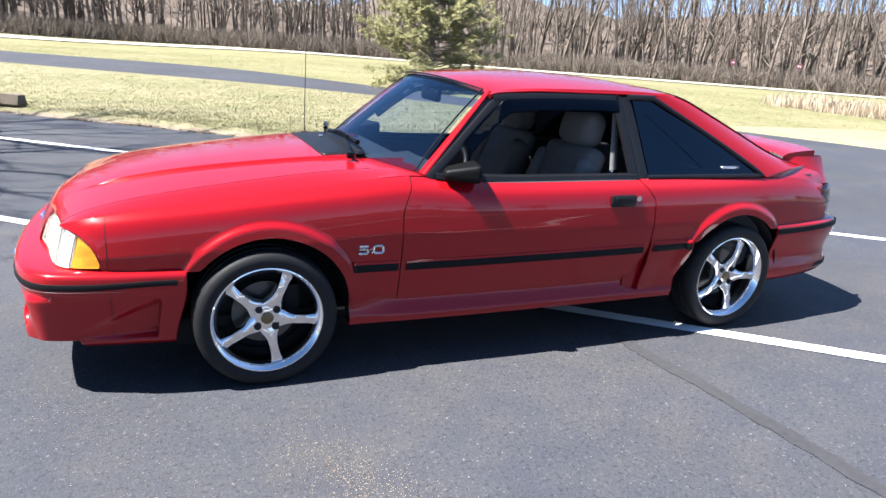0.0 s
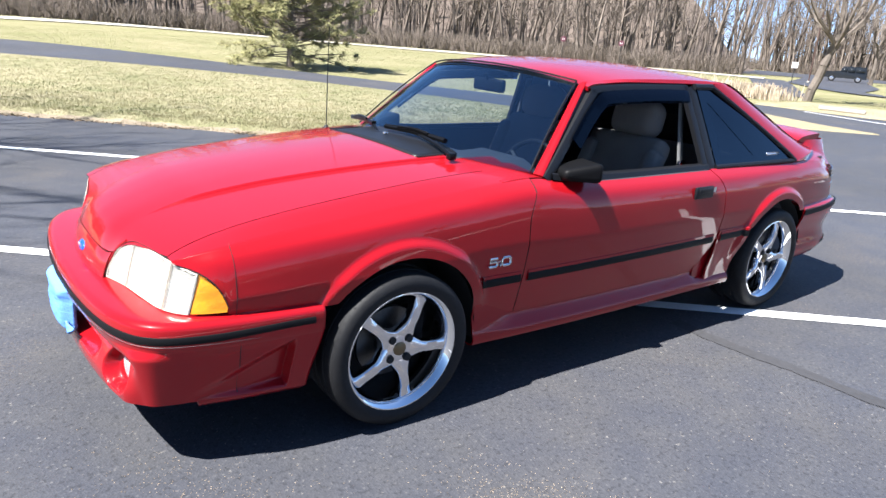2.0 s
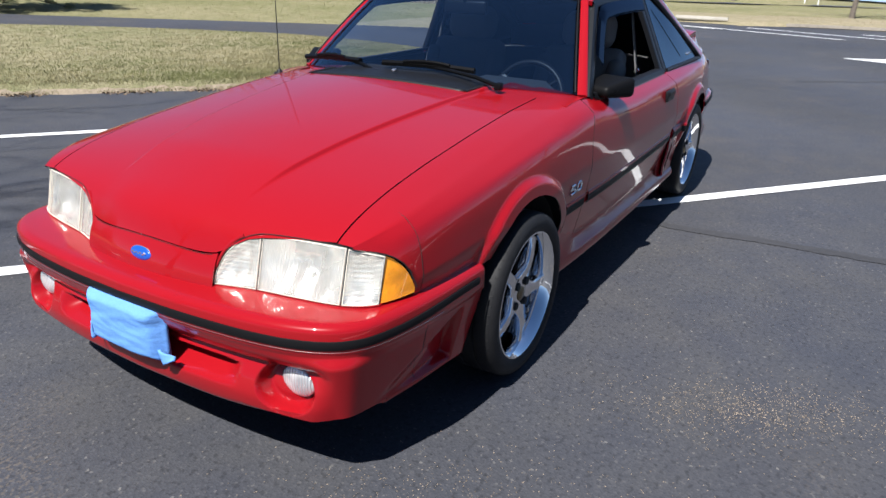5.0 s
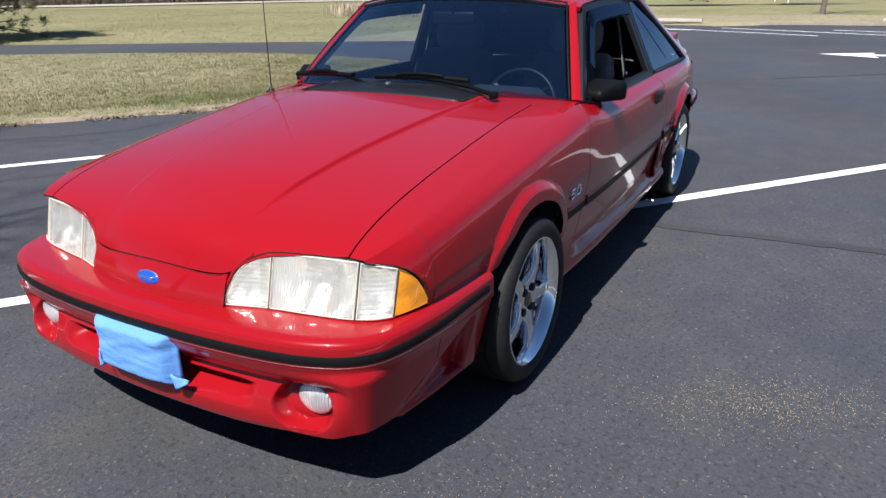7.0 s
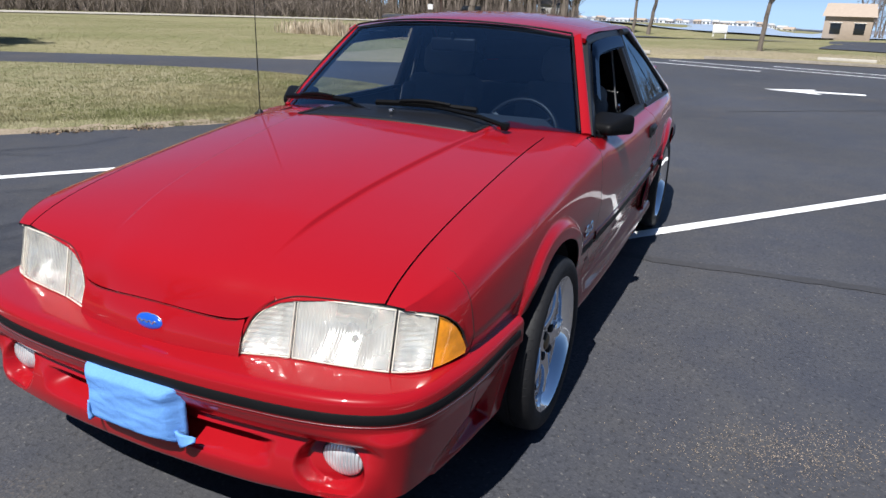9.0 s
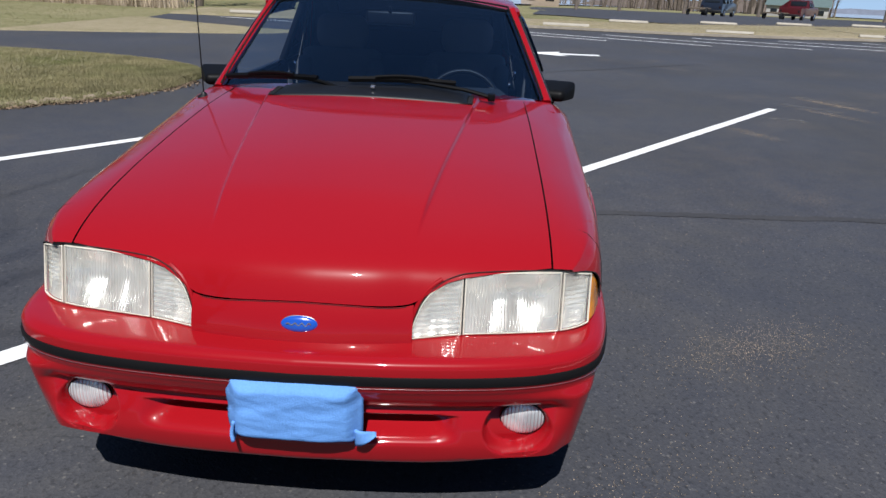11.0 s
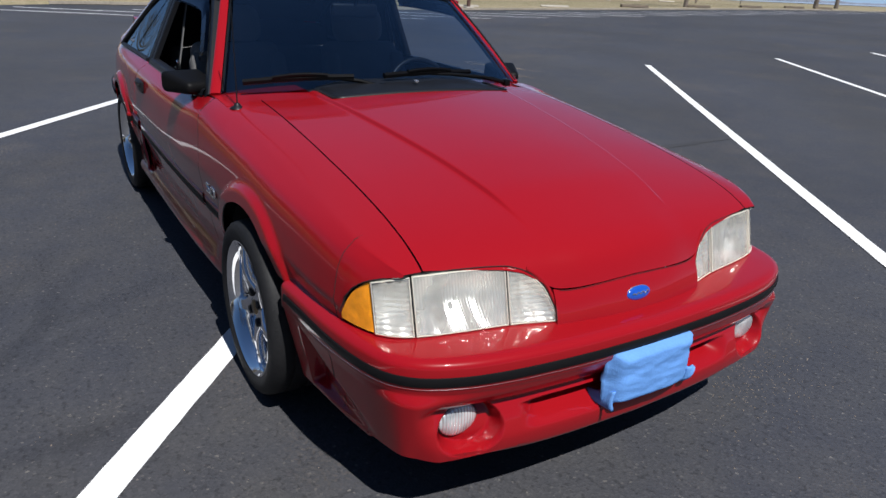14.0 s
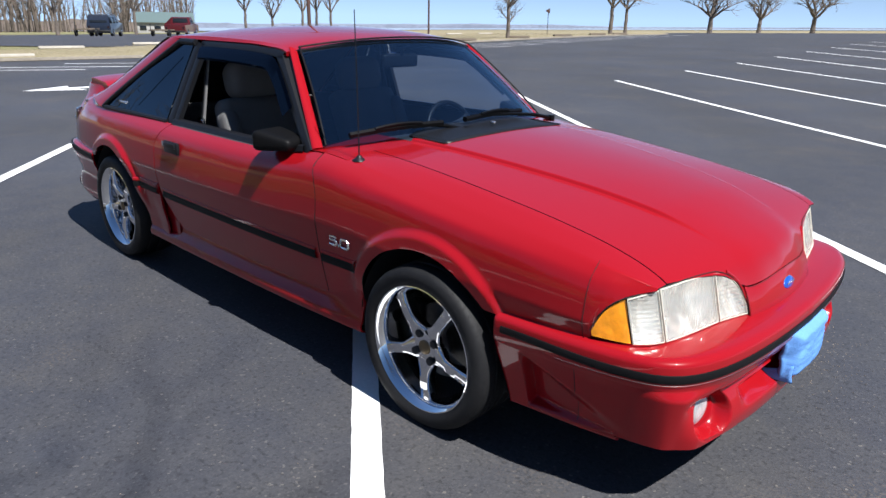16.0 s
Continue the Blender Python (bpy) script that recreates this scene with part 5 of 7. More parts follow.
for side in (-1, 1):
    d = doors[side]
    lead = [(-0.615 + 0.42 * t, 0.893 + 0.352 * t) for t in steps(0, 1, 10)]
    lead = [(x + 0.066 - 0.0020 * i, z - 0.016) for i, (x, z) in enumerate(lead)]
    rail = [(-0.180, 1.228), (-0.10, 1.239), (0.1, 1.247), (0.35, 1.250), (0.545, 1.249)]
    frame_bar("window_frame", lead + [], 0.038, side, d, label="black window frame")
    frame_bar("window_frame", rail, 0.034, side, d)
    frame_bar("window_frame", [(0.537, 1.258), (0.560, 1.10), (0.585, 0.862)], 0.045, side, d)
    frame_bar("belt_moulding", [(x, S_(x) + 0.008) for x in steps(-0.52, 0.60, 30)], 0.030, side, d, out=0.012, label="black belt moulding")
    # smoked rain visor over the open window
    vis = [(-0.345, 1.010), (-0.228, 1.112), (-0.145, 1.172), (-0.10, 1.194), (0.1, 1.206), (0.35, 1.210), (0.53, 1.208)]
    fx = curve_fn(*[(i, p[0]) for i, p in enumerate(vis)])
    fz = curve_fn(*[(i, p[1]) for i, p in enumerate(vis)])
    frame_bar("window_visor", [(fx(s), fz(s)) for s in steps(0, 6, 36)], 0.062, side, d, out=0.020, deep=-0.010, label="smoked plastic rain visor", mat=M["smoke"]).visible_shadow = False
    frame_bar("pillar_trim", [(0.587, 1.258), (0.612, 1.10), (0.640, 0.862)], 0.060, side, car, out=0.006, label="black centre pillar trim")
    # quarter window with black border
    qa = [(0.625 + 0.05 * (1 - t), 0.868 + 0.388 * t) for t in steps(0, 1, 14)]
    qb = []
    for t in steps(0, 1, 14):
        z = 0.868 + 0.388 * t
        x = 1.445 - 0.69 * t ** 1.08 if t > 0 else 1.445
        qb.append((x, z))
    rows = [[on_glass(a[0] + (b[0] - a[0]) * s, a[1], side, 0.004 + 0.012 * smooth(0, 1, s) * (1 - smooth(0.5, 1, (a[1] - 0.868) / 0.4))) for s in steps(0, 1, 16)] for a, b in zip(qa, qb)]
    g = sheet("quarter_window", rows, M["tint"], car, "dark tinted triangular quarter window", out=(0.8, 0, 0.9))
    # broad painted border, leaving a smaller clear triangle
    outer = [(0.675, 0.868), (1.445, 0.868), (0.755, 1.256), (0.625, 1.256), (0.675, 0.868)]
    inner = [(0.734, 0.910), (1.030, 0.910), (0.700, 1.176), (0.690, 1.184), (0.734, 0.910)]
    rows = []
    for k in range(4):
        for t in steps(0, 1, 12)[: 12 if k < 3 else 13]:
            (ax, az), (bx, bz) = Vector(outer[k]).lerp(Vector(outer[k + 1]), t), Vector(inner[k]).lerp(Vector(inner[k + 1]), t)
            row = []
            for q in steps(0, 1, 6):
                x, z = ax + (bx - ax) * q, az + (bz - az) * q
                h = (z - 0.868) / 0.388
                xa, xb = 0.625 + 0.05 * (1 - h), 1.445 - 0.69 * max(0, h) ** 1.08
                row.append(on_glass(x, z, side, 0.0062 + 0.012 * smooth(0, 1, (x - xa) / max(0.05, xb - xa)) * (1 - smooth(0.5, 1, h))))
            rows.append(row)
    sheet("window_border", rows, M["frit"], g, "grey-black painted border", out=(0.8, 0, 0.9))
    out_pts = [on_glass(*p, side, 0.012 + 0.010 * (1 - (p[1] - 0.868) / 0.39)) for p in qb]
    pipe("quarter_window_seal", out_pts, 0.014, M["black"], g, "black rubber seal", 8)
    pipe("quarter_window_seal", [on_glass(x, 0.868, side, 0.008 + 0.012 * smooth(0.62, 1.44, x)) for x in steps(0.66, 1.445, 12)], 0.012, M["black"], g, "", 8)
    pipe("quarter_window_seal", [on_glass(x, 1.256, side, 0.010) for x in steps(0.60, 0.755, 4)], 0.016, M["black"], g, "", 8)
    # a short silver maker's script, as a plain bar
    rows = [[on_glass(x, 0.905 + dz, side, 0.018) for dz in (0, 0.014)] for x in steps(1.16, 1.29, 4)]
    sheet("window_script", rows, M["silver"], g, "short silver script bar", thick=0.002, out=(1.2, 0, 0.9))

    # roof rail above the windows and the sail panel behind the quarter window
    rows = []
    for x in steps(-0.20, 0.92, 30):
        ye = 0.578 + 0.014 * smooth(-0.2, 0.2, x)
        zb = 1.258 + 0.012 * smooth(-0.2, 0.1, x)
        zb = min(zb, RAIL(x) - 0.004)
        rows.append([(x, side * (ye + (GLASS_Y(zb) + 0.006 - ye) * t), RAIL(x) + (zb - RAIL(x)) * t) for t in steps(0, 1, 4)])
    sheet("roof_rail", rows, M["paint"], car, thick=0.02, out=(0.3, 0, 0.9), sharp=60)
    rows = []
    for k, t in enumerate(steps(0, 1, 26)):
        x_in = 0.765 + (1.47 - 0.765) * t
        z_in = 1.262 - 0.400 * t ** 1.0
        xo = 0.90 + (1.86 - 0.90) * t
        zo, yo = SLOPE(xo), SAIL_Y(xo)
        yi = GLASS_Y(z_in) + 0.010 + 0.014 * t
        row = []
        for s in steps(0, 1, 8):
            x, y, z = x_in + (xo - x_in) * s, yi + (yo - yi) * s, z_in + (zo - z_in) * s
            b = 0.030 * 4 * s * (1 - s) * (0.3 + 0.7 * t)
            row.append((x, side * (y + b), z + b * 0.6))
        rows.append(row)
    sail_edge = rows[-1]
    sheet("sail_panel", rows, M["paint"], car, thick=0.02, out=(1.0, 0, 0.6), sharp=60)
    pipe("hatch_seam", [(r[-1][0], r[-1][1] - side * 0.001, r[-1][2] + 0.001) for r in rows], 0.0028, M["well"], car, "dark gap beside the hatch", 6)
    # shoulder from the quarter panel up to the deck edge
    rows = []
    for x in steps(1.44, 2.05, 20):
        c, s = C_(x), S_(x)
        xo = 1.86 + (2.07 - 1.86) * (x - 1.44) / 0.61
        zo, yo = SLOPE(xo), SAIL_Y(xo)
        row = [Vector((x + (xo - x) * t, side * (c + (yo - c) * t), s + (zo - s) * (1 - (1 - t) ** 1.8))) for t in steps(0, 1, 8)]
        k = 1 - smooth(1.44, 1.62, x)
        rows.append([tuple(p.lerp(Vector(q) + Vector((x - 1.44, 0, 0)), k)) for p, q in zip(row, sail_edge)])
    sheet("rear_shoulder", rows, M["paint"], car, thick=0.015, out=(1.6, 0, 0.4), sharp=60)


def hatch():
    rows = []
    for u in steps(-1, 1, 16):
        row = []
        for x in steps(0.93, 1.725, 14):
            ye = SAIL_Y(x) + 0.006
            crown = 0.028 * (1 - u * u)
            row.append((x + 0.05 * (1 - u * u) * smooth(1.1, 0.93, x), u * ye, SLOPE(x) + 0.006 + crown))
        rows.append(row)
    h = sheet("hatch_glass", rows, M["tint"], car, "dark tinted rear hatch glass", out=(1.2, 0, 0.4))
    rows = []
    for u in steps(-1, 1, 16):
        row = []
        for x in steps(1.705, 2.10, 10):
            row.append((x + 0.04 * (1 - u * u) * smooth(1.8, 2.1, x), u * SAIL_Y(x), SLOPE(x) + 0.004 + 0.022 * (1 - u * u)))
        rows.append(row)
    sheet("hatch_deck", rows, M["paint"], car, thick=0.02, out=(1.8, 0, 0.2), sharp=60, dark_rim=True)
    # wing on the deck
    sec = [(-0.10, 0.000), (-0.07, 0.016), (0.0, 0.026), (0.09, 0.034), (0.15, 0.036), (0.158, 0.028), (0.155, 0.008), (0.09, -0.006), (0.0, -0.014), (-0.07, -0.012)]
    rows = []
    for u in [-1.0, -0.9985] + steps(-0.985, 0.985, 30) + [0.9985, 1.0]:
        a = abs(u)
        xo = 1.95 - 0.10 * a**3
        zo = 0.962 - 0.012 * a**4
        k = 1.0 if a < 0.999 else 0.02
        rows.append([(xo + 0.04 + (p - 0.04) * k, u * 0.640, zo + 0.01 + (q - 0.01) * k) for p, q in sec + sec[:1]])
    wing = sheet("rear_wing", rows, M["paint"], car, "red pedestal wing across the deck", out=(1.95, 0, 0.95), sharp=45)
    for side in (-1, 1):
        rows = []
        for t in steps(0, 1, 8):
            z = 0.80 + 0.150 * t
            w = 0.026 + 0.060 * (1 - t) ** 1.5
            x0, x1 = 1.64 + 0.15 * t, 2.092 + 0.055 * (1 - t)
            y = side * (0.615 + 0.012 * (1 - t))
            ring = [(x0, y), (x0 + 0.06, y + w), (x1 - 0.08, y + w), (x1, y + 0.3 * w), (x1, y - 0.3 * w), (x1 - 0.08, y - w), (x0 + 0.06, y - w), (x0, y)]
            rows.append([(p[0], p[1], z) for p in ring])
        sheet("wing_foot", rows, M["paint"], wing, out=(1.85, side * 0.615, 0.88), sharp=50)


hatch()


# front: bumper, header panel, lamps
def plan_curve(pts):
    """A line in plan through (x, y) points by arc length, with outward normals."""
    ds = [0.0]
    for a, b in zip(pts[:-1], pts[1:]):
        ds.append(ds[-1] + math.hypot(b[0] - a[0], b[1] - a[1]))
    fx, fy = curve_fn(*[(d, p[0]) for d, p in zip(ds, pts)]), curve_fn(*[(d, p[1]) for d, p in zip(ds, pts)])

    def at(s):
        x, y = fx(s), fy(s)
        e = 0.004
        tx, ty = fx(min(ds[-1], s + e)) - fx(max(0, s - e)), fy(min(ds[-1], s + e)) - fy(max(0, s - e))
        n = math.hypot(tx, ty) or 1
        return x, y, -ty / n, tx / n

    return at, ds[-1]


BUMP = [(-2.262, 0.0), (-2.256, 0.20), (-2.240, 0.40), (-2.216, 0.55), (-2.184, 0.648), (-2.146, 0.712), (-2.085, 0.760), (-1.98, 0.792), (-1.85, 0.813), (-1.612, 0.834)]
BUMP_LOW = [(-2.262, 0.0), (-2.256, 0.20), (-2.242, 0.40), (-2.222, 0.55), (-2.202, 0.648), (-2.178, 0.708), (-2.135, 0.748), (-2.06, 0.772), (-1.98, 0.788), (-1.85, 0.810), (-1.612, 0.834)]
bump_at, BUMP_L = plan_curve(BUMP)
low_at, LOW_L = plan_curve(BUMP_LOW)
DEPTH = curve_fn((0.205, 0.075), (0.222, 0.030), (0.24, 0.018), (0.275, 0.014), (0.32, 0.024), (0.36, 0.044), (0.375, 0.052), (0.39, 0.036), (0.42, 0.016), (0.445, 0.005), (0.452, 0.0), (0.512, 0.0), (0.522, 0.004), (0.532, 0.018), (0.538, 0.034), (0.544, 0.075), (0.548, 0.115), (0.5495, 0.160))


def bumper_depth(s, y, z, x):
    """How far the cover lies inside the bumper's outline."""
    a, d = abs(y), DEPTH(z)
    flat = smooth(-2.0, -1.8, x)
    if z >= 0.45:
        return d * (1 - flat) + flat * (min(d, 0.030) if z > 0.51 else d * 0.4)
    # under the strip: a hollow front face, a plain undercut corner and side
    corner = max(smooth(0.635, 0.715, a), flat)
    side = 0.005 + 0.042 * (0.45 - z) / 0.24 + 0.03 * smooth(0.232, 0.205, z)
    d = d * (1 - corner) + side * corner
    if x < -2.02:
        # round pocket of the fog lamp
        r = math.hypot((a - 0.560) / 0.090, (z - 0.318) / 0.068)
        d += 0.052 * (1 - smooth(0.80, 1.05, r)) * smooth(0.236, 0.262, z)
        # long air slot
        q = (1 - smooth(0.33, 0.42, a)) * smooth(0.285, 0.335, z) * (1 - smooth(0.350, 0.358, z))
        d += 0.06 * q
    # wedge-shaped scoop ahead of the wheel, deepest at its upright rear edge
    t = (x + 2.06) / 0.36
    if a > 0.6 and 0 < t < 1.06:
        top = 0.262 + 0.170 * min(1, t) ** 0.9
        d += 0.044 * t ** 1.3 * (1 - smooth(0.985, 1.03, t)) * (1 - smooth(top - 0.045, top, z)) * smooth(0.240, 0.262, z)
    return d


def bumper():
    zs = sorted(set([0.205, 0.212, 0.222, 0.23] + [round(0.235 + 0.0045 * i, 4) for i in range(47)] + [0.452, 0.512, 0.517, 0.522, 0.527, 0.532, 0.535, 0.538, 0.541, 0.544, 0.548, 0.5495]))
    ss = sorted(set(steps(-BUMP_L, BUMP_L, 330) + [g * v for g in (-1, 1) for v in steps(BUMP_L - 0.26, BUMP_L - 0.03, 90) + steps(0.44, 0.70, 60)]))
    rows = []
    for s in ss:
        upper, lower = bump_at(abs(s)), low_at(abs(s) * LOW_L / BUMP_L)
        g = 1 if s >= 0 else -1
        row = []
        for z in zs:
            zz, k = z, smooth(0.45, 0.41, z)
            x, y, nx, ny = (p + (q - p) * k for p, q in zip(upper, lower))
            if x < -2.0 and z < 0.24:
                zz = z + 0.022 * smooth(0.3, 0.75, y)
            zz -= 0.009 * smooth(0.530, 0.548, z) * (1 - smooth(-2.08, -1.95, x))
            d = bumper_depth(s, y, z, x)
            end = smooth(-1.78, -1.62, x) * (0.024 - 0.055 * smooth(0.48, 0.21, z))
            row.append((x - nx * d + end, g * (y - ny * d), zz))
        rows.append(row)
    b = sheet("front_bumper", rows, M["paint"], car, "red front bumper with lower air slot and side scoops", out=(-1.6, 0, 0.4), sharp=50)
    mod = b.modifiers.new("thickness", "SOLIDIFY")
    mod.thickness, mod.offset = 0.006, -1.0
    # dark strip round the bumper
    rows = []
    for s in steps(-BUMP_L + 0.012, BUMP_L - 0.004, 150):
        x, y, nx, ny = bump_at(abs(s))
        g = 1 if s >= 0 else -1
        tall = 0.026 - 0.002 * smooth(-2.0, -1.7, x)
        mid = 0.480 + 0.018 * smooth(-2.0, -1.65, x) * 0.6
        rows.append([(x + nx * o, g * (y + ny * o), mid + q * tall / 2) for q, o in ((-1, 0.0), (-0.94, 0.003), (-0.5, 0.005), (0.5, 0.005), (0.94, 0.003), (1, 0.0))])
    sheet("bumper_strip", rows, M["strip"], b, "charcoal rubber strip with thin bright lower edge", out=(-1.6, 0, 0.48))
    pts = []
    for s in steps(-BUMP_L + 0.2, BUMP_L - 0.2, 90):
        x, y, nx, ny = bump_at(abs(s))
        g = 1 if s >= 0 else -1
        pts.append((x + nx * 0.004, g * (y + ny * 0.004), 0.4625))
    pipe("strip_edge", pts, 0.0005, M["silver"], b, "thin silver line", 5)
    # seam between bumper and side piece
    for g in (-1, 1):
        pts = [(-1.868, g * (0.8092 - 0.0026 * smooth(0.45, 0.41, z) - bumper_depth(0, 0.8, z, -1.868) + 0.0004), z) for z in steps(0.25, 0.455, 24)]
        pipe("bumper_seam", pts, 0.0014, M["well"], b, "", 5)
    return b


bumper_ob = bumper()


pipe("hood_seam", [(FRONT(abs(y)) - 0.002, y, hood_z(FRONT(abs(y)), y) - 0.003) for y in steps(-0.258, 0.258, 40)], 0.0008, M["well"], car, "", 6)


def header():
    rows = []
    for u in steps(-1, 1, 30):
        y = u * 0.276
        xt, zt = FRONT(abs(y)) - 0.0005, hood_z(FRONT(abs(y)), y) - 0.0012
        xb = -2.188 + 0.026 * abs(u) ** 2
        rows.append([(xt + (xb - xt) * t - 0.006 * 4 * t * (1 - t), y, zt - 0.0008 + (0.532 - zt) * t) for t in steps(0, 1, 8)])
    sheet("header_panel", rows, M["paint"], car, thick=0.004, out=(-1.6, 0, 0.5), sharp=60)
    # oval badge: silver rim, blue field
    for name, k, mat, off, lab in (("emblem_rim", 1.0, M["silver"], 0.0, "silver oval rim"), ("emblem", 0.90, M["blue"], 0.004, "blue oval badge with pale scroll")):
        bm = bmesh.new()
        bmesh.ops.create_uvsphere(bm, u_segments=32, v_segments=16, radius=1.0, matrix=pose(-2.170 - off, 0, 0.580, 0, 18, 0) @ Matrix.Diagonal((0.009, 0.051 * k, 0.0225 * k, 1)))
        e = part(name, bm, mat, car, lab)
    pts = [(-2.1825, -0.030 + 0.060 * t, 0.583 + 0.005 * math.sin(t * 22) * (1 - t * 0.6)) for t in steps(0, 1, 30)]
    pipe("emblem_scroll", pts, 0.0016, M["silver"], e, "pale scroll line", 5)


header()

# headlamps
LAMP = [(-2.150, 0.268), (-2.128, 0.34), (-2.112, 0.40), (-2.092, 0.52), (-2.066, 0.645), (-2.040, 0.700), (-2.002, 0.740), (-1.955, 0.764), (-1.898, 0.783)]
lamp_at, LAMP_L = plan_curve(LAMP)
LAMP_TOP = curve_fn((0.0, 0.556), (0.03, 0.628), (0.06, 0.660), (0.10, 0.682), (0.145, 0.692), (0.28, 0.697), (0.38, 0.695), (0.41, 0.691), (0.46, 0.683), (0.51, 0.668), (0.555, 0.638), (0.588, 0.600), (LAMP_L, 0.556))
LAMP_LOW = curve_fn((0.0, 0.540), (0.40, 0.542), (0.50, 0.544), (LAMP_L, 0.548))


def lamp_band(name, s0, s1, side, mat, parent, inset=0.0, shrink=0.0, n=20, label="", thick=0.0, m=12):
    rows = []
    for s in steps(s0 + shrink, s1 - shrink, n):
        x, y, nx, ny = lamp_at(s)
        lo, hi = LAMP_LOW(s) + shrink, max(LAMP_LOW(s) + shrink + 0.002, LAMP_TOP(s) - shrink)
        row = []
        for z in steps(lo, hi, m):
            lean = 0.26 * (z - 0.545)
            row.append((x - nx * inset + lean, side * (y - ny * inset - lean * 0.10 * (s > 0.4)), z))
        rows.append(row)
    return sheet(name, rows, mat, parent, label, thick=thick, out=(-1.6, 0, 0.6))


for side in (-1, 1):
    lamp = box("headlamp", (-1.96, side * 0.50, 0.60), (0.02, 0.24, 0.05), M["well"], car, "rectangular composite headlamp with cloudy lens", bevel=0.004)
    lamp_band("lamp_surround", -0.004, LAMP_L, side, M["well"], lamp, inset=0.062, shrink=-0.003, n=60, label="black lamp recess")
    for name, s0, s1, lab, bowl, lens, deep in (("side_marker", 0.003, 0.1355, "clear fluted inner marker", "marker", "clear", 0.018), ("main_lens", 0.1375, 0.3925, "large cloudy main lens", "reflector", "lens", 0.052), ("corner_lens", 0.3950, 0.496, "clear corner lens", "marker", "clear", 0.022)):
        rows = []
        for s in steps(s0 + 0.002, s1 - 0.002, 28):
            x, y, nx, ny = lamp_at(s)
            u = 2 * (s - s0) / (s1 - s0) - 1
            lo, hi = LAMP_LOW(s) + 0.002, max(LAMP_LOW(s) + 0.004, LAMP_TOP(s) - 0.002)
            row = []
            for v in steps(-1, 1, 18):
                z = lo + (hi - lo) * (v + 1) / 2
                inset = 0.008 + deep * (1 - u**2) * (1 - v**2)
                lean = 0.26 * (z - 0.545)
                row.append((x - nx * inset + lean, side * (y - ny * inset), z))
            rows.append(row)
        sheet("lamp_reflector", rows, M[bowl], lamp, "bright reflector", out=(-1.6, 0, 0.6), sharp=60)
        g = lamp_band(name, s0, s1, side, M[lens], lamp, inset=0.0, shrink=0.0025, n=24, label=lab)
        g.visible_shadow = False
        # flat moulded border round the lens
        border, wide = [], 0.0040
        loop = [(u, 0.0) for u in steps(0, 1, 14)] + [(1.0, v) for v in steps(0.1, 0.9, 8)] + [(u, 1.0) for u in steps(1, 0, 20)] + [(0.0, v) for v in steps(0.9, 0.1, 8)] + [(0.0, 0.0)]
        for u, v in loop:
            row = []
            for inset, proud in ((0.0015, -0.004), (0.0015, 0.0012), (0.004, 0.0022), (wide, 0.0018), (wide, -0.001)):
                s = s0 + inset + (s1 - s0 - 2 * inset) * u
                x, y, nx, ny = lamp_at(s)
                low, top = LAMP_LOW(s) + inset, max(LAMP_LOW(s) + inset + 0.002, LAMP_TOP(s) - inset)
                z = low + (top - low) * v
                row.append((x + 0.26 * (z - 0.545) + nx * proud, side * (y + ny * proud), z))
            border.append(row)
        sheet("lens_rim", border, M["lens_edge"], g, "pale moulded rim", out=(-1.6, 0, 0.6), sharp=30)
    x, y, nx, ny = lamp_at(0.275)
    bm = bmesh.new()
    bmesh.ops.create_uvsphere(bm, u_segments=16, v_segments=10, radius=1.0, matrix=pose(x - nx * 0.022 + 0.018, side * (y - ny * 0.022), 0.622) @ Matrix.Diagonal((0.010, 0.009, 0.009, 1)))
    part("bulb_cap", bm, M["chrome"], lamp, "small bulb cap")
    lamp_band("turn_lens", 0.4965, LAMP_L - 0.004, side, M["amber"], lamp, inset=0.003, shrink=0.0025, n=16, label="amber turn-signal lens")
    for s in (0.1365, 0.394):
        x, y, nx, ny = lamp_at(s)
        pts = [(x - nx * 0.004 + 0.26 * (z - 0.545), side * (y - ny * 0.004), z) for z in steps(LAMP_LOW(s), LAMP_TOP(s), 6)]
        pipe("lens_divider", pts, 0.0013, M["well"], lamp, "", 6)
    # black seal between the lamp, the hood and the fender
    seal = []
    for s in steps(-0.004, LAMP_L - 0.004, 70):
        x, y, nx, ny = lamp_at(max(0, s))
        z = LAMP_TOP(max(0, s)) + 0.003
        seal.append((x + nx * 0.001 + 0.26 * (z - 0.545), side * (y + ny * 0.001), z))
    pipe("lamp_seal", seal, 0.0014, M["well"], lamp, "black rubber seal", 6)
    bezel = []
    for s in steps(0.0, 0.085, 14):
        x, y, nx, ny = lamp_at(s)
        z = LAMP_TOP(s) + 0.0060
        bezel.append((x + 0.26 * (z - 0.545) - nx * 0.002, side * (y - 0.006 + ny * 0.001), z))
    pipe("lamp_bezel", bezel, 0.0060, M["paint"], lamp, "red edge of the nose round the lamp", 8)
    # fog lamp
    bm = bmesh.new()
    bmesh.ops.create_uvsphere(bm, u_segments=28, v_segments=14, radius=1.0, matrix=pose(-2.152, side * 0.569, 0.328, 0, 0, 0) @ Matrix.Diagonal((0.013, 0.056, 0.045, 1)))
    fog = part("fog_lamp", bm, M["fog"], bumper_ob, "round clear fog lamp set in the bumper")
    pipe("fog_bezel", [(-2.150, side * 0.569 + 0.057 * math.cos(a), 0.328 + 0.046 * math.sin(a)) for a in steps(0, 2 * math.pi, 32)[:-1]], 0.0026, M["black"], fog, "thin black bezel", 6, closed=True)

# cowl
rows = []
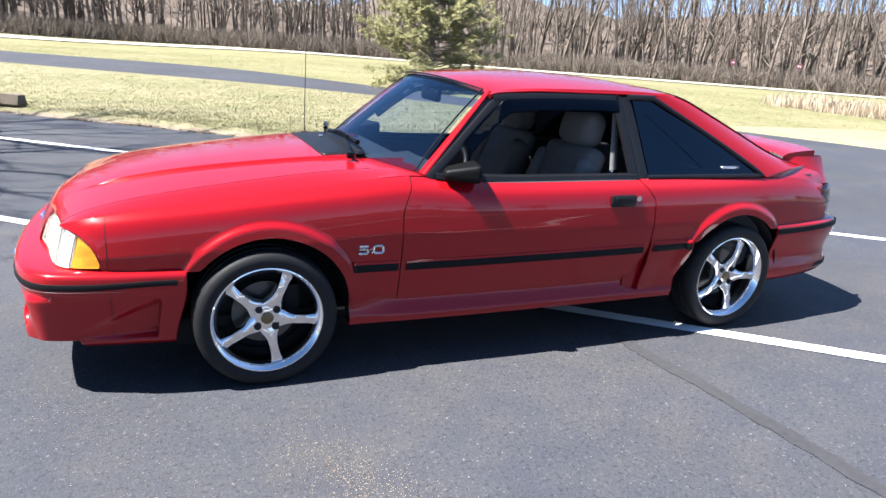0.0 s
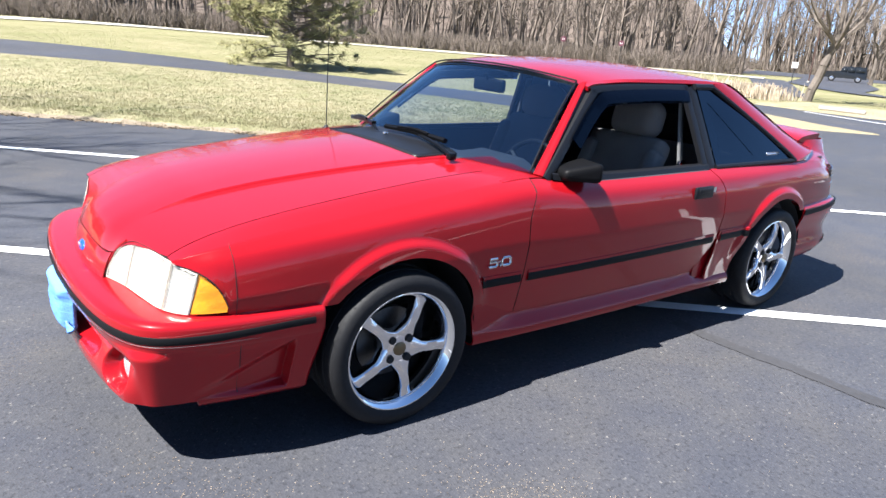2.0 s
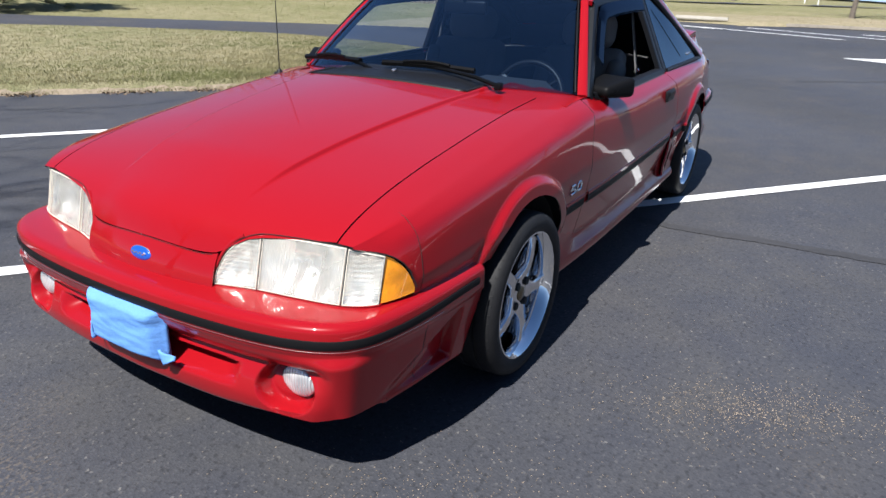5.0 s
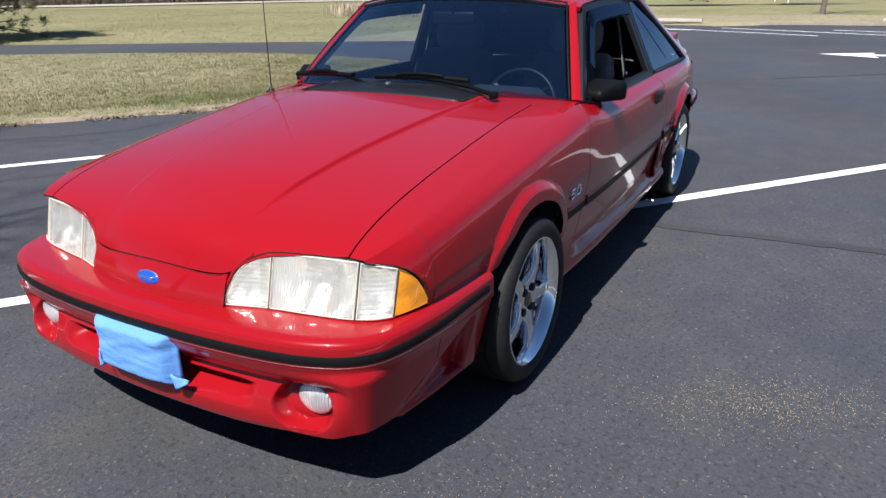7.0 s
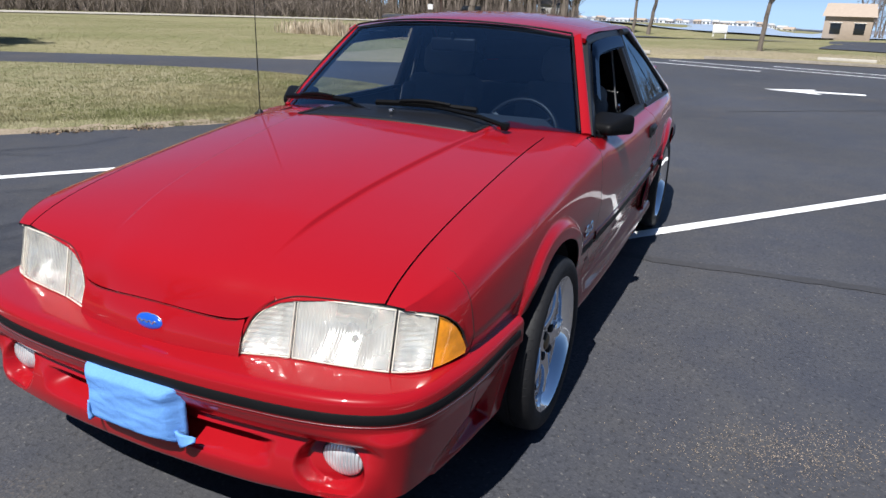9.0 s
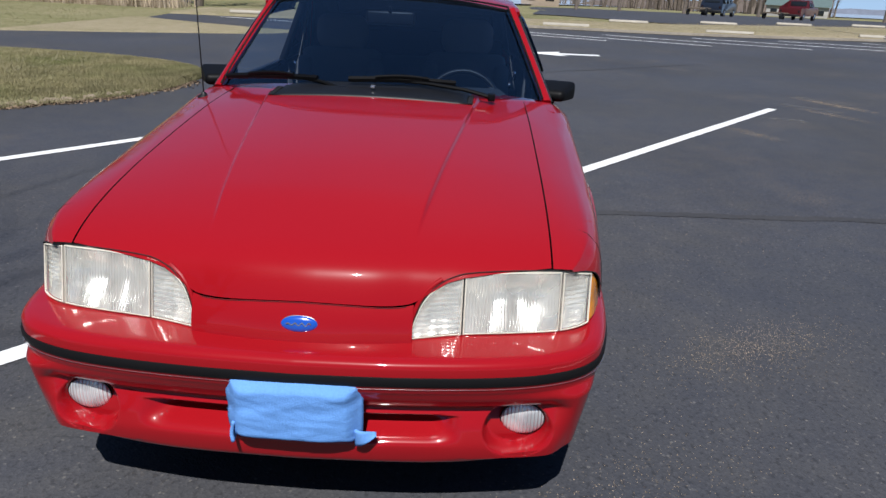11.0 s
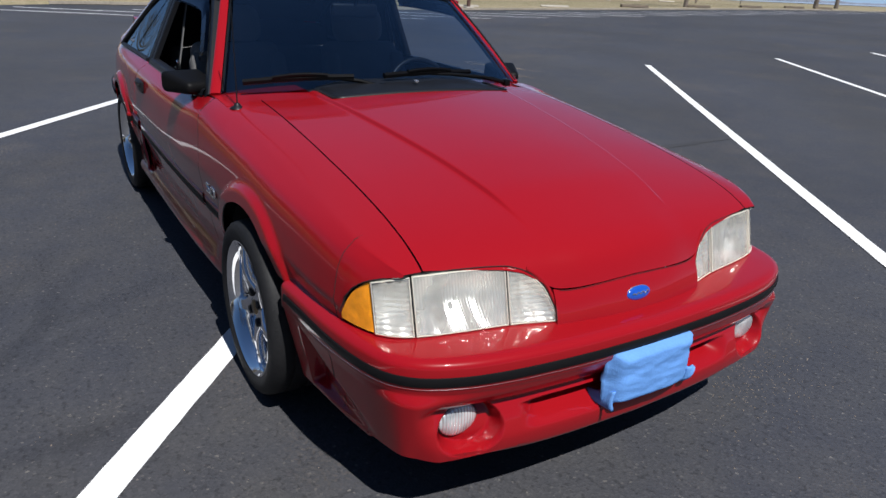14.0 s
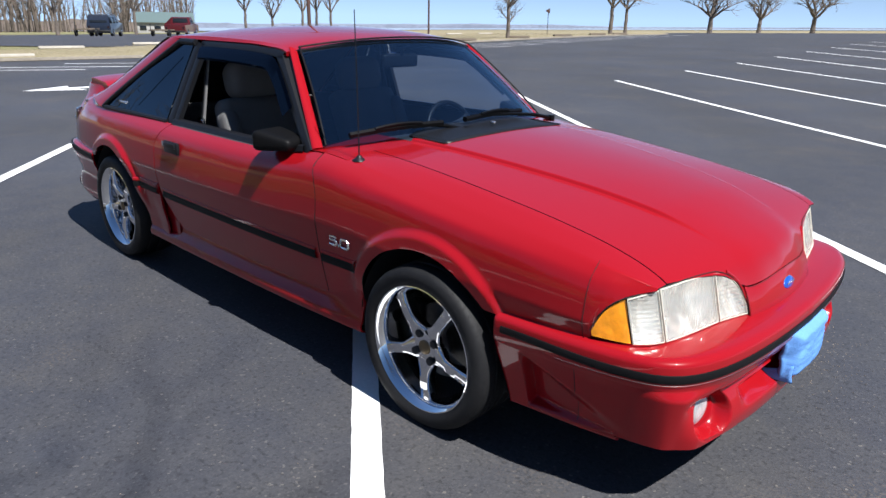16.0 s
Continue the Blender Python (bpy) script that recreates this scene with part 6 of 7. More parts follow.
for u in steps(-1, 1, 20):
    y = u * 0.388
    xf, xr = -0.962 + 0.014 * u * u, -0.735
    rows.append([(xf + (xr - xf) * t, y, hood_z(xf, y) + 0.003 + (0.958 - 0.030 * u**4 - hood_z(xf, y)) * t) for t in steps(0, 1, 6)])
cowl = sheet("cowl_panel", rows, M["black"], car, "matt black cowl panel with vent slots", thick=0.01, out=(-0.8, 0, 0.2))
for side in (-1, 1):
    for k in range(13):
        t = k / 12
        x = -0.945 + 0.165 * t
        box("vent_tooth", (x, side * (0.393 + 0.006 * t), hood_z(-0.94, 0.38) + 0.003 + 0.004 * t), (0.007, 0.022, 0.006), M["black"], cowl, bevel=0.002)
box("washer_nozzle", (-0.865, 0.0, hood_z(-0.92, 0) + 0.024), (0.022, 0.016, 0.012), M["silver"], cowl, "small washer nozzle", bevel=0.003)


def wiper(px, py, tx, ty, a0, a1):
    """An arm from its pivot to the middle of a blade lying on the glass."""
    base = Vector((px, py, 0.938))
    mid = Vector((tx, ty, 0.976))
    w = pipe("wiper", [base, base.lerp(mid, 0.3) + Vector((0, 0, 0.012)), base.lerp(mid, 0.7) + Vector((0, 0, 0.010)), mid], 0.010, M["wiper"], car, "black wiper lying on the windscreen", 8, r2=0.006)
    box("wiper_pivot", tuple(base), (0.035, 0.030, 0.030), M["wiper"], w, bevel=0.006)
    blade = [Vector(a0).lerp(Vector(a1), t) + Vector((-0.01, 0, 0.002 + 0.006 * math.sin(t * math.pi))) for t in steps(0, 1, 12)]
    pipe("wiper_blade", blade, 0.013, M["wiper"], w, "thin rubber blade", 6)
    pipe("wiper_bridge", [p + Vector((-0.008, 0, 0.009 + 0.006 * math.sin(t * math.pi))) for p, t in zip(blade[3:10], steps(0, 1, 6))], 0.008, M["wiper"], w, "", 6)


wiper(-0.835, -0.480, -0.770, -0.10, (-0.785, 0.11, 0.976), (-0.750, -0.33, 0.974))
wiper(-0.815, 0.130, -0.735, 0.44, (-0.775, 0.24, 0.972), (-0.665, 0.655, 0.948))

# mirrors
for side in (-1, 1):
    my = 0.790 if side < 0 else 0.796
    bm = bmesh.new()
    bmesh.ops.create_cube(bm, size=1.0, matrix=pose(-0.400, side * my, 0.914, 0, 0, side * 14) @ Matrix.Diagonal((0.160, 0.175, 0.088, 1)))
    for v in bm.verts:
        if v.co.x < -0.400:
            v.co.z = 0.900 + (v.co.z - 0.914) * 0.52
            v.co.y = side * (my - 0.022) + (v.co.y - side * my) * 0.72
    bmesh.ops.bevel(bm, geom=list(bm.edges), offset=0.026, segments=4, affect="EDGES", profile=0.6)
    mir = part("mirror", bm, M["mirror"], car, "black door mirror", sharp=60)
    box("mirror_glass", (-0.329, side * (my + 0.010), 0.913), (0.006, 0.13, 0.070), M["chrome"], mir, "mirror glass", rot=Euler((0, 0, side * radians(14))).to_matrix(), bevel=0.002)
    # sill skirts
    rows = []
    for x in steps(-0.915, 0.865, 70):
        p = P_(x)
        f = smooth(-0.905, -0.66, x)
        top = 0.415 - 0.085 * f
        if x > 0.56:
            top = 0.30
        belly = 0.004 * f - 0.020
        mid = (top + 0.275) / 2
        ring = [(side_y(x, top) - 0.002, top), (side_y(x, mid) + 0.006, mid), (p + belly - 0.010, 0.275), (p + belly, 0.250), (p + belly - 0.006, 0.228), (p - 0.05, 0.218), (p - 0.12, 0.222)]
        rows.append([(x, side * y, z) for y, z in ring])
    sheet("side_skirt", rows, M["paint"], car, "red flared side skirt", thick=0.008, out=(0, 0, 0.35), sharp=50)
    # piece ahead of the rear wheel with a deep dark scoop
    rows = []
    for u in steps(0, 1, 16):
        row = []
        for z in steps(0.235, 0.545, 20):
            x0 = 0.684 - 0.040 * smooth(0.50, 0.26, z)
            x1 = 0.955 - 0.09 * smooth(0.50, 0.24, z)
            x = x0 + (x1 - x0) * u
            y = side_y(x, max(z, 0.33)) + 0.005 + 0.016 * smooth(0.50, 0.30, z) + 0.008 * (1 - smooth(0.0, 0.5, u)) * smooth(0.50, 0.40, z)
            row.append((x, side * y, z))
        rows.append(row)
    sheet("scoop_panel", rows, M["paint"], car, "red scoop piece ahead of the rear wheel", thick=0.010, sharp=60)
    rows = [[(x, side * (P_(x) - 0.048), z) for z in (0.24, 0.34, 0.54)] for x in steps(0.56, 0.90, 6)]
    sheet("scoop_void", rows, M["paint"], car, "shaded inner wall of the scoop", out=(0.7, 0, 0.4))
    # rubbing strips
    for x0, x1, z0, z1, nm in ((-0.905, -0.700, 0.500, 0.500, "rubbing_strip"), (-0.662, 0.640, 0.500, 0.508, "rubbing_strip"), (0.700, 0.940, 0.512, 0.516, "rubbing_strip")):
        rows, edge = [], []
        for x in steps(x0, x1, 26):
            z = z0 + (z1 - z0) * (x - x0) / (x1 - x0)
            y = side_y(x, z) + (0.005 if x > 0.68 else 0.0)
            rows.append([(x, side * (y + o), z + q) for q, o in ((-0.028, -0.004), (-0.026, 0.003), (-0.018, 0.006), (0.004, 0.006), (0.010, 0.003), (0.0105, -0.004))])
            edge.append([(x, side * (y + o), z + q) for q, o in ((0.0105, -0.004), (0.0105, 0.008), (0.022, 0.007), (0.028, -0.004))])
        st = sheet(nm, rows, M["strip"], car, "charcoal rubbing strip", out=(0, 0, 0.5))
        sheet("strip_lip", edge, M["paint"], st, "red upper lip", out=(0, 0, 0.5))
    # rear bumper side and strip
BUMPR = [(2.310, 0.0), (2.302, 0.30), (2.282, 0.52), (2.246, 0.655), (2.188, 0.735), (2.08, 0.790), (1.90, 0.828), (1.585, 0.850)]
rear_at, REAR_L = plan_curve([(-x, y) for x, y in BUMPR])
DEPTH_R = curve_fn((0.235, 0.06), (0.255, 0.025), (0.30, 0.010), (0.40, 0.030), (0.48, 0.012), (0.53, 0.0), (0.575, 0.0), (0.590, 0.02), (0.60, 0.10))
rows, strip_rows = [], []
for s in steps(-REAR_L, REAR_L, 130):
    x, y, nx, ny = rear_at(abs(s))
    x, nx = -x, -nx
    g = 1 if s >= 0 else -1
    rows.append([(x - nx * DEPTH_R(z), g * (y - ny * DEPTH_R(z)), z + 0.02 * smooth(1.7, 2.2, x) * (z < 0.3)) for z in steps(0.235, 0.60, 40)])
    strip_rows.append([(x + nx * o, g * (y + ny * o), 0.553 + 0.012 * smooth(1.6, 2.1, x) + q) for q, o in ((-0.018, -0.004), (-0.016, 0.008), (0.014, 0.008), (0.016, -0.004))])
rb = sheet("rear_bumper", rows, M["paint"], car, "red rear bumper", thick=0.008, out=(1.6, 0, 0.4), sharp=50)
sheet("bumper_strip", strip_rows, M["strip"], rb, "charcoal rubber strip", out=(1.6, 0, 0.55))
# tail lamps and tail panel
for side in (-1, 1):
    rows = []
    for (x, y) in [(1.985, 0.780), (2.05, 0.768), (2.105, 0.742), (2.150, 0.690), (2.180, 0.60), (2.205, 0.45), (2.215, 0.28)]:
        rows.append([(x - 0.05 * (z - 0.61), side * (y - 0.008 - 0.10 * (z - 0.70) * (z > 0.70)), z) for z in steps(0.605, 0.792, 8)])
    t = sheet("tail_lamp", rows, M["tail"], car, "dark smoked wrap-around tail lamp", thick=0.012, out=(1.7, 0, 0.7), sharp=50)
    for k in range(3):
        z = 0.645 + 0.045 * k
        pipe("lamp_rib", [(x - 0.05 * (z - 0.61) + 0.004, side * (y - 0.0065), z) for x, y in [(1.99, 0.780), (2.05, 0.768), (2.105, 0.742), (2.150, 0.690), (2.180, 0.60), (2.205, 0.45)]], 0.0025, M["tail"], t, "", 5)
box("tail_panel", (2.17, 0, 0.69), (0.05, 0.6, 0.20), M["paint"], car, bevel=0.01)

# badges
def badge(side):
    y = side * (side_y(-0.83, 0.585) + 0.002)
    bx, h = -0.887 if side < 0 else -0.767, 0.032

    def stroke(pts):
        pipe("badge_stroke", [(bx - side * p, y, 0.566 + q) for p, q in pts], 0.0058, M["silver"], b, "", 6)

    b = box("five_litre_badge", (-0.83, y - side * 0.004, 0.583), (0.012, 0.004, 0.006), M["silver"], car, "silver 5.0 badge on the fender", bevel=0.001)
    stroke([(0.042, h), (0.004, h), (0.004, h * 0.58), (0.036, h * 0.58), (0.042, h * 0.45), (0.042, 0.006), (0.036, 0.0), (0.0, 0.0)])
    stroke([(0.0565, 0.001), (0.0595, 0.001), (0.0595, 0.005), (0.0565, 0.005)])
    stroke([(0.074, h), (0.106, h), (0.112, h - 0.006), (0.112, 0.006), (0.106, 0), (0.074, 0), (0.068, 0.006), (0.068, h - 0.006), (0.074, h)])


for side in (-1, 1):
    badge(side)

# aerial
an = lathe("aerial", [(0.0, 0.022), (0.008, 0.02), (0.014, 0.010), (0.026, 0.004), (0.028, 0.0)], M["black"], car, "thin black whip aerial on the fender", 20)
an.data.transform(pose(-0.806, 0.716, hood_z(-0.806, 0.716) - 0.012, 90, 0, 0))
pipe("mast", [(-0.806, 0.716, 0.89), (-0.803, 0.716, 1.15), (-0.797, 0.717, 1.42)], 0.0030, M["black"], an, "", 6, r2=0.0018)

# underside and wheel wells
box("sill_floor", (0.0, 0, 0.262), (1.72, 1.52, 0.05), M["well"], car, "", bevel=0.01)
box("underbody", (0.0, 0, 0.255), (3.9, 1.40, 0.05), M["well"], car, "dark underbody", bevel=0.01)
for xc, zc, ri, ro in ARCH:
    for side in (-1, 1):
        rows = []
        for a in steps(-0.15, math.pi + 0.15, 22):
            rows.append([(xc + (ri + 0.006) * math.cos(a), side * y, zc + (ri + 0.004) * math.sin(a)) for y in (0.50, 0.62, 0.74, P_(xc) - 0.028)])
        sheet("wheel_well", rows, M["well"], car, "black wheel well", out=(xc, side * 0.7, zc + 9))
        box("well_back", (xc, side * 0.50, zc + 0.06), (0.74, 0.01, 0.58), M["well"], car, bevel=0.002)


# wheels
def wheel():
    w = new("wheel")
    w.parent = car
    tagged(w, "chrome five-spoke wheel with low-profile tyre")
    # profile across the tyre, y outward
    prof = [(0.227, 0.112), (0.238, 0.121), (0.254, 0.126), (0.275, 0.127), (0.298, 0.122), (0.309, 0.112), (0.314, 0.098), (0.3155, 0.080), (0.3155, 0.062), (0.309, 0.060), (0.309, 0.052), (0.316, 0.050), (0.3165, 0.012), (0.309, 0.010), (0.309, -0.010), (0.3165, -0.012), (0.316, -0.050), (0.309, -0.052), (0.309, -0.060), (0.3155, -0.062), (0.314, -0.098), (0.309, -0.112), (0.298, -0.122), (0.26, -0.127), (0.219, -0.112)]
    prof = [(r - 0.0155 * smooth(0.24, 0.30, r), y) for r, y in prof]
    tyre = lathe("tyre", prof, M["rubber"], w, "black low-profile road tyre", 72, sharp=30)
    verts, faces = [], []
    for k in range(60):
        a = 2 * math.pi * k / 60
        for s0, s1, da in ((0.062, 0.112, 0.035), (-0.112, -0.062, -0.035)):
            q = [(a, s0), (a + 0.012, s0), (a + 0.012 + da, s1), (a + da, s1)]
            m = len(verts)
            for t, y in q:
                r = 0.3014 if abs(y) < 0.1 else 0.2962
                verts.append((r * math.cos(t), y, r * math.sin(t)))
            faces.append((m, m + 1, m + 2, m + 3))
    tagged(link_mesh("tread_groove", verts, faces, M["well"], tyre, smooth=False), kind="stuff")
    rim = lathe("rim", [(0.230, 0.108), (0.2335, 0.113), (0.2325, 0.118), (0.228, 0.1190), (0.2235, 0.115), (0.2065, 0.095), (0.2040, 0.070), (0.199, 0.040), (0.195, 0.0), (0.195, -0.08), (0.215, -0.11)], M["chrome"], w, "polished chrome rim with deep lip", 72, sharp=40)
    # spokes
    for k in range(5):
        a = 2 * math.pi * k / 5 + math.pi / 2
        c, s = math.cos(a), math.sin(a)
        rows = []
        for t in steps(0, 1, 14):
            r = 0.040 + (0.2055 - 0.040) * t
            half = 0.021 + 0.024 * (1 - smooth(0, 0.42, t)) + 0.005 * smooth(0.80, 1.0, t)
            y = 0.082 + 0.010 * math.sin(math.pi * min(1, t * 1.1)) + 0.008 * t
            row = []
            for q, dy in ((-1, -0.040), (-1, -0.010), (-0.94, -0.004), (-0.80, 0.0), (0, 0.001), (0.80, 0.0), (0.94, -0.004), (1, -0.010), (1, -0.040)):
                row.append((r * c - half * q * s, y + dy, r * s + half * q * c))
            rows.append(row)
        sheet("spoke", rows, M["machined"], rim, "", out=(0, -3, 0), sharp=50)
    lathe("hub", [(0.0, 0.086), (0.045, 0.086), (0.058, 0.082), (0.066, 0.070), (0.066, 0.04)], M["machined"], rim, "machined hub", 40)
    lathe("centre_cap", [(0.0, 0.0945), (0.020, 0.0935), (0.026, 0.090), (0.028, 0.084)], M["cap"], w, "dull bronze centre cap", 32)
    for k in range(4):
        a = math.pi / 4 + k * math.pi / 2 + 0.9
        p = (0.053 * math.cos(a), 0.0, 0.053 * math.sin(a))
        lathe("lug_hole", [(0.0, 0.0945), (0.0125, 0.0945), (0.0148, 0.0925), (0.0155, 0.080)], M["well"], w, "black lug hole", 16, at=p)
    lathe("brake_disc", [(0.0, 0.022), (0.06, 0.022), (0.062, 0.006), (0.138, 0.006), (0.138, -0.014), (0.06, -0.014)], M["steel"], w, "steel brake disc", 40)
    lathe("backing", [(0.0, -0.075), (0.195, -0.075), (0.195, -0.09)], M["well"], w, "dark inner side", 40)
    return w


w0 = wheel()
WX = 1.2765
WZ = 0.301
w0.matrix_basis = pose(-WX, -0.738, WZ, 0, 47, 180)
for x, y, spin in ((WX, -0.738, 51), (-WX, 0.738, 38), (WX, 0.738, 30)):
    copy_thing(w0, pose(x, y, WZ, 0, spin, 180 if y < 0 else 0))
for side in (-1, 1):
    box("brake_caliper", (-WX + 0.115, side * 0.735, 0.35), (0.07, 0.06, 0.15), M["strip"], car, "dark brake caliper", bevel=0.015)


# cabin
def cabin():
    box("floor_pan", (0.3, 0, 0.33), (2.4, 1.42, 0.04), M["carpet"], car, "dark carpet floor", bevel=0.01)
    box("firewall", (-0.86, 0, 0.60), (0.03, 1.36, 0.55), M["carpet"], car, "", bevel=0.01)
    box("boot_floor", (1.55, 0, 0.56), (1.0, 1.2, 0.05), M["carpet"], car, "", bevel=0.01)
    for side in (-1, 1):
        rows = [[(x, side * (GLASS_Y(0.86) - 0.05), z) for z in (0.33, 0.6, 0.86)] for x in steps(0.62, 1.9, 8)]
        sheet("inner_side", rows, M["dash"], car, "", thick=0.01, out=(1, 3 * side, 0.5))
    # dashboard
    rows = []
    for y in steps(-0.70, 0.70, 24):
        hood = 0.045 * smooth(-0.58, -0.52, y) * (1 - smooth(-0.20, -0.14, y))
        rows.append([(-0.80, y, 0.885), (-0.60, y, 0.885 + hood * 0.5), (-0.46, y, 0.875 + hood), (-0.415, y, 0.855 + hood * 0.8), (-0.41, y, 0.80), (-0.43, y, 0.70), (-0.40, y, 0.62), (-0.42, y, 0.52)])
    dash = sheet("dashboard", rows, M["dash"], car, "dark grey vinyl dashboard", thick=0.015, out=(-0.7, 0, 0.5))
    box("console", (-0.1, 0, 0.44), (0.75, 0.22, 0.22), M["dash"], car, "centre console", bevel=0.03)
    # steering wheel
    c = Vector((-0.29, -0.36, 0.795))
    tilt = Euler((0, radians(-68), 0)).to_matrix()
    ring = [c + tilt @ Vector((0.18 * math.cos(a), 0.18 * math.sin(a), 0)) for a in steps(0, 2 * math.pi, 40)[:-1]]
    sw = pipe("steering_wheel", ring, 0.014, M["black"], car, "black steering wheel", 10, closed=True)
    for a in (0.0, 2.2, 4.08):
        pipe("wheel_spoke", [c, c + tilt @ Vector((0.18 * math.cos(a + math.pi), 0.18 * math.sin(a + math.pi), 0))], 0.014, M["black"], sw, "", 6)
    box("horn_pad", tuple(c), (0.05, 0.16, 0.11), M["black"], sw, bevel=0.02)
    pipe("steering_column", [c, c + Vector((-0.25, 0, -0.10))], 0.03, M["black"], sw, "", 8)
    # seats
    for y in (-0.365, 0.365):
        seat = new("front_seat")
        seat.parent = car
        tagged(seat, "grey cloth bucket seat with headrest")
        box("cushion", (0.10, y, 0.47), (0.52, 0.50, 0.17), M["cloth"], seat, bevel=0.055, seg=4)
        for s in (-1, 1):
            box("seat_bolster", (0.10, y + s * 0.215, 0.515), (0.46, 0.09, 0.15), M["cloth"], seat, bevel=0.04, seg=4)
        r = Euler((0, radians(23), 0)).to_matrix()
        box("backrest", (0.392, y, 0.725), (0.13, 0.46, 0.54), M["cloth"], seat, rot=r, bevel=0.05, seg=4)
        for s in (-1, 1):
            box("back_bolster", (0.348, y + s * 0.205, 0.71), (0.13, 0.09, 0.46), M["cloth"], seat, rot=r, bevel=0.042, seg=4)
        for k in range(3):
            box("back_pad", (0.325 + 0.040 * k, y, 0.60 + 0.110 * k), (0.05, 0.27, 0.105), M["cloth"], seat, rot=r, bevel=0.022, seg=3)
        hr = Euler((0, radians(14), 0)).to_matrix()
        box("headrest", (0.508, y, 1.066), (0.155, 0.30, 0.200), M["cloth"], seat, rot=hr, bevel=0.072, seg=6)
        for s in (-1, 1):
            pipe("headrest_post", [(0.50, y + s * 0.06, 0.93), (0.515, y + s * 0.06, 1.04)], 0.006, M["black"], seat, "", 6)
        # belt hanging from the pillar
        g = 1 if y > 0 else -1
        rows = [[(0.565 + q - 0.03 * t, g * (0.575 + 0.09 * t), 1.19 - 0.42 * t) for q in (-0.022, 0.022)] for t in steps(0, 1, 8)]
        b = sheet("seat_belt", rows, M["belt"], car, "grey seat belt hanging by the pillar", thick=0.003, out=(0.56, 0, 1.0))
        box("belt_buckle", (0.538, g * 0.655, 0.86), (0.05, 0.02, 0.05), M["chrome"], b, "bright belt tongue", bevel=0.004)
    rs = new("rear_seat")
    rs.parent = car
    tagged(rs, "grey cloth rear bench")
    box("cushion", (0.92, 0, 0.50), (0.42, 1.10, 0.16), M["cloth"], rs, bevel=0.05, seg=3)
    box("backrest", (1.20, 0, 0.70), (0.12, 1.12, 0.36), M["cloth"], rs, rot=Euler((0, radians(22), 0)).to_matrix(), bevel=0.04, seg=3)
    # inside mirror
    im = box("inside_mirror", (-0.255, 0.0, 1.195), (0.035, 0.23, 0.065), M["black"], car, "black inside mirror", bevel=0.014, seg=3)
    pipe("mirror_stalk", [(-0.255, 0, 1.20), (-0.285, 0, 1.25)], 0.009, M["black"], im, "", 6)
    # added dark panel, keeps the bright red deck edge out of the cabin view
    rows = []
    for u in steps(-1, 1, 16):
        y = u * (SAIL_Y(1.6) - 0.02)
        rows.append([(1.60, y, z) for z in (0.80, 0.88, SLOPE(1.60) + 0.002 + 0.026 * (1 - u * u))])
    sheet("hatch_screen", rows, M["carpet"], car, "added dark panel hiding the deck edge under the hatch glass", thick=0.006, out=(3, 0, 0.8))
    box("cargo_cover", (1.62, 0, 0.80), (0.78, 1.16, 0.02), M["carpet"], car, "black cargo cover", bevel=0.005)
    for g in (-1, 1):
        rows = []
        for t in steps(0, 1, 10):
            xi, zi = 0.80 + 0.66 * t, 1.235 - 0.385 * t
            xo = 0.92 + 0.90 * t
            rows.append([(xi, g * (GLASS_Y(zi) - 0.030), zi), (xo, g * (SAIL_Y(xo) - 0.020), SLOPE(xo) - 0.024), (xo, g * (SAIL_Y(xo) - 0.085), SLOPE(xo) - 0.010)])
        sheet("sail_trim", rows, M["dash"], car, "dark inner pillar trim", thick=0.006, out=(1.0, 3 * g, 0.6))
        rows = [[(-0.56 + 0.37 * t, g * (0.725 - 0.165 * t), 0.885 + 0.355 * t), (-0.52 + 0.37 * t, g * (0.735 - 0.165 * t), 0.87 + 0.36 * t)] for t in steps(0, 1, 8)]
        sheet("pillar_trim", rows, M["dash"], car, "", thick=0.02, out=(0, 3 * g, 1.0))


cabin()


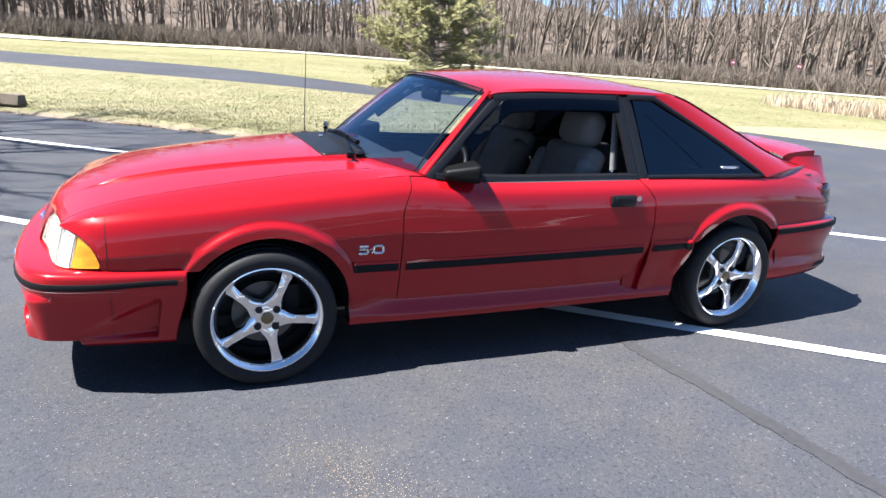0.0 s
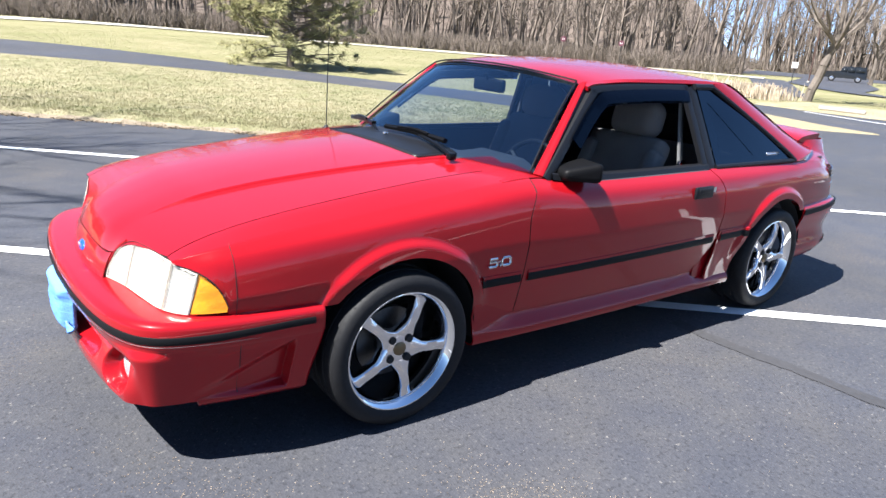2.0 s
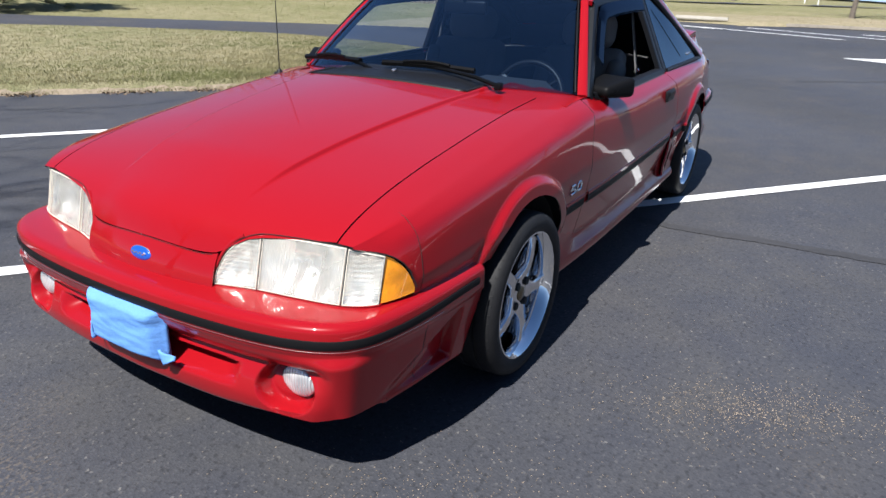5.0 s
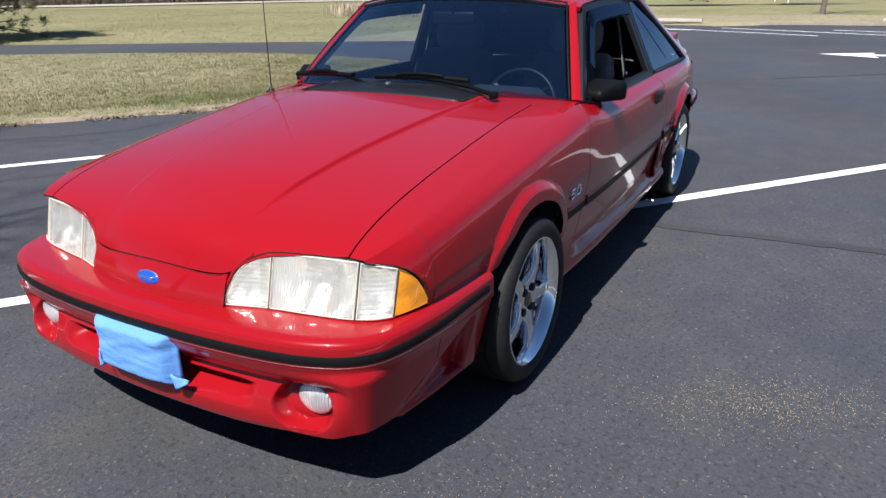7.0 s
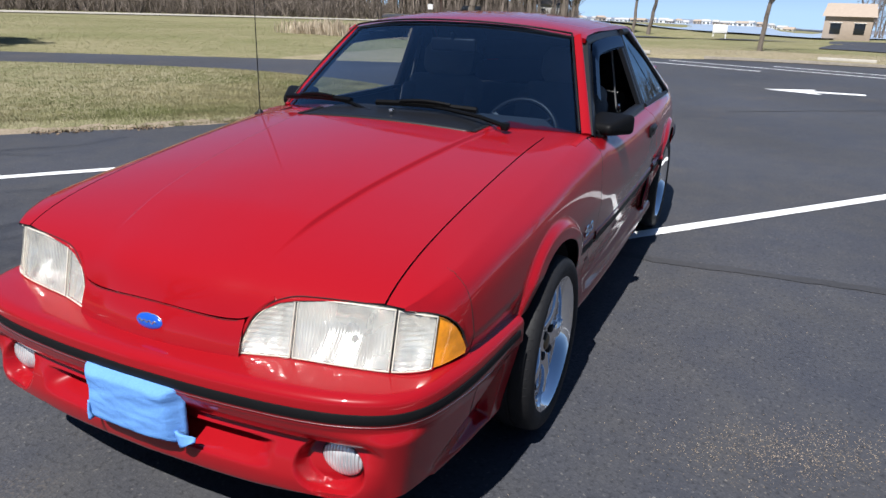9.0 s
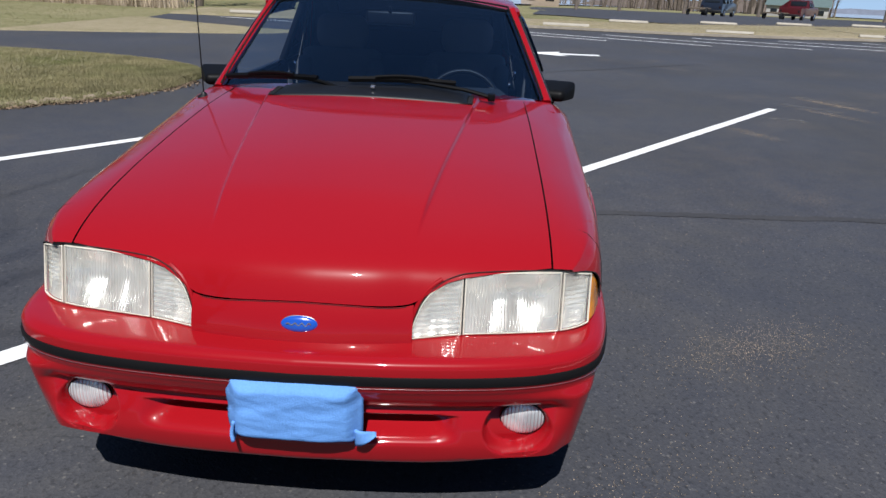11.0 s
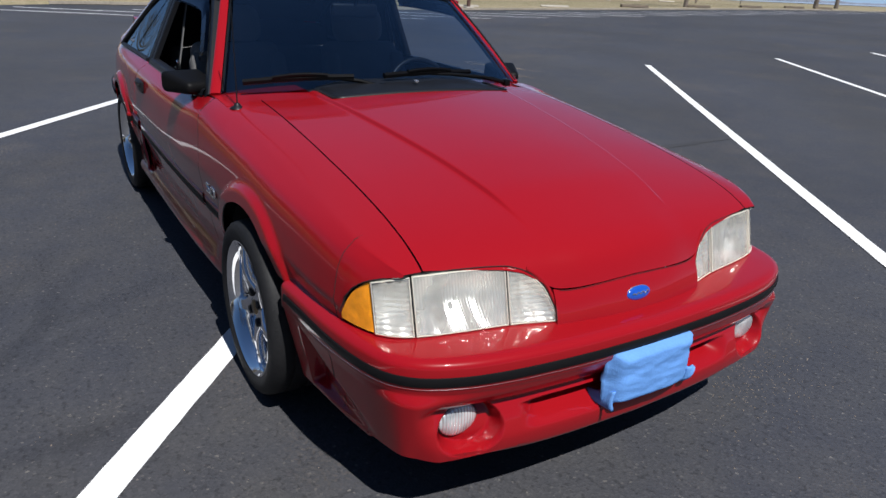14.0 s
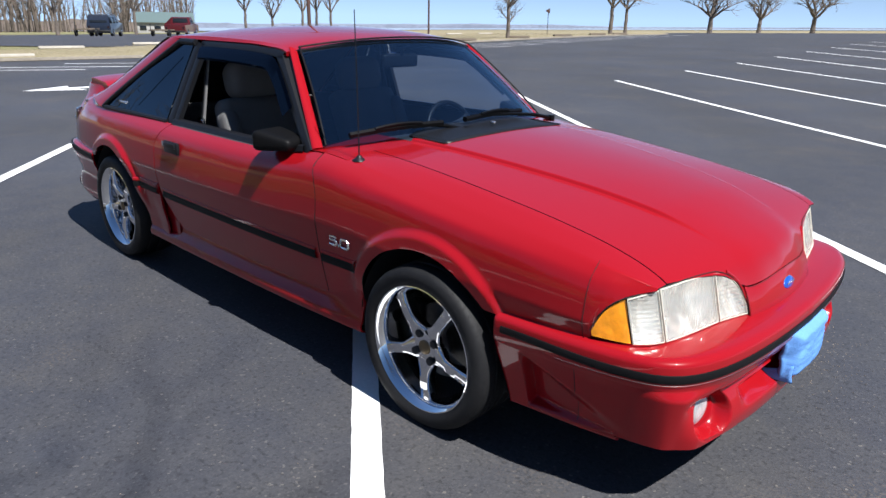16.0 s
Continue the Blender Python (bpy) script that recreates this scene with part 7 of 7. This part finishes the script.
# blue cloth over the front plate
def towel():
    rows = []
    for u in steps(-1, 1, 40):
        row = []
        for v in steps(-1, 1, 26):
            y, z = 0.170 * u, 0.388 + 0.086 * v
            k = (abs(u) ** 5 + abs(v) ** 5)
            round_off = max(0, k - 0.85)
            y *= 1 - 0.05 * round_off
            z = 0.388 + (z - 0.388) * (1 - 0.07 * round_off)
            z += 0.005 * noise.noise(Vector((u * 1.6, 0.3, 4)))
            x = -2.292 + 0.034 * smooth(0.72, 1.0, max(abs(u), abs(v))) ** 1.3
            x += 0.006 * noise.noise(Vector((u * 1.1, v * 2.4 + u * 1.6, 1))) + 0.0036 * abs(noise.noise(Vector((u * 1.7 + v, v * 5.0 - u * 2.2, 2)))) + 0.0022 * noise.noise(Vector((u * 3.0 + v * 4, v * 11.0, 5)))
            x += 0.012 * abs(u) ** 2
            row.append((x, y, z))
        rows.append(row)
    t = thing("blue_towel", "light blue microfibre towel wrapped over the front plate", "towel")
    sheet("cloth", rows, M["towel"], t, thick=0.012, out=(-2.1, 0, 0.38), sharp=80)
    for g, w in ((-1, 0.034),):
        rows = []
        for u in steps(0, 1, 10):
            y = g * (0.150 + (0.018 + w) * u)
            h = 0.050 * (1 - u) ** 0.8 + 0.004
            rows.append([(-2.262 - 0.012 * math.sin(3 * u + v), y, 0.322 + h * (v - 0.5) + 0.010 * u) for v in steps(0, 1, 6)])
        sheet("corner_fold", rows, M["towel"], t, "hanging cloth corner", thick=0.008, out=(-2.1, 0, 0.33), sharp=80)
    # the folded end tucked back beside the plate
    rows = []
    for u in steps(0, 1, 10):
        h = 0.060 * (1 - 0.6 * u)
        rows.append([(-2.282 + 0.092 * u + 0.005 * math.sin(5 * u + 2 * v), 0.152 + 0.012 * u + 0.004 * math.sin(4 * v + u), 0.322 + h * (v - 0.40) - 0.014 * u) for v in steps(0, 1, 8)])
    sheet("side_fold", rows, M["towel"], t, "cloth end folded behind the plate", thick=0.008, out=(-2.1, 0, 0.33), sharp=80)
    # the plate under it
    box("plate", (-2.245, 0, 0.378), (0.012, 0.28, 0.12), M["black"], t, "hidden dark plate", bevel=0.004)


towel()


# ---- things on the lots and lawns ----
def wheel_stop(x, y, rz, mat, label, size=(0.15, 1.5, 0.10)):
    bm = box_bm(bmesh.new(), (0, 0, size[2] / 2), size, None, 0.03, 2)
    for v in bm.verts:
        if v.co.z > size[2] * 0.6:
            v.co.x *= 0.7
        v.co += Vector((random.uniform(-0.006, 0.006), random.uniform(-0.01, 0.01), random.uniform(-0.004, 0.004)))
    ob = part("wheel_stop", bm, mat, None, label)
    ob.matrix_basis = pose(x, y, land(x, y) + 0.08, 0, 0, rz)
    return tagged(ob, category="wheel stop", group="wheel stops along the median")


for k in range(9):
    y = -3.5 - 5.3 * k
    if y > -24:
        wheel_stop(EAST(y) + 0.45, y, -4, M["concrete"], "pale weathered concrete wheel stop on the median edge")
    else:
        # far stops borrow the wood colour: brown, darkened for their shaded sides
        wheel_stop(EAST(y) + 0.30, y, -8, M["wood"], "brown wheel stop on the median edge, darkened for its shaded side", (0.20, 1.6, 0.14))
for k in range(9):
    y = -6.5 - 4.2 * k
    wheel_stop(EAST(y) + median_width(y) - 0.4, y, -4, M["concrete"], "pale concrete wheel stop on the far median edge")
wheel_stop(-4.05, 10.15, 55, M["wood"], "dark weathered timber block at the verge edge", (0.24, 0.95, 0.19))
wheel_stop(18.9, 6.6, 2, M["concrete"], "short pale concrete kerb stone at the grass edge", (0.14, 1.3, 0.09))
wheel_stop(18.9, 2.6, 2, M["concrete"], "short pale concrete kerb stone at the grass edge")


def pole(x, y, h, r, mat, label, lean=(0, 0), cap=True):
    p = thing("lamp_pole", label, "pole", at=(x, y, land(x, y)))
    pipe("shaft", [(0, 0, 0), (lean[0] * 0.5, lean[1] * 0.5, h * 0.5), (lean[0], lean[1], h)], r, mat, p, "", 10, r2=r * 0.8)
    box("base", (0, 0, 0.06), (r * 4.5, r * 4.5, 0.14), M["concrete"], p, "concrete footing", bevel=0.02)
    if cap:
        box("lamp_head", (0.3, 0, h), (0.7, 0.3, 0.15), M["post"], p, "flat lamp head", bevel=0.03)
    return p


pole(20.3, -14.2, 8.0, 0.075, M["post"], "tall rusty brown steel lamp pole on the median", (0.15, -0.1))
pole(46.0, -46.5, 9.0, 0.09, M["post"], "thin dark utility pole across the far lot", cap=False)
pole(*at_sight(24.0, 70), 6.0, 0.05, M["post"], "thin grey pole before the woods", cap=False)


def sign(x, y, h, rz, shape, mat, label):
    s = thing("road_sign", label, "sign", "road signs", at=(x, y, land(x, y)), rz=rz)
    pipe("sign_post", [(0, 0, 0), (0, 0, h)], 0.03, M["steel"], s, "thin steel post", 6)
    bm = bmesh.new()
    bmesh.ops.create_cone(bm, cap_ends=True, segments=shape, radius1=0.30, radius2=0.30, depth=0.02, matrix=pose(0.03, 0, h, 0, 90, 0) @ pose(0, 0, 0, 0, 0, 180 / shape))
    part("sign_plate", bm, mat, s)
    if shape == 8:
        for q in (-0.08, 0.08):
            box("sign_bar", (0.045, q, h), (0.006, 0.06, 0.16), M["white"], s, "pale unreadable letters", bevel=0.001)


sign(*at_sight(42.6, 74), 2.2, 222, 8, M["sign_red"], "faded red octagonal road sign by the woods")
sign(*at_sight(38.0, 74), 2.2, 218, 8, M["sign_red"], "faded red octagonal road sign by the woods")
sign(50.8, 24.6, 1.3, 207, 4, M["white"], "small square white road sign")
sign(*at_sight(-53.5, 70), 2.3, 126, 3, M["post"], "dark triangular road sign by the lake lawn")


def far_vehicle(name, label, x, y, rz, length, width, profile, belt, windows, mat, r=0.36, group="", rear=None):
    """A parked vehicle seen far off: body from its side outline, glass panels, wheels, bumpers."""
    v = thing(name, label, "vehicle", group, at=(x, y, land(x, y) + 0.0), rz=rz)
    rows = []
    for u in (-1, -0.96, -0.5, 0.5, 0.96, 1):
        rows.append([])
        for px, pz in profile + profile[:1]:
            w = width / 2 * (1 - 0.16 * smooth(belt, max(p[1] for p in profile), pz))
            q = 0.985 if abs(u) == 1 else 1.0
            rows[-1].append((px * q, u * w, pz))
    body = sheet("body", rows, mat, v, "", out=(0, 0, 0.8), sharp=30)
    for s in (-1, 1):
        verts = [(px, s * (width / 2 + 0.0), pz) for px, pz in profile]
        for wx0, wx1, z0, z1, slant in windows:
            rows = []
            for t in (0, 1):
                z = z0 + (z1 - z0) * t
                w = width / 2 * (1 - 0.16 * smooth(belt, max(p[1] for p in profile), z)) + 0.012
                rows.append([(wx0 + slant[0] * t, s * w, z), (wx1 + slant[1] * t, s * w, z)])
            sheet("side_window", rows, M["window"], v, "dark glass", thick=0.01, out=(0, 0, z0))
        face = bmesh.new()
        ring = []
        for px, pz in profile:
            w = width / 2 * (1 - 0.16 * smooth(belt, max(p[1] for p in profile), pz))
            ring.append(face.verts.new((px * 0.985, s * w, pz)))
        face.faces.new(ring)
        bmesh.ops.triangulate(face, faces=face.faces[:])
        part("body_side", face, mat, v, "", smooth=False)
    for wx in (-length * 0.31, length * 0.31):
        for s in (-1, 1):
            w = lathe("wheel", [(0.0, s * 0.02), (r * 0.62, s * 0.02), (r * 0.66, s * 0.03), (r * 0.95, s * 0.02), (r, -s * 0.02), (r, -s * 0.2)], M["rubber"], v, "black tyre", 20, at=(wx, s * (width / 2 - 0.01), r))
            lathe("rim", [(0.0, s * 0.035), (r * 0.5, s * 0.035), (r * 0.6, s * 0.025)], M["silver"], w, "pale wheel rim", 16, at=(wx, s * (width / 2 - 0.01), r))
    if rear:
        rx, rz_, rw, rh, lean = rear
        box("rear_window", (rx, 0, rz_), (0.05, rw, rh), M["window"], v, "dark rear glass", bevel=0.02, rot=Euler((0, radians(lean), 0)).to_matrix())
    for ex in (-length / 2, length / 2):
        box("bumper", (ex * 0.995, 0, 0.52), (0.14, width * 0.96, 0.18), M["steel"], v, "", bevel=0.04)
        for s in (-1, 1):
            box("lamp", (ex * 0.985, s * width * 0.40, 0.85), (0.10, 0.16, 0.22), M["tail"] if ex < 0 else M["clear"], v, bevel=0.02)
    return v


SUV = [(-2.4, 0.35), (-2.42, 0.95), (-2.32, 1.55), (-2.15, 1.86), (0.35, 1.88), (0.95, 1.22), (2.15, 1.08), (2.4, 0.95), (2.42, 0.38)]
TRUCK = [(-2.7, 0.45), (-2.72, 1.12), (-0.55, 1.14), (-0.45, 1.82), (0.55, 1.84), (1.15, 1.22), (2.55, 1.12), (2.7, 1.0), (2.72, 0.45)]
JEEP = [(-2.1, 0.40), (-2.12, 1.05), (-1.95, 1.72), (0.35, 1.74), (0.62, 1.18), (1.95, 1.08), (2.1, 0.95), (2.1, 0.42)]
SEDAN = [(-2.2, 0.32), (-2.2, 0.88), (-1.5, 0.98), (-0.9, 1.40), (0.4, 1.42), (1.1, 0.98), (2.1, 0.86), (2.2, 0.35)]
far_vehicle("parked_van", "dark navy sport utility parked with a low trailer", 62.6, -22.7, -34, 4.84, 1.9, SUV, 1.05, [(-2.1, -1.1, 1.15, 1.70, (0.05, 0)), (-1.0, -0.1, 1.15, 1.70, (0, 0)), (0.0, 0.75, 1.15, 1.66, (0, -0.4))], M["navy"], group="vehicles on the far lot", rear=(-2.305, 1.44, 1.35, 0.50, 18))
far_vehicle("pickup_truck", "maroon pickup truck parked with a boat trailer", 64.9, -30.9, -40, 5.44, 1.95, TRUCK, 1.1, [(-0.38, 0.1, 1.22, 1.68, (0.03, 0)), (0.18, 0.95, 1.22, 1.66, (0, -0.4))], M["maroon"], 0.38, group="vehicles on the far lot", rear=(-0.50, 1.50, 1.40, 0.42, 8))
far_vehicle("off_road_car", "black boxy off-road car on the far lane", 83.0, 35.0, 113, 4.3, 1.8, JEEP, 1.05, [(-1.9, -1.0, 1.12, 1.6, (0.05, 0)), (-0.9, -0.2, 1.12, 1.6, (0, 0)), (-0.1, 0.5, 1.12, 1.55, (0, -0.15))], M["ink"], 0.37)
x, y = at_sight(-34.0, 150)
far_vehicle("parked_car", "small dark blue car parked near the lake", x, y, -100, 4.4, 1.75, SEDAN, 0.95, [(-1.3, -0.3, 1.0, 1.32, (0.35, 0)), (-0.2, 0.9, 1.0, 1.32, (0, -0.45))], M["navy"], 0.31, group="vehicles on the far lot")


def trailer(x, y, rz, label):
    t = thing("boat_trailer", label, "trailer", "trailers on the far lot", at=(x, y, land(x, y)), rz=rz)
    for s in (-1, 1):
        box("side_rail", (0, s * 0.6, 0.55), (3.0, 0.08, 0.12), M["wood"], t, bevel=0.01)
        lathe("wheel", [(0, s * 0.08), (0.2, s * 0.08), (0.30, s * 0.06), (0.32, 0), (0.30, -s * 0.08)], M["rubber"], t, "", 18, at=(-0.3, s * 0.78, 0.32))
    for k in range(4):
        box("cross_member", (-1.3 + 0.85 * k, 0, 0.57), (0.09, 1.25, 0.08), M["wood"], t, bevel=0.01)
    pipe("tow_bar", [(1.4, 0, 0.55), (2.5, 0, 0.5)], 0.05, M["steel"], t, "", 6)
    box("rear_post", (-1.4, 0.5, 0.85), (0.06, 0.06, 0.6), M["steel"], t, bevel=0.005)


trailer(59.0, -19.8, -34, "low empty wooden-decked trailer behind the van")
trailer(62.2, -27.6, -46, "bare steel boat trailer behind the pickup")


def house(name, label, x, y, rz, w, d, h, roof_h, wall, roof, openings, porch=False):
    b = thing(name, label, "building", at=(x, y, land(x, y) - 0.2), rz=rz)
    box("wall", (0, 0, h / 2), (d, w, h), wall, b, bevel=0.02)
    o = 0.4
    verts = [(-d / 2 - o, -w / 2 - o, h), (d / 2 + o, -w / 2 - o, h), (d / 2 + o, w / 2 + o, h), (-d / 2 - o, w / 2 + o, h), (0, -w / 2 - o * 0.3, h + roof_h), (0, w / 2 + o * 0.3, h + roof_h)]
    faces = [(0, 4, 5, 3), (1, 2, 5, 4), (0, 1, 4), (2, 3, 5), (0, 3, 2, 1)]
    link_mesh("roof", verts, faces, roof, b, "", smooth=False)
    for k in range(openings):
        yy = -w / 2 + w * (k + 0.5) / openings
        win = box("window", (-d / 2 - 0.02, yy, h * 0.52), (0.06, w / openings * 0.45, h * 0.42), M["window"], b, "dark opening", bevel=0.01)
        box("window_frame", (-d / 2 - 0.05, yy, h * 0.76), (0.06, w / openings * 0.52, 0.08), M["white"], win, bevel=0.01)
    return b


x, y = at_sight(-24.2, 150)
house("park_pavilion", "low pale shelter with a dull green hip roof", x, y, -26, 10.4, 6.0, 2.1, 1.9, M["pale"], M["green_roof"], 4)
x, y = at_sight(-5.6, 118)
house("tan_house", "plain tan gabled building beyond the lots", x, y, -6, 6.0, 6.0, 3.4, 1.8, M["tan"], M["tan"], 2)
random.seed(17)
x, y = at_sight(15.5, 150)
house("lake_house", "small white gabled house beyond the mound", x, y, 15.5, 6, 7, 3.0, 2.0, M["pale"], M["steel"], 3)
for k in range(26):
    az = 14.6 - 0.64 * k + random.uniform(-0.2, 0.2)
    x, y = at_sight(az, random.uniform(520, 660))
    tan = random.random() < 0.35
    house("lake_house", "small pale gabled house across the water", x, y, az + random.uniform(-30, 30), random.uniform(4.0, 9.0), 5, random.uniform(1.8, 3.0), 1.4, M["tan" if tan else "white"], M["tan" if random.random() < 0.5 else "pale"], 2)


def shore_board():
    b = thing("notice_board", "blank white board on two short posts at the lawn's end", "board", at=(44.0, 1.45, land(44, 1.45) - 0.05), rz=3)
    box("panel", (0, 0, 0.62), (0.06, 0.85, 0.50), M["white"], b, "plain white panel", bevel=0.01)
    for s in (-1, 1):
        box("post", (0.05, s * 0.36, 0.22), (0.07, 0.07, 0.5), M["white"], b, bevel=0.005)


shore_board()


def mound(cx, cy, rx, ry, h):
    """Grassed rise beyond the lane."""
    rows = []
    for i in range(13):
        row = []
        for j in range(33):
            q, a = i / 12, 2 * math.pi * j / 32
            x, y = cx + rx * q * math.cos(a), cy + ry * q * math.sin(a)
            row.append((x, y, land(x, y) - 0.06 + h * (0.5 + 0.5 * math.cos(math.pi * q)) * (1 + 0.3 * noise.noise(Vector((x * 0.3, y * 0.3, 1))))))
        rows.append(row)
    tagged(sheet("grass_mound", rows, M["lawn"], None, "low grassed mound beyond the lane", out=(0, 0, -900)), kind="structure")


mound(42.5, 9.5, 6.5, 6.0, 0.75)
mound(43.0, 3.6, 5.0, 3.0, 0.45)
random.seed(2)
